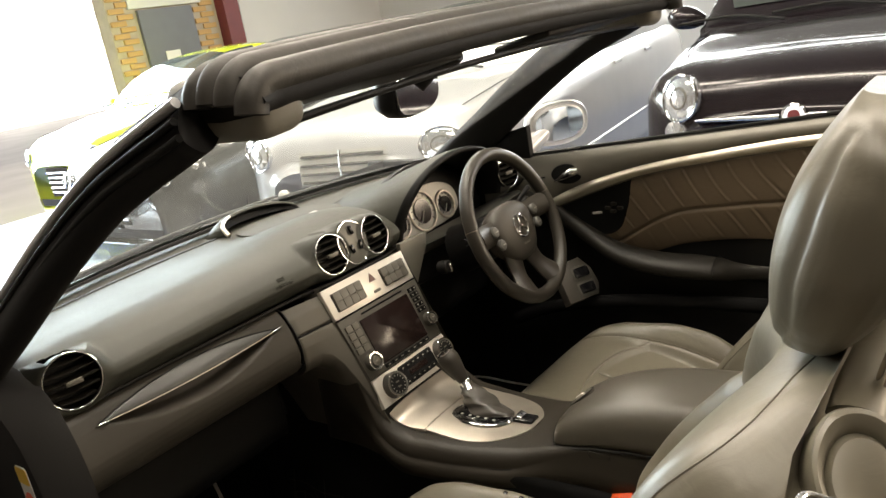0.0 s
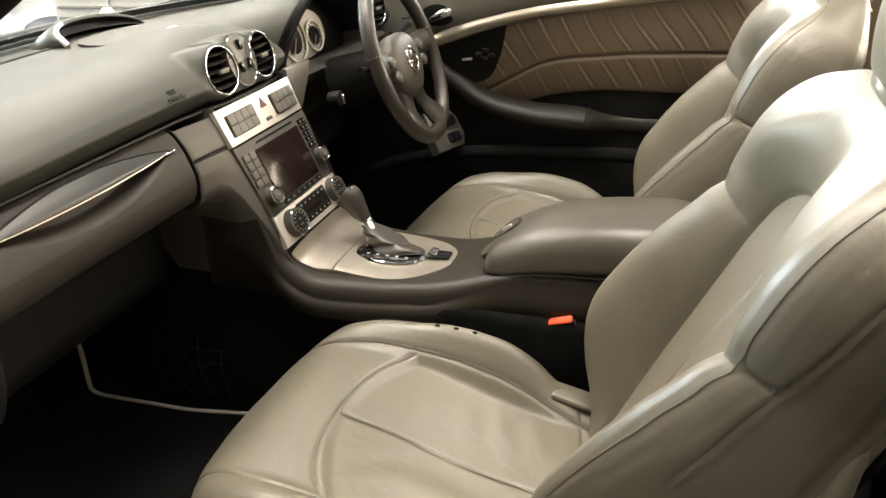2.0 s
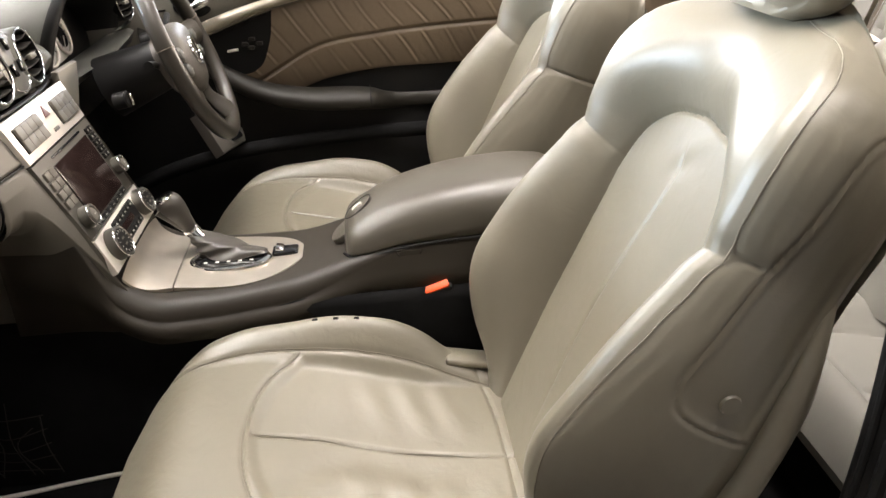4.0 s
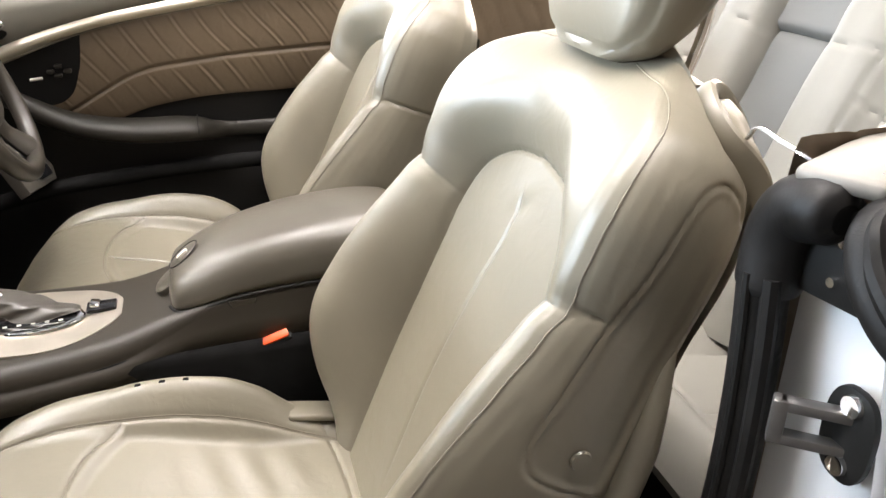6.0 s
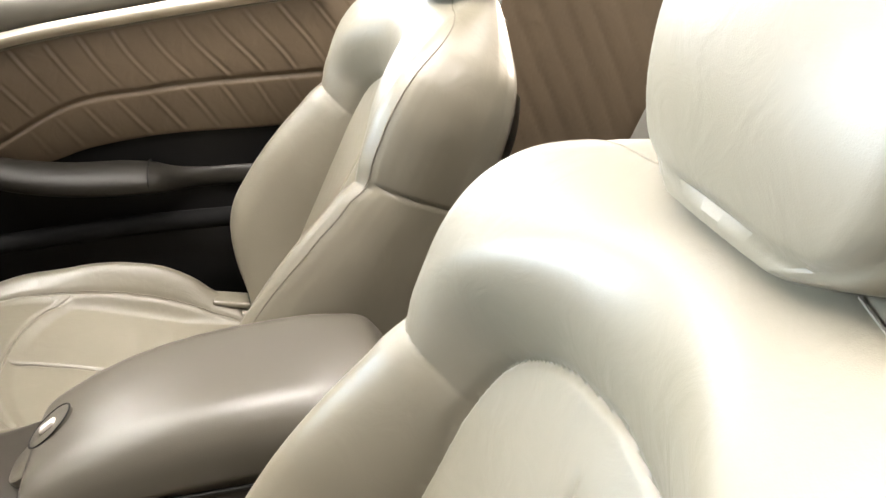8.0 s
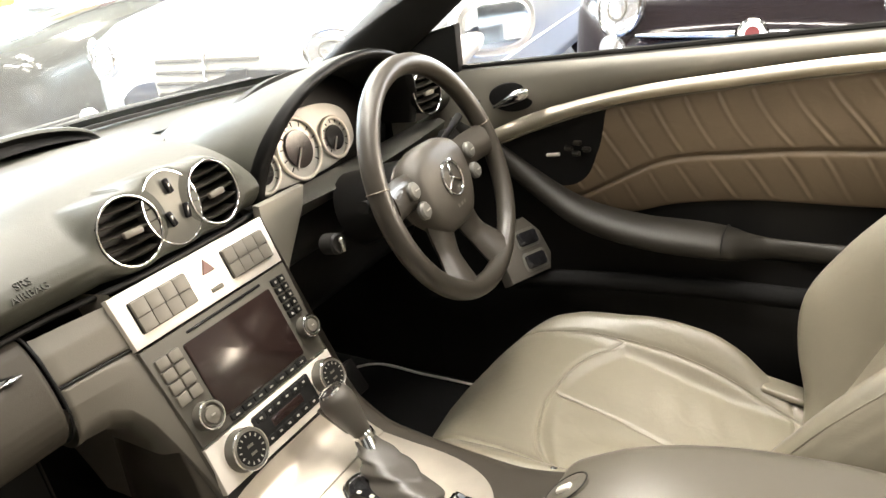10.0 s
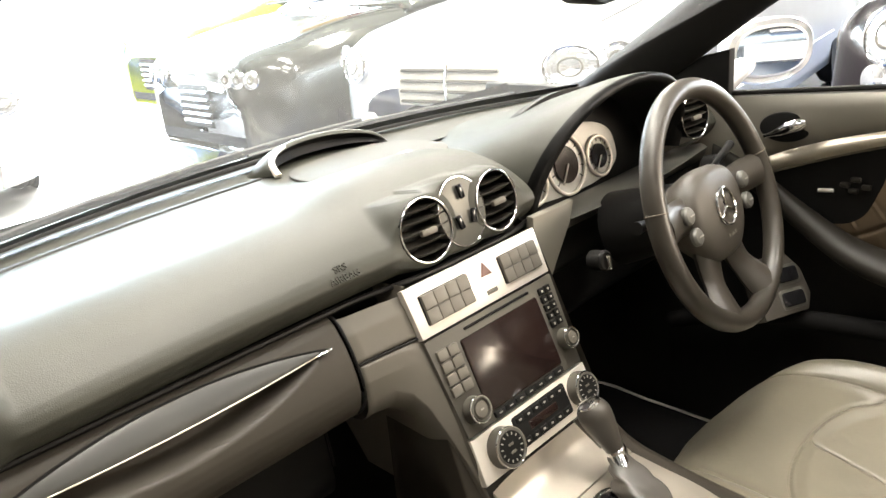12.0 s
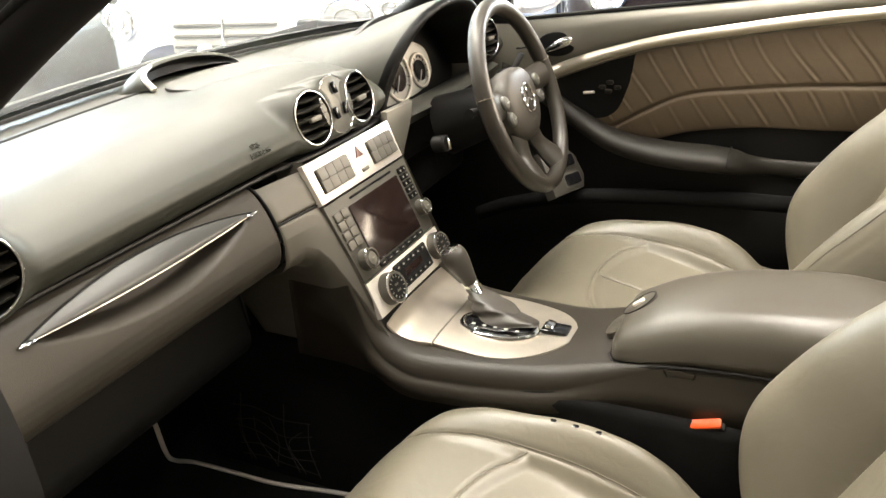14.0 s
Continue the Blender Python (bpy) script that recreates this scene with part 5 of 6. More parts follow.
strip_top = lambda y: interp(-np.asarray(y, float), [-0.10, 0.0, 0.116, 0.282, 0.514, 0.722, 0.80, 0.83], [0.70, 0.752, 0.808, 0.859, 0.900, 0.926, 0.930, 0.918])
strip_low = lambda y: interp(-np.asarray(y, float), [-0.10, 0.0, 0.129, 0.282, 0.516, 0.725, 0.80, 0.83], [0.685, 0.730, 0.782, 0.834, 0.876, 0.903, 0.911, 0.914])
lea_low = lambda y: interp(-np.asarray(y, float), [0.10, 0.162, 0.235, 0.330, 0.40, 0.50, 0.70, 0.92], [0.712, 0.684, 0.652, 0.642, 0.662, 0.678, 0.684, 0.69])


def sheet(name, y0, y1, zlo, zhi, xoff, mat, n=90, m=24, label="", parent=None):
    Y, Q = np.meshgrid(np.linspace(y0, y1, n), np.linspace(0, 1, m), indexing="ij")
    Z = zlo(Y) * (1 - Q) + zhi(Y) * Q
    Xs = DX + xoff(Y, Z, Q)
    return part(name, grid(np.stack([Xs, Y, Z], -1)), mat, parent or door, label, smooth="all")


sheet("upper_panel", 0.16, -0.93, lambda y: strip_top(y) - 0.006, lambda y: sill_z(y), lambda y, z, q: 0.006 + 0.03 * np.clip(q - 0.75, 0, 1) ** 2 * 16 * 0.25 - 0.010 * np.sin(q * 3.1), DOOR_TOP, label="dark grey padded door top")
part("door_sill_top", grid(np.array([[(DX + 0.0135 + 0.012 * k, y, sill_z(y) + 0.004 * math.sin(k * 0.5)) for k in range(8)] for y in np.linspace(0.16, -0.93, 20)])), CONSOLE, door)
part("window_seal", tube([(DX + 0.030, y, sill_z(y) + 0.004) for y in np.linspace(0.16, -0.93, 20)], 0.006, 8), RUBBER, door)
sheet("silver_strip", 0.06, -0.83, strip_low, strip_top, lambda y, z, q: -0.004 - 0.010 * np.sin(q * math.pi), STRIP, m=12, label="long curved satin silver strip")
part("strip_shadow_gap", tube([(DX - 0.003, y, float(strip_low(y)) - 0.002) for y in np.linspace(0.06, -0.82, 50)], 0.002, 6), SEAM, door)


def pleats(y, z, q):
    out = 0.004 - 0.012 * np.sin(np.clip(q, 0, 1) * math.pi) ** 0.6
    midz = interp(-y, [0.15, 0.25, 0.30, 0.378, 0.524, 0.762, 0.95], [0.64, 0.672, 0.70, 0.74, 0.765, 0.780, 0.785])
    d = z - midz
    groove = 0.0045 * np.exp(-((d / 0.005) ** 2))
    ph = (-y + 0.70 * (z - 0.85) + 0.0025 * np.sin(37 * z + 8 * y) + 0.003 * np.sin(17 * y + 21 * z)) / 0.060
    row = np.where(d > 0, ph, ph + 0.45)
    w = row - np.round(row)
    fade = np.clip((np.abs(d) - 0.004) / 0.015, 0, 1) * np.clip((z - lea_low(y)) / 0.015, 0, 1) * np.clip((strip_low(y) - z) / 0.012, 0, 1)
    pl = (0.8 + 0.3 * np.sin(19 * y + 26 * z)) * (0.0018 * np.exp(-(((w - 0.11) / 0.06) ** 2)) - 0.0021 * np.exp(-((w / 0.050) ** 2))) * fade
    return out + groove + pl


def lea_left(q):
    return interp(q, [0, 0.25, 0.6, 1.0], [-0.150, -0.235, -0.275, -0.290])


n, m = 330, 120
A, Q = np.meshgrid(np.linspace(0, 1, n), np.linspace(0, 1, m), indexing="ij")
Y = lea_left(Q) * (1 - A) + (-0.93) * A
Z = lea_low(Y) * (1 - Q) + (strip_low(Y) - 0.002) * Q
part("pleated_leather", grid(np.stack([DX + pleats(Y, Z, Q), Y, Z], -1)), DOOR_LEATHER, door, "brown leather panel sewn in slanting pleats", smooth="all")
sheet("switch_panel", 0.10, -0.292, lambda y: lea_low(y) - 0.01, strip_low, lambda y, z, q: 0.008 - 0.002 * np.sin(q * 3.1), BLACK, label="black door switch panel")
for k, (sy, sz) in enumerate(((-0.235, 0.768), (-0.232, 0.748), (-0.252, 0.757), (-0.218, 0.757))):
    part("seat_switch", rbox((0.010, 0.016, 0.009), pose(DX - 0.001, sy, sz), 0.003), CONSOLE, door)
part("memory_switch", tube([(DX - 0.001, -0.175, 0.742), (DX - 0.002, -0.200, 0.745)], 0.0035, 8), ALU, door)
# armrest pull that sweeps up to the front
rows = []
for y, x, z, ry, rz in curve3([(0.02, 0.690, 0.790, 0.010, 0.020), (-0.08, 0.684, 0.738, 0.014, 0.024), (-0.16, 0.672, 0.690, 0.022, 0.026), (-0.25, 0.655, 0.648, 0.034, 0.026), (-0.36, 0.645, 0.628, 0.042, 0.026), (-0.48, 0.645, 0.622, 0.044, 0.026), (-0.515, 0.649, 0.618, 0.040, 0.024), (-0.535, 0.662, 0.610, 0.028, 0.022), (-0.56, 0.676, 0.604, 0.016, 0.020), (-0.72, 0.682, 0.600, 0.012, 0.020), (-0.93, 0.684, 0.600, 0.012, 0.020)], 60):
    rows.append([(x + ry * math.cos(a) * 1.1, y, z + rz * math.sin(a)) for a in np.linspace(0, 2 * math.pi, 24, endpoint=False)])
part("door_armrest", capped(np.array(rows)), CONSOLE, door, "dark sweeping door armrest", smooth="all")
part("armrest_joint", ring(0.036, 0.0014, pose(0.645, -0.505, 0.622, 90) @ Matrix.Diagonal((1.2, 0.74, 1, 1)), 32, 6), BLACK, door)
sheet("lower_panel", 0.16, -0.93, lambda y: 0.13 + 0 * y, lambda y: lea_low(y) + 0.004, lambda y, z, q: 0.012 - 0.05 * np.sin(np.clip(q * 1.1, 0, 1) * math.pi) ** 2 * np.clip((-y - 0.0) / 0.3, 0, 1), BLACK)
part("door_pocket", tube(curve3([(0.645, 0.08, 0.435), (0.64, 0.02, 0.463), (0.64, -0.12, 0.500), (0.64, -0.33, 0.525), (0.64, -0.49, 0.535), (0.64, -0.61, 0.537), (0.64, -0.90, 0.536)], 40), 0.018, 12), CARPET, door)
# chrome pull in an oval dish
pull = facing((DX + 0.002, -0.112, 0.850), (-1, -0.15, 0.05))
part("pull_dish", plate(oval(0.088, 0.054, 36), 0.006, pull @ pose(0, 0, 0.010), 0.004), BLACK, door, "oval black dish of the door pull")
part("door_pull", tube(curve3([tuple(pull @ Vector(q)) for q in ((-0.032, -0.016, 0.014), (-0.010, -0.006, 0.024), (0.016, 0.006, 0.028), (0.036, 0.012, 0.024))], 16), [0.004, 0.004, 0.0045, 0.005, 0.006, 0.007, 0.008, 0.0088, 0.0095, 0.010, 0.0105, 0.0108, 0.0108, 0.0104, 0.009, 0.006], 12), CHROME, door, "chrome inner door pull")
part("lock_pin", tube([(DX - 0.012, -0.02, 0.842), (DX - 0.018, -0.055, 0.846)], 0.003, 8), CHROME, door)
part("outer_skin", grid(np.array([[(0.80 + 0.05 * math.sin(k / 11 * math.pi * 0.8), y, sill_z(y) - 0.01 - k / 11 * 0.72) for k in range(12)] for y in np.linspace(0.20, -0.95, 16)])), SILVER_PAINT, door, "silver outer door skin")
# tweeter corner and pillar foot
part("mirror_triangle", plate([(0.03, 0.0), (0.24, 0.0), (0.20, 0.05), (0.03, 0.09)], 0.02, Matrix(((0, 0, -1, 0.700), (1, 0, 0, -0.03), (0, 1, 0, 0.892), (0, 0, 0, 1))), 0.003), BLACK, door)

# right door mirror
mir = thing("door_mirror", (0.80, 0.03, 0.93), "silver door mirror with dark glass", "car mirror")
mm = facing((0.888, 0.004, 0.950), (-0.50, -0.86, 0.012))
rows = []
for z, g in ((0.0, 1.0), (-0.006, 1.06), (-0.03, 1.03), (-0.06, 0.85), (-0.085, 0.5), (-0.095, 0.05)):
    rows.append([mm @ Vector((x * g, y * g, z)) for x, y in oval(0.195, 0.122, 40, power=0.8)])
part("mirror_shell", capped(np.array(rows), flip=False), SILVER_PAINT, mir, smooth="all")
part("mirror_rim", plate(oval(0.172, 0.102, 40, power=0.8), 0.004, mm @ pose(0, 0, 0.002), 0.001), SILVER_PAINT, mir)
part("mirror_glass", plate(oval(0.160, 0.092, 40, power=0.8), 0.002, mm @ pose(0, 0, 0.0045), 0), MIRROR, mir, "mirror glass", smooth=False)
part("mirror_arm", tube([(0.74, 0.05, 0.900), (0.80, 0.045, 0.915), (0.87, 0.040, 0.935)], [0.03, 0.026, 0.022], 14), SILVER_PAINT, mir)

# light switch panel below the dash end
ls = facing((0.612, -0.160, 0.578), (-0.38, -0.78, 0.50))
lsp = part("light_switch_panel", plate([(-0.06, -0.048), (0.036, -0.046), (0.050, -0.018), (0.044, 0.030), (0.020, 0.065), (-0.06, 0.060)], 0.03, ls, 0.006), KNOB, dash, "grey light switch panel with two dark windows")
for wy in (-0.020, 0.024):
    part("window_rim", plate(rounded(0.056, 0.036, 0.008), 0.004, ls @ pose(0.008, wy, 0.0012), 0.001), PLATE, lsp)
    part("switch_window", plate(rounded(0.046, 0.026, 0.006), 0.004, ls @ pose(0.008, wy, 0.0035), 0.001), GLOSS_BLACK, lsp)

# ---- body of the convertible ----
shell = thing("convertible_body", (0, -0.4, GROUND), "silver open convertible body with its roof folded away", "car")
# floor pan and tunnel
part("floor_carpet", rbox((1.40, 1.75, 0.04), pose(0, -0.36, 0.17), 0.01), CARPET, shell, "black carpet")
part("fire_wall", grid(np.array([[(x, y, z) for y, z in ((0.30, 0.12), (0.42, 0.16), (0.50, 0.30), (0.54, 0.55), (0.55, 0.80), (0.54, 0.90))] for x in np.linspace(-0.72, 0.72, 8)])), CARPET, shell)
part("rear_footwell", rbox((1.34, 0.36, 0.16), pose(0, -1.32, 0.24), 0.02), CARPET, shell, "black carpet under the rear seats")
part("kick_panel", rbox((0.03, 0.50, 0.80), pose(0.715, 0.36, 0.50), 0.01), BLACK, shell)
for sx in (-1, 1):
    part("rear_kick_panel", rbox((0.03, 0.80, 0.36), pose(sx * 0.675, -1.36, 0.35), 0.01), CARPET, shell)
part("rear_wall", rbox((1.40, 0.05, 0.70), pose(0, -1.80, 0.50, 20), 0.01), BLACK, shell)
part("sill_left", rbox((0.13, 1.25, 0.14), pose(-0.755, -0.36, 0.16), 0.03, 3), SILVER_PAINT, shell)
part("sill_trim", rbox((0.10, 1.20, 0.02), pose(-0.73, -0.36, 0.235), 0.008), BLACK, shell)
part("sill_right", rbox((0.10, 1.3, 0.16), pose(0.76, -0.36, 0.15), 0.03, 3), SILVER_PAINT, shell)


# windscreen pillars and header
def pillar(sx):
    # foot, middle, top: x, y, z of the inner edge; the section is a flattened tube
    back = 0.0 if sx > 0 else -0.05
    inset = 0.0 if sx > 0 else 0.024
    line = curve3([(sx * (0.715 - inset), 0.36 + back, 0.82), (sx * (0.695 - inset), 0.24 + back, 0.905), (sx * (0.672 - inset * 0.8), 0.09 + back, 1.0), (sx * (0.645 - inset * 0.5), -0.065 + back, 1.10), (sx * (0.622 - inset * 0.25), -0.20 + back, 1.175), (sx * 0.600, -0.365 + back, 1.238)], 40)
    n = len(line)
    t = np.gradient(line, axis=0)
    t /= np.linalg.norm(t, axis=1)[:, None]
    side = np.cross(t, np.array((sx * 0.75, 0.2, 0.63)))
    side /= np.linalg.norm(side, axis=1)[:, None]
    nor = np.cross(side, t)
    w = np.linspace(0.058, 0.046, n) if sx > 0 else np.linspace(0.080, 0.043, n)
    th = np.linspace(0.030, 0.024, n)
    a = np.linspace(0, 2 * np.pi, 28, endpoint=False)
    ca, sa = np.sign(np.cos(a)) * np.abs(np.cos(a)) ** 0.7, np.sign(np.sin(a)) * np.abs(np.sin(a)) ** 0.7
    P = line[:, None] + (w[:, None] * ca)[..., None] * side[:, None] + (th[:, None] * sa)[..., None] * nor[:, None]
    part("windscreen_pillar", capped(P, flip=True), PILLAR, shell, "black trimmed windscreen pillar", smooth="all")
    out = line + nor * 0.030 * 1.0 + side * 0.0
    for k, (du, dn, r, mat) in enumerate(((0.034, 0.018, 0.0045, RUBBER), (0.016, 0.027, 0.0045, RUBBER), (-0.008, 0.030, 0.006, SILVER_PAINT))):
        part("pillar_seal" if mat == RUBBER else "pillar_edge", tube(line + side * du * sx * -1 + np.array((sx, 0, 0.4)) * dn, r, 10), mat, shell)


pillar(-1)
pillar(1)
hx = np.linspace(-0.60, 0.60, 41)


def header_line(dy, dz):
    return [(x, -0.395 + 0.025 * x / 0.6 - 0.025 * (x / 0.6) ** 2 + dy, 1.250 + 0.012 * (1 - (x / 0.6) ** 2) + dz) for x in hx]


P = []
base = np.array(header_line(0, 0))
for (dy, dz) in ((0.075, -0.012), (0.060, 0.012), (0.020, 0.026), (-0.025, 0.026), (-0.060, 0.014), (-0.072, -0.006), (-0.055, -0.018), (0.0, -0.022), (0.05, -0.020)):
    P.append(base + np.array((0, dy, dz)))
part("header_rail", capped(np.array(P).transpose(1, 0, 2)), PILLAR, shell, "dark windscreen header rail", smooth="all")
# ribs of the header seal, which turn down into the pillars at both ends
for k, (dy, dz, r) in enumerate(((-0.056, 0.012, 0.017), (-0.030, 0.022, 0.018), (-0.003, 0.025, 0.018), (0.024, 0.022, 0.017))):
    run = np.array(header_line(dy, dz))[1:-1]
    bend = np.linspace(0.15, 1.45, 8)
    left = [tuple(run[0] + np.array((-0.034 * math.sin(a), 0.0, -0.034 * (1 - math.cos(a))))) for a in bend]
    right = [(-x, y + 0.05 * 0.6, z) for x, y, z in left]
    path = [tuple(p) for p in left[::-1]] + [tuple(p) for p in run] + right
    part("header_seal", tube(path, r, 12), SEAL_GREY, shell, "rubber rib of the roof seal")
for sx in (-1, 1):
    part("header_corner", rbox((0.075, 0.150, 0.070), pose(sx * 0.562, -0.396 + 0.025 * sx, 1.240, 0, sx * 5), 0.022, 4), DOOR_TOP, shell, "grey corner cover of the header")
    part("sun_visor", rbox((0.36, 0.12, 0.014), pose(sx * 0.31, -0.36, 1.229, -10), 0.006, 3), CONSOLE, shell, "folded grey sun visor")
part("visor_rod", tube(header_line(-0.02, -0.040)[3:-3], 0.005, 8), BLACK, shell)
# windscreen
gl = []
for t in np.linspace(0, 1, 12):
    y, z, w = 0.36 - 0.74 * t, 0.890 + 0.350 * t, 0.69 - 0.10 * t
    gl.append([(x, y + 0.14 * (1 - (x / w) ** 2) * (1 - 0.75 * t), z + 0.012 * (1 - (x / w) ** 2)) for x in np.linspace(-w, w, 21)])
ws = part("windscreen", grid(np.array(gl)), SCREEN_GLASS, shell, "clear windscreen", smooth="all")
ws.visible_shadow = False
frit = []
for t in np.linspace(0.0, 0.055, 4):
    y, z, w = 0.36 - 0.74 * t, 0.890 + 0.350 * t, 0.69 - 0.10 * t
    frit.append([(x, y + 0.14 * (1 - (x / w) ** 2) * (1 - 0.75 * t) - 0.004, z + 0.012 * (1 - (x / w) ** 2) + 0.002) for x in np.linspace(-w, w, 31)])
part("screen_border", grid(np.array(frit)), BLACK, shell, "black printed edge of the windscreen", smooth="all")
part("screen_base", tube(curve3([(-0.70, 0.375, 0.880), (-0.4, 0.475, 0.886), (0, 0.52, 0.888), (0.4, 0.475, 0.886), (0.70, 0.375, 0.880)], 40), 0.014, 10), RUBBER, shell)
part("wiper", tube(curve3([(-0.62, 0.43, 0.890), (-0.3, 0.545, 0.895), (0.10, 0.59, 0.897), (0.30, 0.59, 0.895)], 30), 0.008, 8), BLACK, shell, "black wiper blade")
part("wiper", tube(curve3([(0.02, 0.57, 0.890), (0.3, 0.545, 0.897), (0.62, 0.45, 0.893)], 30), 0.008, 8), BLACK, shell, "black wiper blade")
part("wiper_pivot", lathe([(0.016, 0.0), (0.016, 0.02), (0.010, 0.028), (0.001, 0.03)], pose(0.30, 0.56, 0.885), 20), WHITE, shell)
# bonnet and wings
hood_rows = []
for y, w, z in curve3([(0.58, 0.74, 0.845), (0.8, 0.78, 0.825), (1.1, 0.80, 0.775), (1.35, 0.78, 0.715), (1.55, 0.70, 0.64), (1.63, 0.60, 0.55), (1.65, 0.58, 0.40)], 30):
    xs = np.linspace(-w, w, 31)
    hood_rows.append([(x, y - 0.10 * (x / w) ** 2 * (y > 0.7), z - 0.05 * abs(x / w) ** 3 - 0.55 * max(0, abs(x / w) - 0.93) * 0) for x in xs])
part("bonnet", grid(np.array(hood_rows)), SILVER_PAINT, shell, "silver bonnet", smooth="all")
for sx in (-1, 1):
    wing = []
    for y, w, z in curve3([(0.20, 0.82, 0.85), (0.58, 0.80, 0.82), (1.0, 0.84, 0.76), (1.35, 0.81, 0.69), (1.55, 0.72, 0.62)], 24):
        wing.append([(sx * (w - 0.06 + 0.09 * math.sin(q * 1.9)), y - 0.10 * (q == 0) * 0, z - 0.0 - 0.62 * q**1.3) for q in np.linspace(0, 1, 12)])
    part("front_wing", grid(np.array(wing), flip=sx > 0), SILVER_PAINT, shell, "silver front wing", smooth="all")
    q = []
    for y, w, z in curve3([(-0.98, 0.80, 0.95), (-1.4, 0.82, 0.955), (-1.9, 0.80, 0.94), (-2.4, 0.74, 0.90), (-2.75, 0.62, 0.84)], 24):
        q.append([(sx * (w - 0.06 + 0.09 * math.sin(k * 1.9)), y, z - 0.72 * k**1.3) for k in np.linspace(0, 1, 12)])
    part("rear_wing", grid(np.array(q), flip=sx < 0), SILVER_PAINT, shell, "silver rear wing", smooth="all")
part("rear_deck", grid(np.array([[(x, y, z - 0.03 * (x / 0.76) ** 2) for x in np.linspace(-0.76, 0.76, 15)] for y, z in ((-1.82, 0.945), (-2.0, 0.955), (-2.4, 0.93), (-2.7, 0.88), (-2.80, 0.75), (-2.82, 0.35))])), SILVER_PAINT, shell, "silver rear deck", smooth="all")
for sx, yy in ((-1, 1.05), (1, 1.05), (-1, -1.66), (1, -1.66)):
    w = part("wheel", ring(0.245, 0.075, pose(sx * 0.76, yy, GROUND + 0.315, 0, 90), 40, 12), TYRE, shell)
    part("wheel_rim", lathe([(0.19, 0.02), (0.18, 0.05), (0.05, 0.06), (0.001, 0.06)], facing((sx * 0.76, yy, GROUND + 0.315), (sx, 0, 0)), 30), ALU, w)
# inner side panels beside the rear seats
for sx in (-1, 1):
    Y, Q = np.meshgrid(np.linspace(-0.97, -1.75, 120), np.linspace(0, 1, 40), indexing="ij")
    Z = 0.52 + Q * (0.955 - 0.52)
    ph = (-Y + 0.5 * Z) / 0.05
    w = ph - np.round(ph)
    X = 0.665 + 0.004 * np.exp(-((w / 0.09) ** 2)) - 0.01 * np.sin(Q * 3.1)
    part("rear_side_panel", grid(np.stack([sx * X, Y, Z], -1), flip=sx < 0), DOOR_LEATHER, shell, "pleated brown leather side panel", smooth="all")
    part("rear_belt_ledge", rbox((0.13, 0.60, 0.02), pose(sx * 0.745, -1.53, 0.950), 0.009, 3), TRIM_PINK, shell)

# rear view mirror
rv = thing("rear_view_mirror", (0.0, -0.24, 1.16), "black rear view mirror below the header", "mirror")
rm = facing((-0.035, -0.245, 1.184), (0.32, -0.94, -0.05))
rows = [[rm @ Vector((x * g, y * g, z)) for x, y in oval(0.225, 0.084, 40, power=0.6)] for z, g in ((0.0, 0.96), (-0.004, 1.0), (-0.028, 0.97), (-0.050, 0.75), (-0.058, 0.1))]
part("mirror_shell", capped(np.array(rows)), BLACK, rv, smooth="all")
part("mirror_glass", plate(oval(0.212, 0.074, 40, power=0.6), 0.002, rm @ pose(0, 0, 0.0025), 0), MIRROR, rv, smooth=False)
part("mirror_stem", tube([(-0.02, -0.225, 1.184), (-0.01, -0.26, 1.21), (0.0, -0.31, 1.238)], [0.016, 0.014, 0.022], 12), BLACK, rv)

# ---- door jamb behind the passenger's seat ----
jamb = thing("door_jamb", (-0.78, -1.0, 0.15), "silver door jamb with black rubber seal and steel door striker", "car door jamb")
part("jamb_panel", grid(np.array([[(x, -0.985 - 0.02 * math.sin((x + 0.86) * 20) * 0.4, z) for x in np.linspace(-0.690, -0.87, 14)] for z in np.linspace(0.20, 0.90, 20)]), flip=True), JAMB_LIT, jamb, "silver painted jamb", smooth="all")
seal = curve3([(-0.680, -0.93, 0.18), (-0.685, -0.945, 0.45), (-0.690, -0.952, 0.70), (-0.684, -0.952, 0.80), (-0.678, -0.952, 0.85)], 50)
part("rubber_seal", tube(seal, 0.0235, 14, up=(1, 0, 0), flat=0.8), RUBBER, jamb, "thick black rubber seal")
part("seal_lip", tube(seal + np.array((-0.021, 0.010, 0)), 0.008, 8, up=(1, 0, 0)), RUBBER, jamb)
part("seal_groove", tube(seal + np.array((-0.006, 0.0215, 0)), 0.004, 8, up=(1, 0, 0)), BLACK, jamb)
elbow = curve3([(-0.682, -0.955, 0.83), (-0.680, -0.957, 0.86), (-0.683, -0.958, 0.888), (-0.694, -0.958, 0.906), (-0.712, -0.958, 0.914), (-0.728, -0.958, 0.916), (-0.740, -0.958, 0.916)], 30)
part("seal_cap", tube(elbow, np.r_[[0.024, 0.0265], np.full(22, 0.0275), np.linspace(0.027, 0.024, 4), [0.020, 0.012]], 20, up=(0, 1, 0)), RUBBER, jamb, "moulded rubber elbow of the seal")
part("window_bracket", plate([(-0.015, 0.055), (0.105, 0.055), (0.115, -0.030), (0.09, -0.018), (-0.02, -0.030)], 0.02, Matrix(((-1, 0, 0, -0.700), (0, 0, 1, -0.962), (0, 1, 0, 0.868), (0, 0, 0, 1))), 0.004), BLACK, jamb, "black bracket with two small screws")
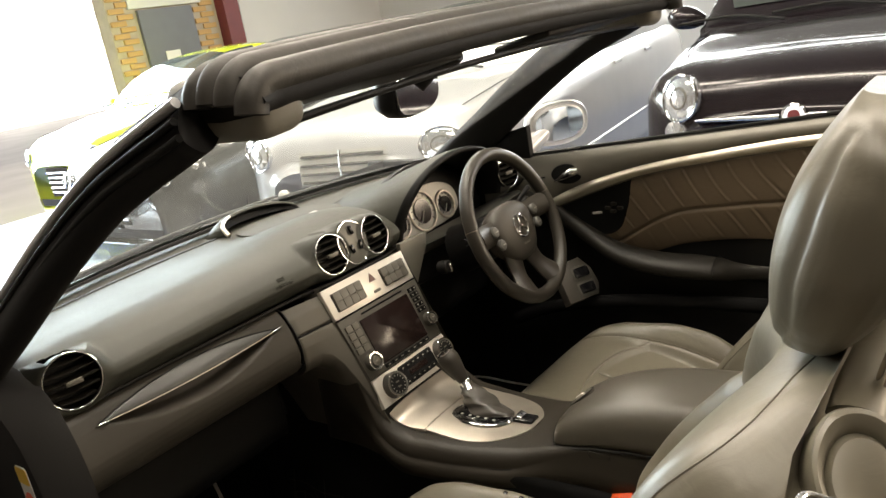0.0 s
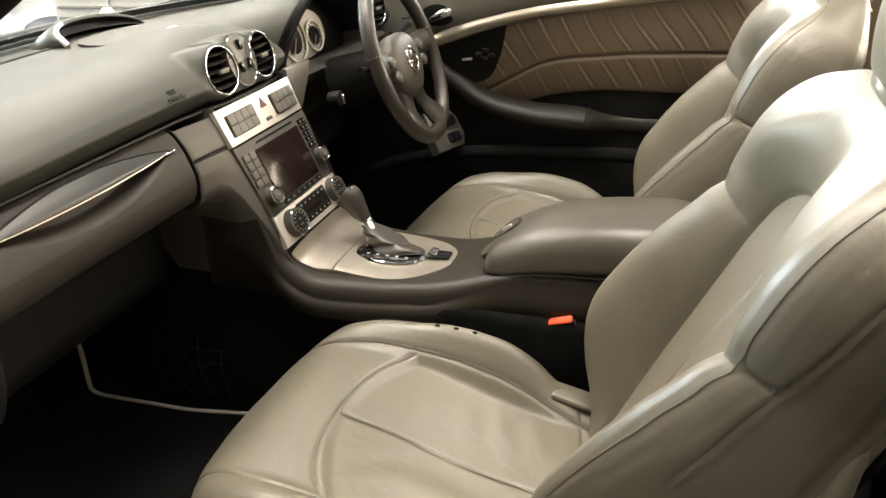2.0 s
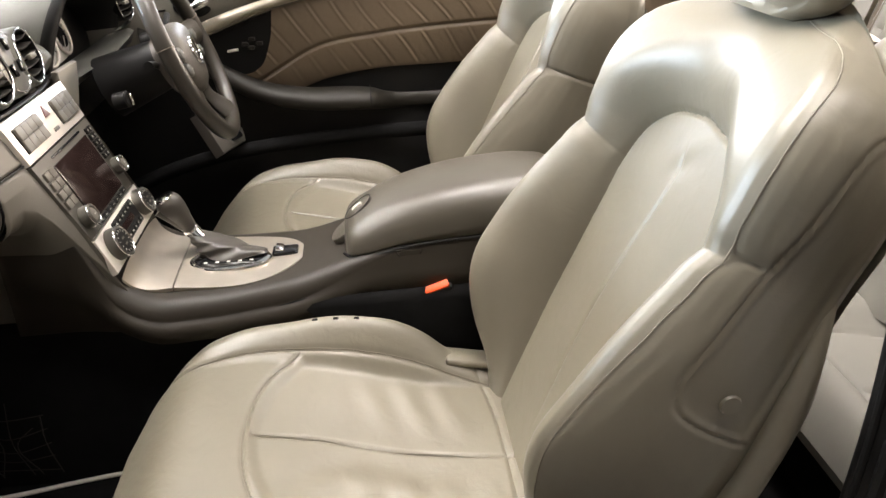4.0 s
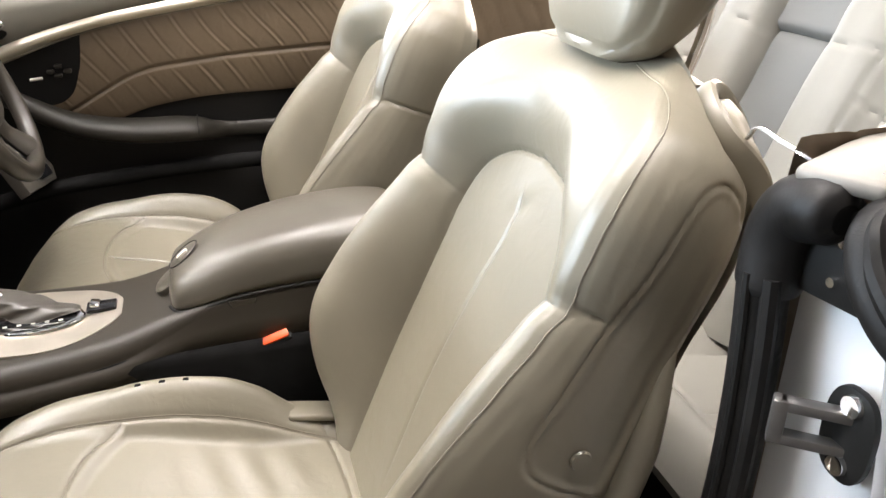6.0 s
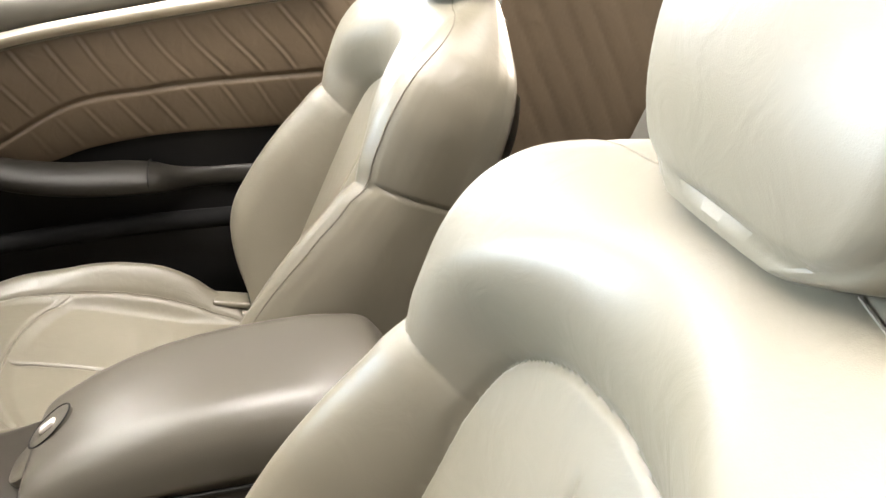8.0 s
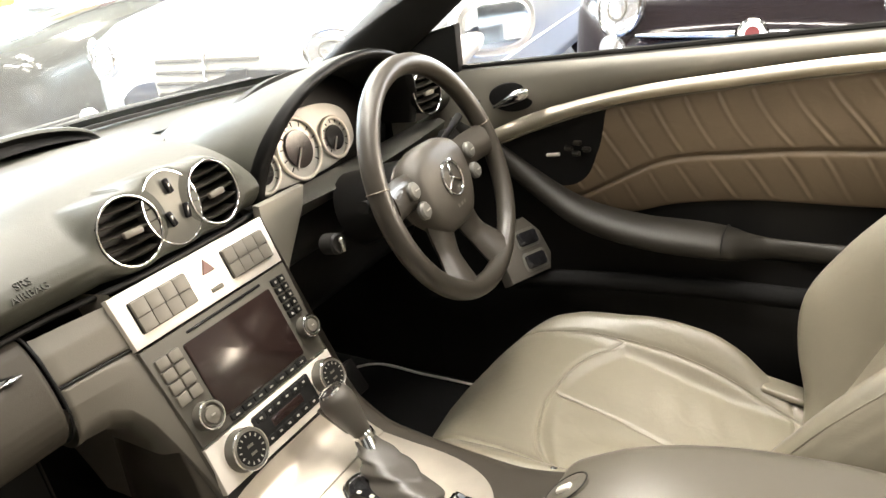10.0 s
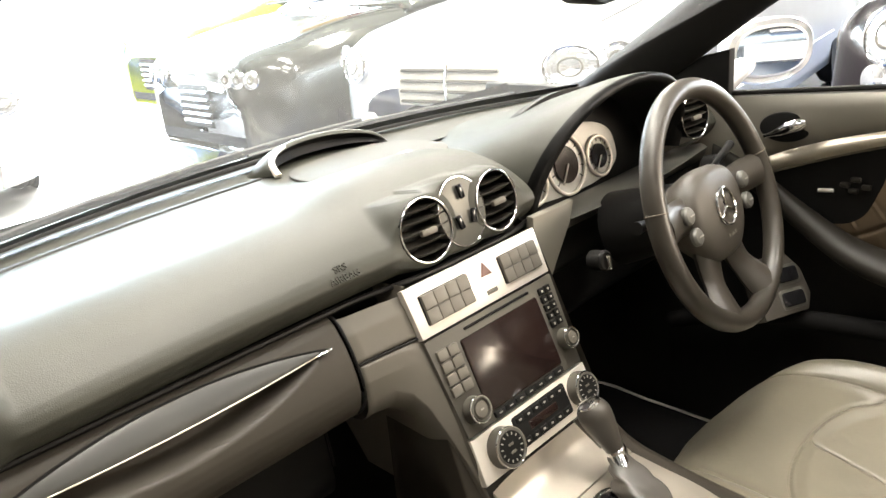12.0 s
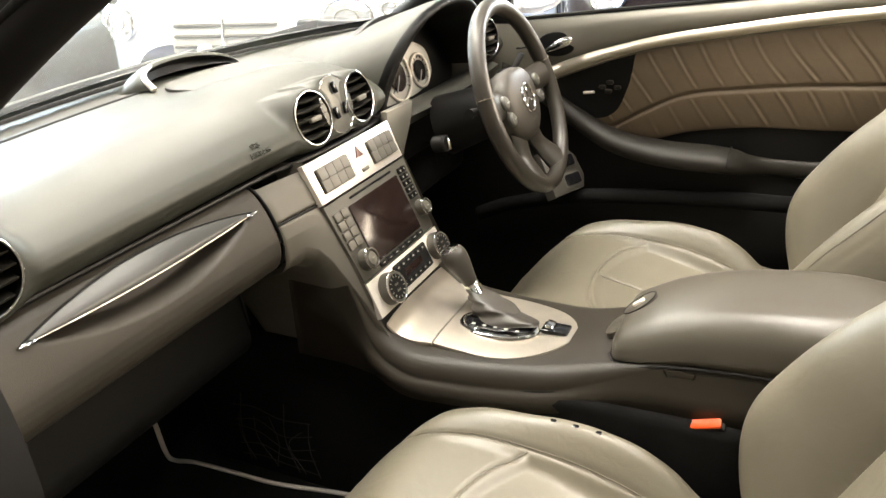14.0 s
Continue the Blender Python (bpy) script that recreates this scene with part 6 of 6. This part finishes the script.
for sx, sz in ((-0.741, 0.897), (-0.738, 0.864)):
    part("bracket_screw", lathe([(0.0045, 0.0), (0.004, 0.003), (0.001, 0.003)], facing((sx, -0.962, sz), (0, 1, 0)), 14), CHROME, jamb)
hose = curve3([(-0.764, -0.985, 0.925), (-0.772, -0.962, 0.918), (-0.785, -0.952, 0.895), (-0.805, -0.950, 0.875), (-0.835, -0.955, 0.855)], 24)
part("gasket_fold", tube(hose, 0.024, 14, flat=0.8), RUBBER, jamb, "folded rubber gasket")
part("gasket_rib", tube(hose + np.array((-0.008, 0.016, 0.012)), 0.008, 8), RUBBER, jamb)
st = facing((-0.776, -0.978, 0.746), (0, 1, 0.0))
part("striker_plate", plate(oval(0.050, 0.085, 30, power=0.75), 0.006, st @ pose(0, 0, 0.006), 0.001), BLACK, jamb, "black striker plate")
for dz in (-0.028, 0.028):
    part("striker_screw", lathe([(0.010, 0.0), (0.009, 0.004), (0.005, 0.003), (0.001, 0.003)], st @ pose(0, dz, 0.006), 20), CHROME, jamb, "bright screw")
arm_dir = Vector((-0.63, 0.0, 0.777))
loop_m = st @ Matrix((arm_dir, Vector((0, 1, 0)), arm_dir.cross(Vector((0, 1, 0))))).transposed().to_4x4()
part("striker_loop", merge(*[bm_data(rbox(size, loop_m @ pose(*at), 0.002)) for size, at in (((0.060, 0.010, 0.013), (0.026, 0.016, 0)), ((0.060, 0.010, 0.013), (0.026, -0.016, 0)), ((0.012, 0.042, 0.014), (0.054, 0, 0)))]), STRIKER_STEEL, jamb, "flat grey steel striker loop")
part("jamb_label", plate(rounded(0.06, 0.04, 0.003), 0.0008, facing((-0.80, -0.975, 0.50), (0, 1, 0))), WHITE, jamb)
part("jamb_bars", merge(*[bm_data(rbox((0.044, 0.003, 0.0005), facing((-0.80, -0.973, 0.514 - 0.007 * k), (0, 1, 0)), 0)) for k in range(5)]), BUTTON, jamb, smooth=False)
part("inner_trim_top", rbox((0.070, 0.26, 0.016), pose(-0.680, -1.075, 0.944, -2, 3, 22), 0.007, 3), TRIM_PINK, jamb, "cream trim on the body edge")

# ---- loose cable in the passenger's footwell ----
cable = thing("white_cable", (-0.45, 0.1, 0.125), "thin pale cable lying on the black footwell carpet", "cable")
part("cable_run", tube(curve3([(-0.36, 0.19, 0.52), (-0.345, 0.20, 0.46), (-0.31, 0.24, 0.37), (-0.24, 0.31, 0.27), (-0.175, 0.34, 0.205), (-0.162, 0.26, 0.196), (-0.158, 0.17, 0.196), (-0.135, 0.04, 0.196), (-0.12, -0.06, 0.196)], 40), 0.004, 8), CABLE, cable)

# ---- net on the tunnel side ----
net = thing("storage_net", (-0.14, 0.16, 0.21), "thin dark elastic net hanging slack on the tunnel side", "net")
for k in range(7):
    y = 0.075 + 0.028 * k
    part("net_cord", tube(curve3([(-0.139, y + 0.012 * math.sin(k * 5.1), 0.345 - 0.03 * math.sin(k * 2.2)), (-0.146, y + 0.015 * math.sin(k * 1.7), 0.30), (-0.141, y - 0.01 + 0.02 * math.sin(k * 2.9), 0.225)], 10), 0.0010, 5), CONSOLE, net)
for k in range(5):
    z = 0.345 - 0.028 * k
    part("net_cord", tube(curve3([(-0.140, 0.07, z + 0.012 * math.sin(k * 3.1)), (-0.147, 0.13, z - 0.012 * math.sin(k)), (-0.142, 0.19, z + 0.008), (-0.140, 0.245, z - 0.01 * math.sin(k * 2.3))], 14), 0.0010, 5), CONSOLE, net)
mat_edge = thing("floor_mat", (0.45, 0.1, 0.19), "black floor mat with thin pale edge in the driver's footwell", "floor mat")
part("mat_sheet", rbox((0.50, 0.52, 0.008), pose(0.42, 0.08, 0.195), 0.003), CARPET, mat_edge)
part("mat_binding", tube(curve3([(0.668, -0.15, 0.2), (0.668, 0.15, 0.2), (0.66, 0.30, 0.2), (0.62, 0.338, 0.2), (0.4, 0.338, 0.2)], 30), 0.0035, 6), CABLE, mat_edge, "pale bound edge")

# ---- showroom ----
def setting(name, data, mat, label, smooth=False):
    ob = part(name, data, mat, None, label, smooth=smooth)
    return tagged(ob, label, name.split("_")[0], kind="structure")


setting("ground", rbox((140, 140, 0.3), pose(0, 30, GROUND - 0.16), 0), CONCRETE, "pale paved ground outside the showroom")
setting("floor", rbox((8.5, 16.0, 0.012), pose(5.25, 0.0, GROUND - 0.006), 0), BLUE_FLOOR, "glossy blue painted showroom floor")
# front part of the floor: pale colour in place of strong daylight
setting("floor_front", rbox((6.5, 5.4, 0.012), pose(-2.25, 5.3, GROUND - 0.006), 0), CONCRETE, "floor inside the open front, paled to stand for daylight on it")
# assumed floor, dark and neutral to keep bounce off the cabin
setting("floor_aisle", rbox((6.5, 10.6, 0.012), pose(-2.25, -2.7, GROUND - 0.006), 0), GREY_FLOOR, "assumed aisle floor, dark grey to limit bounce light")
# ceiling, west and south walls are out of view and shape the fill
setting("ceiling", rbox((15.4, 16.4, 0.2), pose(2.0, 0.0, 3.95), 0), CEILING, "unseen showroom ceiling, darkened to cut bounce light")
setting("wall_west", rbox((0.2, 16.0, 4.0), pose(-5.6, 0, 1.9), 0), DARK_WALL, "unseen wall, dark brown to cut and warm the bounce light")
setting("wall_south", merge(*[bm_data(rbox(size, pose(x, -8.1, z), 0)) for size, x, z in (((15.0, 0.2, 1.8), 2.0, 0.8), ((15.0, 0.2, 0.4), 2.0, 3.7), ((9.1, 0.2, 1.8), -0.95, 2.6), ((0.7, 0.2, 1.8), 9.15, 2.6))]), DARK_WALL, "unseen dark brown wall below an added window band")
setting("wall_east", merge(*[bm_data(rbox(size, pose(9.6, y, z), 0)) for size, y, z in (((0.2, 16.0, 1.8), 0, 0.8), ((0.2, 16.0, 0.4), 0, 3.7), ((0.2, 4.0, 1.8), -6, 2.6), ((0.2, 4.0, 1.8), 6, 2.6))]), WALL, "white painted wall below an added window band")
# window bands added out of view, to house the two fill lamps
win = setting("window_1", merge(*[bm_data(rbox((0.08, 0.06, 1.8), pose(9.6, -4 + 1.6 * k, 2.6), 0)) for k in range(6)], *[bm_data(rbox((0.08, 8.0, 0.06), pose(9.6, 0, z), 0)) for z in (1.73, 3.47)]), WHITE, "unseen white framed window band, added for fill light")
win_rear = setting("window_2", merge(*[bm_data(rbox((0.06, 0.08, 1.8), pose(3.6 + 1.3 * k, -8.1, 2.6), 0)) for k in range(5)], *[bm_data(rbox((5.2, 0.08, 0.06), pose(6.2, -8.1, z), 0)) for z in (1.73, 3.47)]), WHITE, "unseen white framed window band, added for fill light")
for k in range(4):
    pane = part("pane", rbox((1.24, 0.006, 1.68), pose(4.25 + 1.3 * k, -8.1, 2.6), 0), GLASS, win_rear, smooth=False)
    pane.visible_shadow = False
for k in range(5):
    pane = part("pane", rbox((0.006, 1.54, 1.68), pose(9.6, -3.2 + 1.6 * k, 2.6), 0), GLASS, win, smooth=False)
    pane.visible_shadow = False
setting("wall_north", merge(bm_data(rbox((3.2, 0.25, 4.0), pose(8.1, 8.1, 1.9), 0)), bm_data(rbox((10.8, 0.25, 0.5), pose(-0.1, 8.1, 3.65), 0)), bm_data(rbox((5.6, 0.25, 3.6), pose(-2.8, 8.1, 1.6), 0))), WALL, "wall beside the open showroom front")
setting("backdrop", rbox((60, 0.2, 26), pose(-4, 34, 9), 0), DAY_GLOW, "bright hazy daylight outside")
# housings for the added overhead lamps
for tx, ty, power in FILL_TUBES:
    lamp = thing("fill_strip_light", (tx, ty, 3.78), "unseen white strip light, added to light the cabin and cars", "ceiling light", group="ceiling lights")
    part("housing", rbox((0.30, 2.4, 0.07), pose(tx, ty, 3.81), 0.01), WHITE, lamp)
    for dx in (-0.08, 0.08):
        part("tube", tube([(tx + dx, ty - 1.15, 3.755), (tx + dx, ty + 1.15, 3.755)], 0.016, 8), TUBE_GLOW, lamp, "glowing tube")

pier = tagged(part("wall_pier", rbox((1.64, 0.25, 4.0), pose(5.28, 8.13, 1.9), 0), MORTAR, None, "", smooth=False), "yellow brick pier beside the open front", "wall", kind="structure")
door_far = tagged(part("door_1", rbox((0.82, 0.06, 2.10), pose(5.27, 7.985, GROUND + 1.05), 0.005), DOOR_GREY, None, "", smooth=False), "grey flush door with a white notice", "door", kind="structure")
part("notice", rbox((0.22, 0.01, 0.30), pose(5.22, 7.948, 1.35), 0), WHITE, door_far, smooth=False)
part("lintel", rbox((1.1, 0.05, 0.20), pose(5.30, 7.985, 2.16), 0.01), WALL, door_far, "pale lintel")
tagged(part("post_steel", rbox((0.26, 0.30, 3.9), pose(6.24, 7.98, 1.85), 0.01), STEEL_RED, None, "", smooth=False), "dark red steel post", "post", kind="structure")

# ---- parked cars ----
def place(V, M):
    V = np.array(V)
    M = np.array(M)
    return V @ M[:3, :3].T + M[:3, 3]


def parked_car(name, label, m, paint, L, Wd, Hh, nose, bonnet, cowl, lamps, grille_kind):
    """Built nose at local x = 0, tail at x = L; local z up from the ground."""
    car = thing(name, m.translation, label, "car", group="parked cars")
    hw = Wd / 2

    def local(data):
        if not isinstance(data, tuple):
            data = bm_data(data)
        return place(data[0], m).tolist(), data[1]

    # lower body: sections along the length
    xs = [0.0, 0.06, 0.18, 0.45, cowl * 0.7, cowl, L * 0.5, L * 0.75, L * 0.93, L * 0.985, L]
    hs = [nose * 0.78, nose, nose + (bonnet - nose) * 0.35, nose + (bonnet - nose) * 0.6, bonnet - 0.02, bonnet, bonnet + 0.02, bonnet + 0.03, bonnet, bonnet - 0.08, bonnet - 0.3]
    ws = [hw * 0.60, hw * 0.78, hw * 0.92, hw * 0.985, hw, hw, hw, hw, hw * 0.97, hw * 0.90, hw * 0.80]
    prof = curve3(list(zip(xs, hs, ws)), 60)
    loops = []
    for x, h, w in prof:
        low = 0.19
        row = [(-w * 0.96, low), (-w, low + (h - low) * 0.28), (-w * 0.995, low + (h - low) * 0.62), (-w * 0.95, low + (h - low) * 0.88), (-w * 0.82, h - 0.015), (-w * 0.45, h + 0.012), (0, h + 0.022)]
        row = curve3(row, 20).tolist()
        row += [(-y, z) for y, z in row[:-1][::-1]]
        loops.append([(x, y, z) for y, z in row])
    body = part("body", local(capped(np.array(loops), flip=False)), paint, car, smooth="all")
    bpy.context.view_layer.update()
    base = ORIGIN[body.name]
    turn = m.to_3x3()

    def front(y, z, off=0.0):
        """The place on the nose at that width and height."""
        hit, q, nrm, _ = body.ray_cast(m @ Vector((-1, y, z)) - base, turn @ Vector((1, 0, 0)))
        p = m.inverted() @ (q + base) if hit else Vector((0.1, y, z))
        return (p.x - off, y, z)

    # cabin
    c0, c1 = cowl, L * 0.93
    cab = [(c0 + 0.0, bonnet - 0.01, hw * 0.86), (c0 + (Hh - bonnet) * 0.9, (Hh + bonnet) / 2 + 0.06, hw * 0.80), (c0 + (Hh - bonnet) * 1.7, Hh - 0.03, hw * 0.70), ((c0 + c1) / 2 + 0.15, Hh, hw * 0.69), (c1 - 0.75, Hh - 0.06, hw * 0.68), (c1 - 0.2, (Hh + bonnet) / 2 + 0.05, hw * 0.74), (c1, bonnet + 0.02, hw * 0.80)]
    cab = curve3(cab, 44)
    loops = []
    for x, h, w in cab:
        wide = hw * 0.90
        t = np.clip((h - bonnet) / (Hh - bonnet), 0.02, 1)
        row = curve3([(-wide, bonnet - 0.03), (-wide + (wide - w) * t * 0.5, bonnet + (h - bonnet) * 0.5), (-w, h - 0.03 * t), (-w * 0.8, h), (0, h + 0.015 * t)], 16).tolist()
        row += [(-y, z) for y, z in row[:-1][::-1]]
        loops.append([(x, y, z) for y, z in row])
    arr = np.array(loops)
    part("cabin", local(capped(arr, flip=False)), paint, car, smooth="all")
    # windscreen and side glass, a little proud of the cabin
    k0, k1 = 3, 15
    scr = arr[k0:k1, 5:-5].copy()
    scr[..., 2] += 0.006
    scr[..., 0] -= 0.006
    part("windscreen", local(grid(scr)), DARK_GLASS, car, "dark windscreen", smooth="all")
    for sl, off in ((slice(2, 8), -0.006), (slice(-8, -2), 0.006)):
        for a, b in ((10, 21), (22, 34)):
            s_ = arr[a:b, sl].copy()
            s_[..., 1] += off
            part("side_window", local(grid(s_)), DARK_GLASS, car, "dark side window", smooth="all")
    # wheels
    for x in (0.82, L - 0.80):
        for sy in (-1, 1):
            R = 0.31
            wheel = part("wheel", local(ring(R - 0.065, 0.066, pose(x, sy * (hw - 0.09), R, 90), 36, 10)), TYRE, car)
            part("arch", local(lathe([(R + 0.045, 0.0), (R + 0.045, 0.005), (0.01, 0.006)], facing((x, sy * (hw - 0.012), R + 0.01), (0, sy, 0)), 36)), BLACK, car)
            mw = facing((x, sy * (hw - 0.03), R), (0, sy, 0))
            rim = part("rim", local(merge(ring(R - 0.10, 0.012, mw @ pose(0, 0, 0.022), 36, 8), lathe([(0.045, 0.02), (0.04, 0.035), (0.001, 0.035)], mw, 16), *[bm_data(rbox((0.022, R - 0.13, 0.012), mw @ pose(0, 0, 0.022, 0, 0, 72 * k + 10) @ pose(0.012, (R - 0.10) / 2, 0), 0.003)) for k in range(5)], *[bm_data(rbox((0.022, R - 0.13, 0.012), mw @ pose(0, 0, 0.022, 0, 0, 72 * k - 10) @ pose(-0.012, (R - 0.10) / 2, 0), 0.003)) for k in range(5)])), ALU, wheel, "alloy wheel rim")
            part("tyre_face", local(lathe([(R - 0.005, 0.0), (R - 0.01, 0.03), (R - 0.10, 0.034), (R - 0.105, 0.012), (0.01, 0.010)], facing((x, sy * (hw - 0.045), R), (0, sy, 0)), 36)), TYRE, wheel)
    # lamps
    for sy in (-1, 1):
        for (lx, ly, lz, rx, rz) in lamps:
            ml = facing(front(sy * ly, lz, 0.004), (-1, sy * 0.35, 0.22))
            lamp = part("headlamp", local(lathe([(rx * 1.0, -0.06), (rx * 1.0, 0.004), (rx * 0.93, 0.010), (rx * 0.90, 0.006), (rx * 0.6, 0.016), (0.001, 0.020)], ml @ Matrix.Diagonal((1, rz / rx, 1, 1)), 32)), LAMP_GLASS, car, "clear headlamp")
            part("lamp_ring", local(ring(rx, 0.007, ml @ Matrix.Diagonal((1, rz / rx, 1, 1)) @ pose(0, 0, 0.004), 36, 8)), CHROME, lamp)
            part("lamp_bulb", local(ring(rx * 0.45, 0.006, ml @ Matrix.Diagonal((1, rz / rx, 1, 1)) @ pose(0, 0, 0.016), 24, 6)), BUTTON, lamp)
        part("side_mirror", local(tube(curve3([(cowl + 0.25, sy * hw * 0.93, bonnet + 0.06), (cowl + 0.23, sy * (hw + 0.06), bonnet + 0.09), (cowl + 0.24, sy * (hw + 0.16), bonnet + 0.10)], 12), [0.03, 0.04, 0.05, 0.06, 0.065, 0.068, 0.07, 0.07, 0.068, 0.06, 0.045, 0.02], 16)), paint, car)
        for dx in (0.95, 1.75):
            part("door_handle", local(rbox((0.16, 0.02, 0.025), pose(cowl + dx, sy * (hw - 0.002), bonnet - 0.13), 0.008)), paint if paint != BLACK_PAINT else CHROME, car)
            part("door_gap", local(tube([(cowl + dx + 0.15, sy * (hw + 0.001), z) for z in np.linspace(0.30, bonnet - 0.09, 6)], 0.004, 6)), BLACK, car)
        part("sill_line", local(tube([(x, sy * (hw + 0.001), 0.42 + 0.03 * x / L) for x in np.linspace(1.2, L - 1.2, 12)], 0.012, 8)), paint, car)
    part("bonnet_gap", local(tube([(x, hw * 0.80 - 0.06 * (1 - x / cowl), float(np.interp(x, prof[:, 0], prof[:, 1])) + 0.006) for x in np.linspace(0.25, cowl, 16)], 0.003, 6)), BLACK, car)
    part("bonnet_gap", local(tube([(x, -hw * 0.80 + 0.06 * (1 - x / cowl), float(np.interp(x, prof[:, 0], prof[:, 1])) + 0.006) for x in np.linspace(0.25, cowl, 16)], 0.003, 6)), BLACK, car)
    for sy in (-0.35, 0.30):
        part("wiper", local(tube(curve3([(cowl - 0.02, hw * sy, bonnet + 0.025), (cowl + 0.06, hw * (sy + 0.35), bonnet + 0.07), (cowl + 0.05, hw * (sy + 0.75), bonnet + 0.06)], 14), 0.009, 8)), BLACK, car)
    def nose_bar(name, y0, y1, z, r, mat, off=0.010, label="", flat=1.0):
        return part(name, local(tube([front(y, z, off) for y in np.linspace(y0, y1, 14)], r, 8, flat=flat)), mat, car, label)

    def nose_patch(name, half, z0, z1, mat, off=0.004):
        rows = np.array([[front(y, z, off) for z in np.linspace(z0, z1, 6)] for y in np.linspace(-half, half, 14)])
        return part(name, local(grid(rows, flip=True)), mat, car)

    if grille_kind == "slats":
        nose_patch("grille_frame", 0.30, 0.585, 0.775, DIAL)
        for k in range(4):
            nose_bar("grille_slat", -0.28, 0.28, 0.605 + 0.048 * k, 0.008, STACK_GREY, 0.010, "dark grille slat")
        part("grille_bar", local(tube([front(0, z, 0.014) for z in np.linspace(0.585, 0.775, 8)], 0.010, 8, up=(0, 1, 0))), CHROME, car)
        nose_patch("bumper_intake", 0.50, 0.29, 0.40, BLACK)
    elif grille_kind == "whiskers":
        for sy in (-1, 1):
            part("chrome_whisker", local(tube([front(sy * y, 0.700, 0.008) for y in np.linspace(0.06, 0.44, 14)], np.linspace(0.018, 0.007, 14), 10)), CHROME, car, "chrome nose bar")
            part("fog_lamp", local(lathe([(0.060, -0.04), (0.060, 0.006), (0.03, 0.014), (0.001, 0.016)], facing(front(sy * 0.545, 0.640, 0.004), (-1, sy * 0.4, 0)), 28)), LAMP_GLASS, car, "round lower lamp")
        bm_ = facing(front(0, 0.700, 0.010), (-1, 0, 0.1))
        badge = part("nose_badge", local(lathe([(0.054, -0.03), (0.054, 0.006), (0.046, 0.010), (0.045, 0.006), (0.001, 0.006)], bm_, 32)), CHROME, car, "round chrome badge")
        part("badge_centre", local(lathe([(0.026, 0.0), (0.026, 0.008), (0.001, 0.009)], bm_, 28)), STEEL_RED, badge)
        nose_patch("bumper_intake", 0.40, 0.29, 0.40, GLOSS_BLACK)
    elif grille_kind == "dark":
        nose_patch("grille_frame", 0.40, 0.50, 0.74, GLOSS_BLACK)
        nose_bar("nose_emblem", -0.10, 0.10, 0.675, 0.016, CHROME, 0.010, "plain chrome emblem bar")
        nose_patch("number_plate", 0.24, 0.515, 0.615, WHITE, 0.012)
        nose_patch("bumper_intake", 0.55, 0.26, 0.38, BLACK)
    elif grille_kind == "plain":
        nose_bar("nose_line", -0.45, 0.45, 0.52, 0.010, ALU, 0.006)
    else:
        nose_patch("grille_frame", 0.20, 0.34, 0.62, GLOSS_BLACK)
        for k in range(5):
            nose_bar("grille_slat", -0.18, 0.18, 0.38 + 0.048 * k, 0.009, CHROME, 0.010)
        nose_patch("bumper_intake", 0.55, 0.24, 0.31, BLACK)
    return car


# bodies face the convertible, noses towards it
FACE = lambda x, y, a=0: pose(x, y, GROUND, 0, 0, a)
parked_car("small_black_car", "small glossy black hatchback with round headlamps facing the convertible", FACE(2.52, -0.25), BLACK_PAINT, 3.55, 1.63, 1.49, 0.86, 1.03, 0.95, [(0.10, 0.515, 0.805, 0.098, 0.108)], "whiskers")
parked_car("silver_saloon", "silver saloon with a pale grille and dark slats", FACE(1.86, 1.90, 7), SILVER_PAINT, 4.6, 1.78, 1.42, 0.84, 1.00, 1.25, [(0.14, 0.62, 0.76, 0.115, 0.085), (0.14, 0.78, 0.78, 0.07, 0.06)], "slats")
parked_car("dark_saloon", "dark glossy saloon with small triple headlamps", FACE(1.75, 4.15, 0), GREEN_PAINT, 4.6, 1.82, 1.42, 0.74, 0.94, 1.25, [(0.06, 0.42, 0.66, 0.05, 0.05), (0.09, 0.54, 0.66, 0.05, 0.05), (0.14, 0.66, 0.66, 0.05, 0.05)], "small")
parked_car("lime_car", "bright lime yellow hatchback with dark windows", FACE(2.5, 6.35, 0), LIME_PAINT, 3.8, 1.70, 1.45, 0.80, 1.00, 1.05, [(0.12, 0.62, 0.72, 0.11, 0.08)], "small")
parked_car("white_car", "white car with its nose towards the convertible", FACE(0.05, 4.5, 90), WHITE_PAINT, 4.4, 1.80, 1.45, 0.76, 0.96, 1.15, [(0.12, 0.66, 0.68, 0.12, 0.07)], "plain")
parked_car("silver_hatchback", "silver hatchback with a dark grille parked behind the convertible", FACE(1.38, -3.4, -90), SILVER_PAINT, 4.2, 1.76, 1.43, 0.80, 0.98, 1.15, [(0.12, 0.64, 0.70, 0.13, 0.075)], "dark")

# ---- bricks of the pier ----
brick_mesh = bpy.data.meshes.new("brick")
bm = rbox((0.213, 0.03, 0.063), None, 0.004, 1)
bm.to_mesh(brick_mesh)
bm.free()
brick_mesh.materials.append(BRICK)
for row in range(34):
    z = 0.55 + 0.075 * row
    for col in range(8):
        x = 4.47 + 0.225 * (col + 0.5) + (0.1125 if row % 2 else 0.0)
        if x > 6.02 or (4.80 < x < 5.75 and z < 2.30):
            continue
        b = new("brick", brick_mesh)
        b.parent = pier
        b.location = (x, 7.995 + random.uniform(-0.003, 0.003), z)
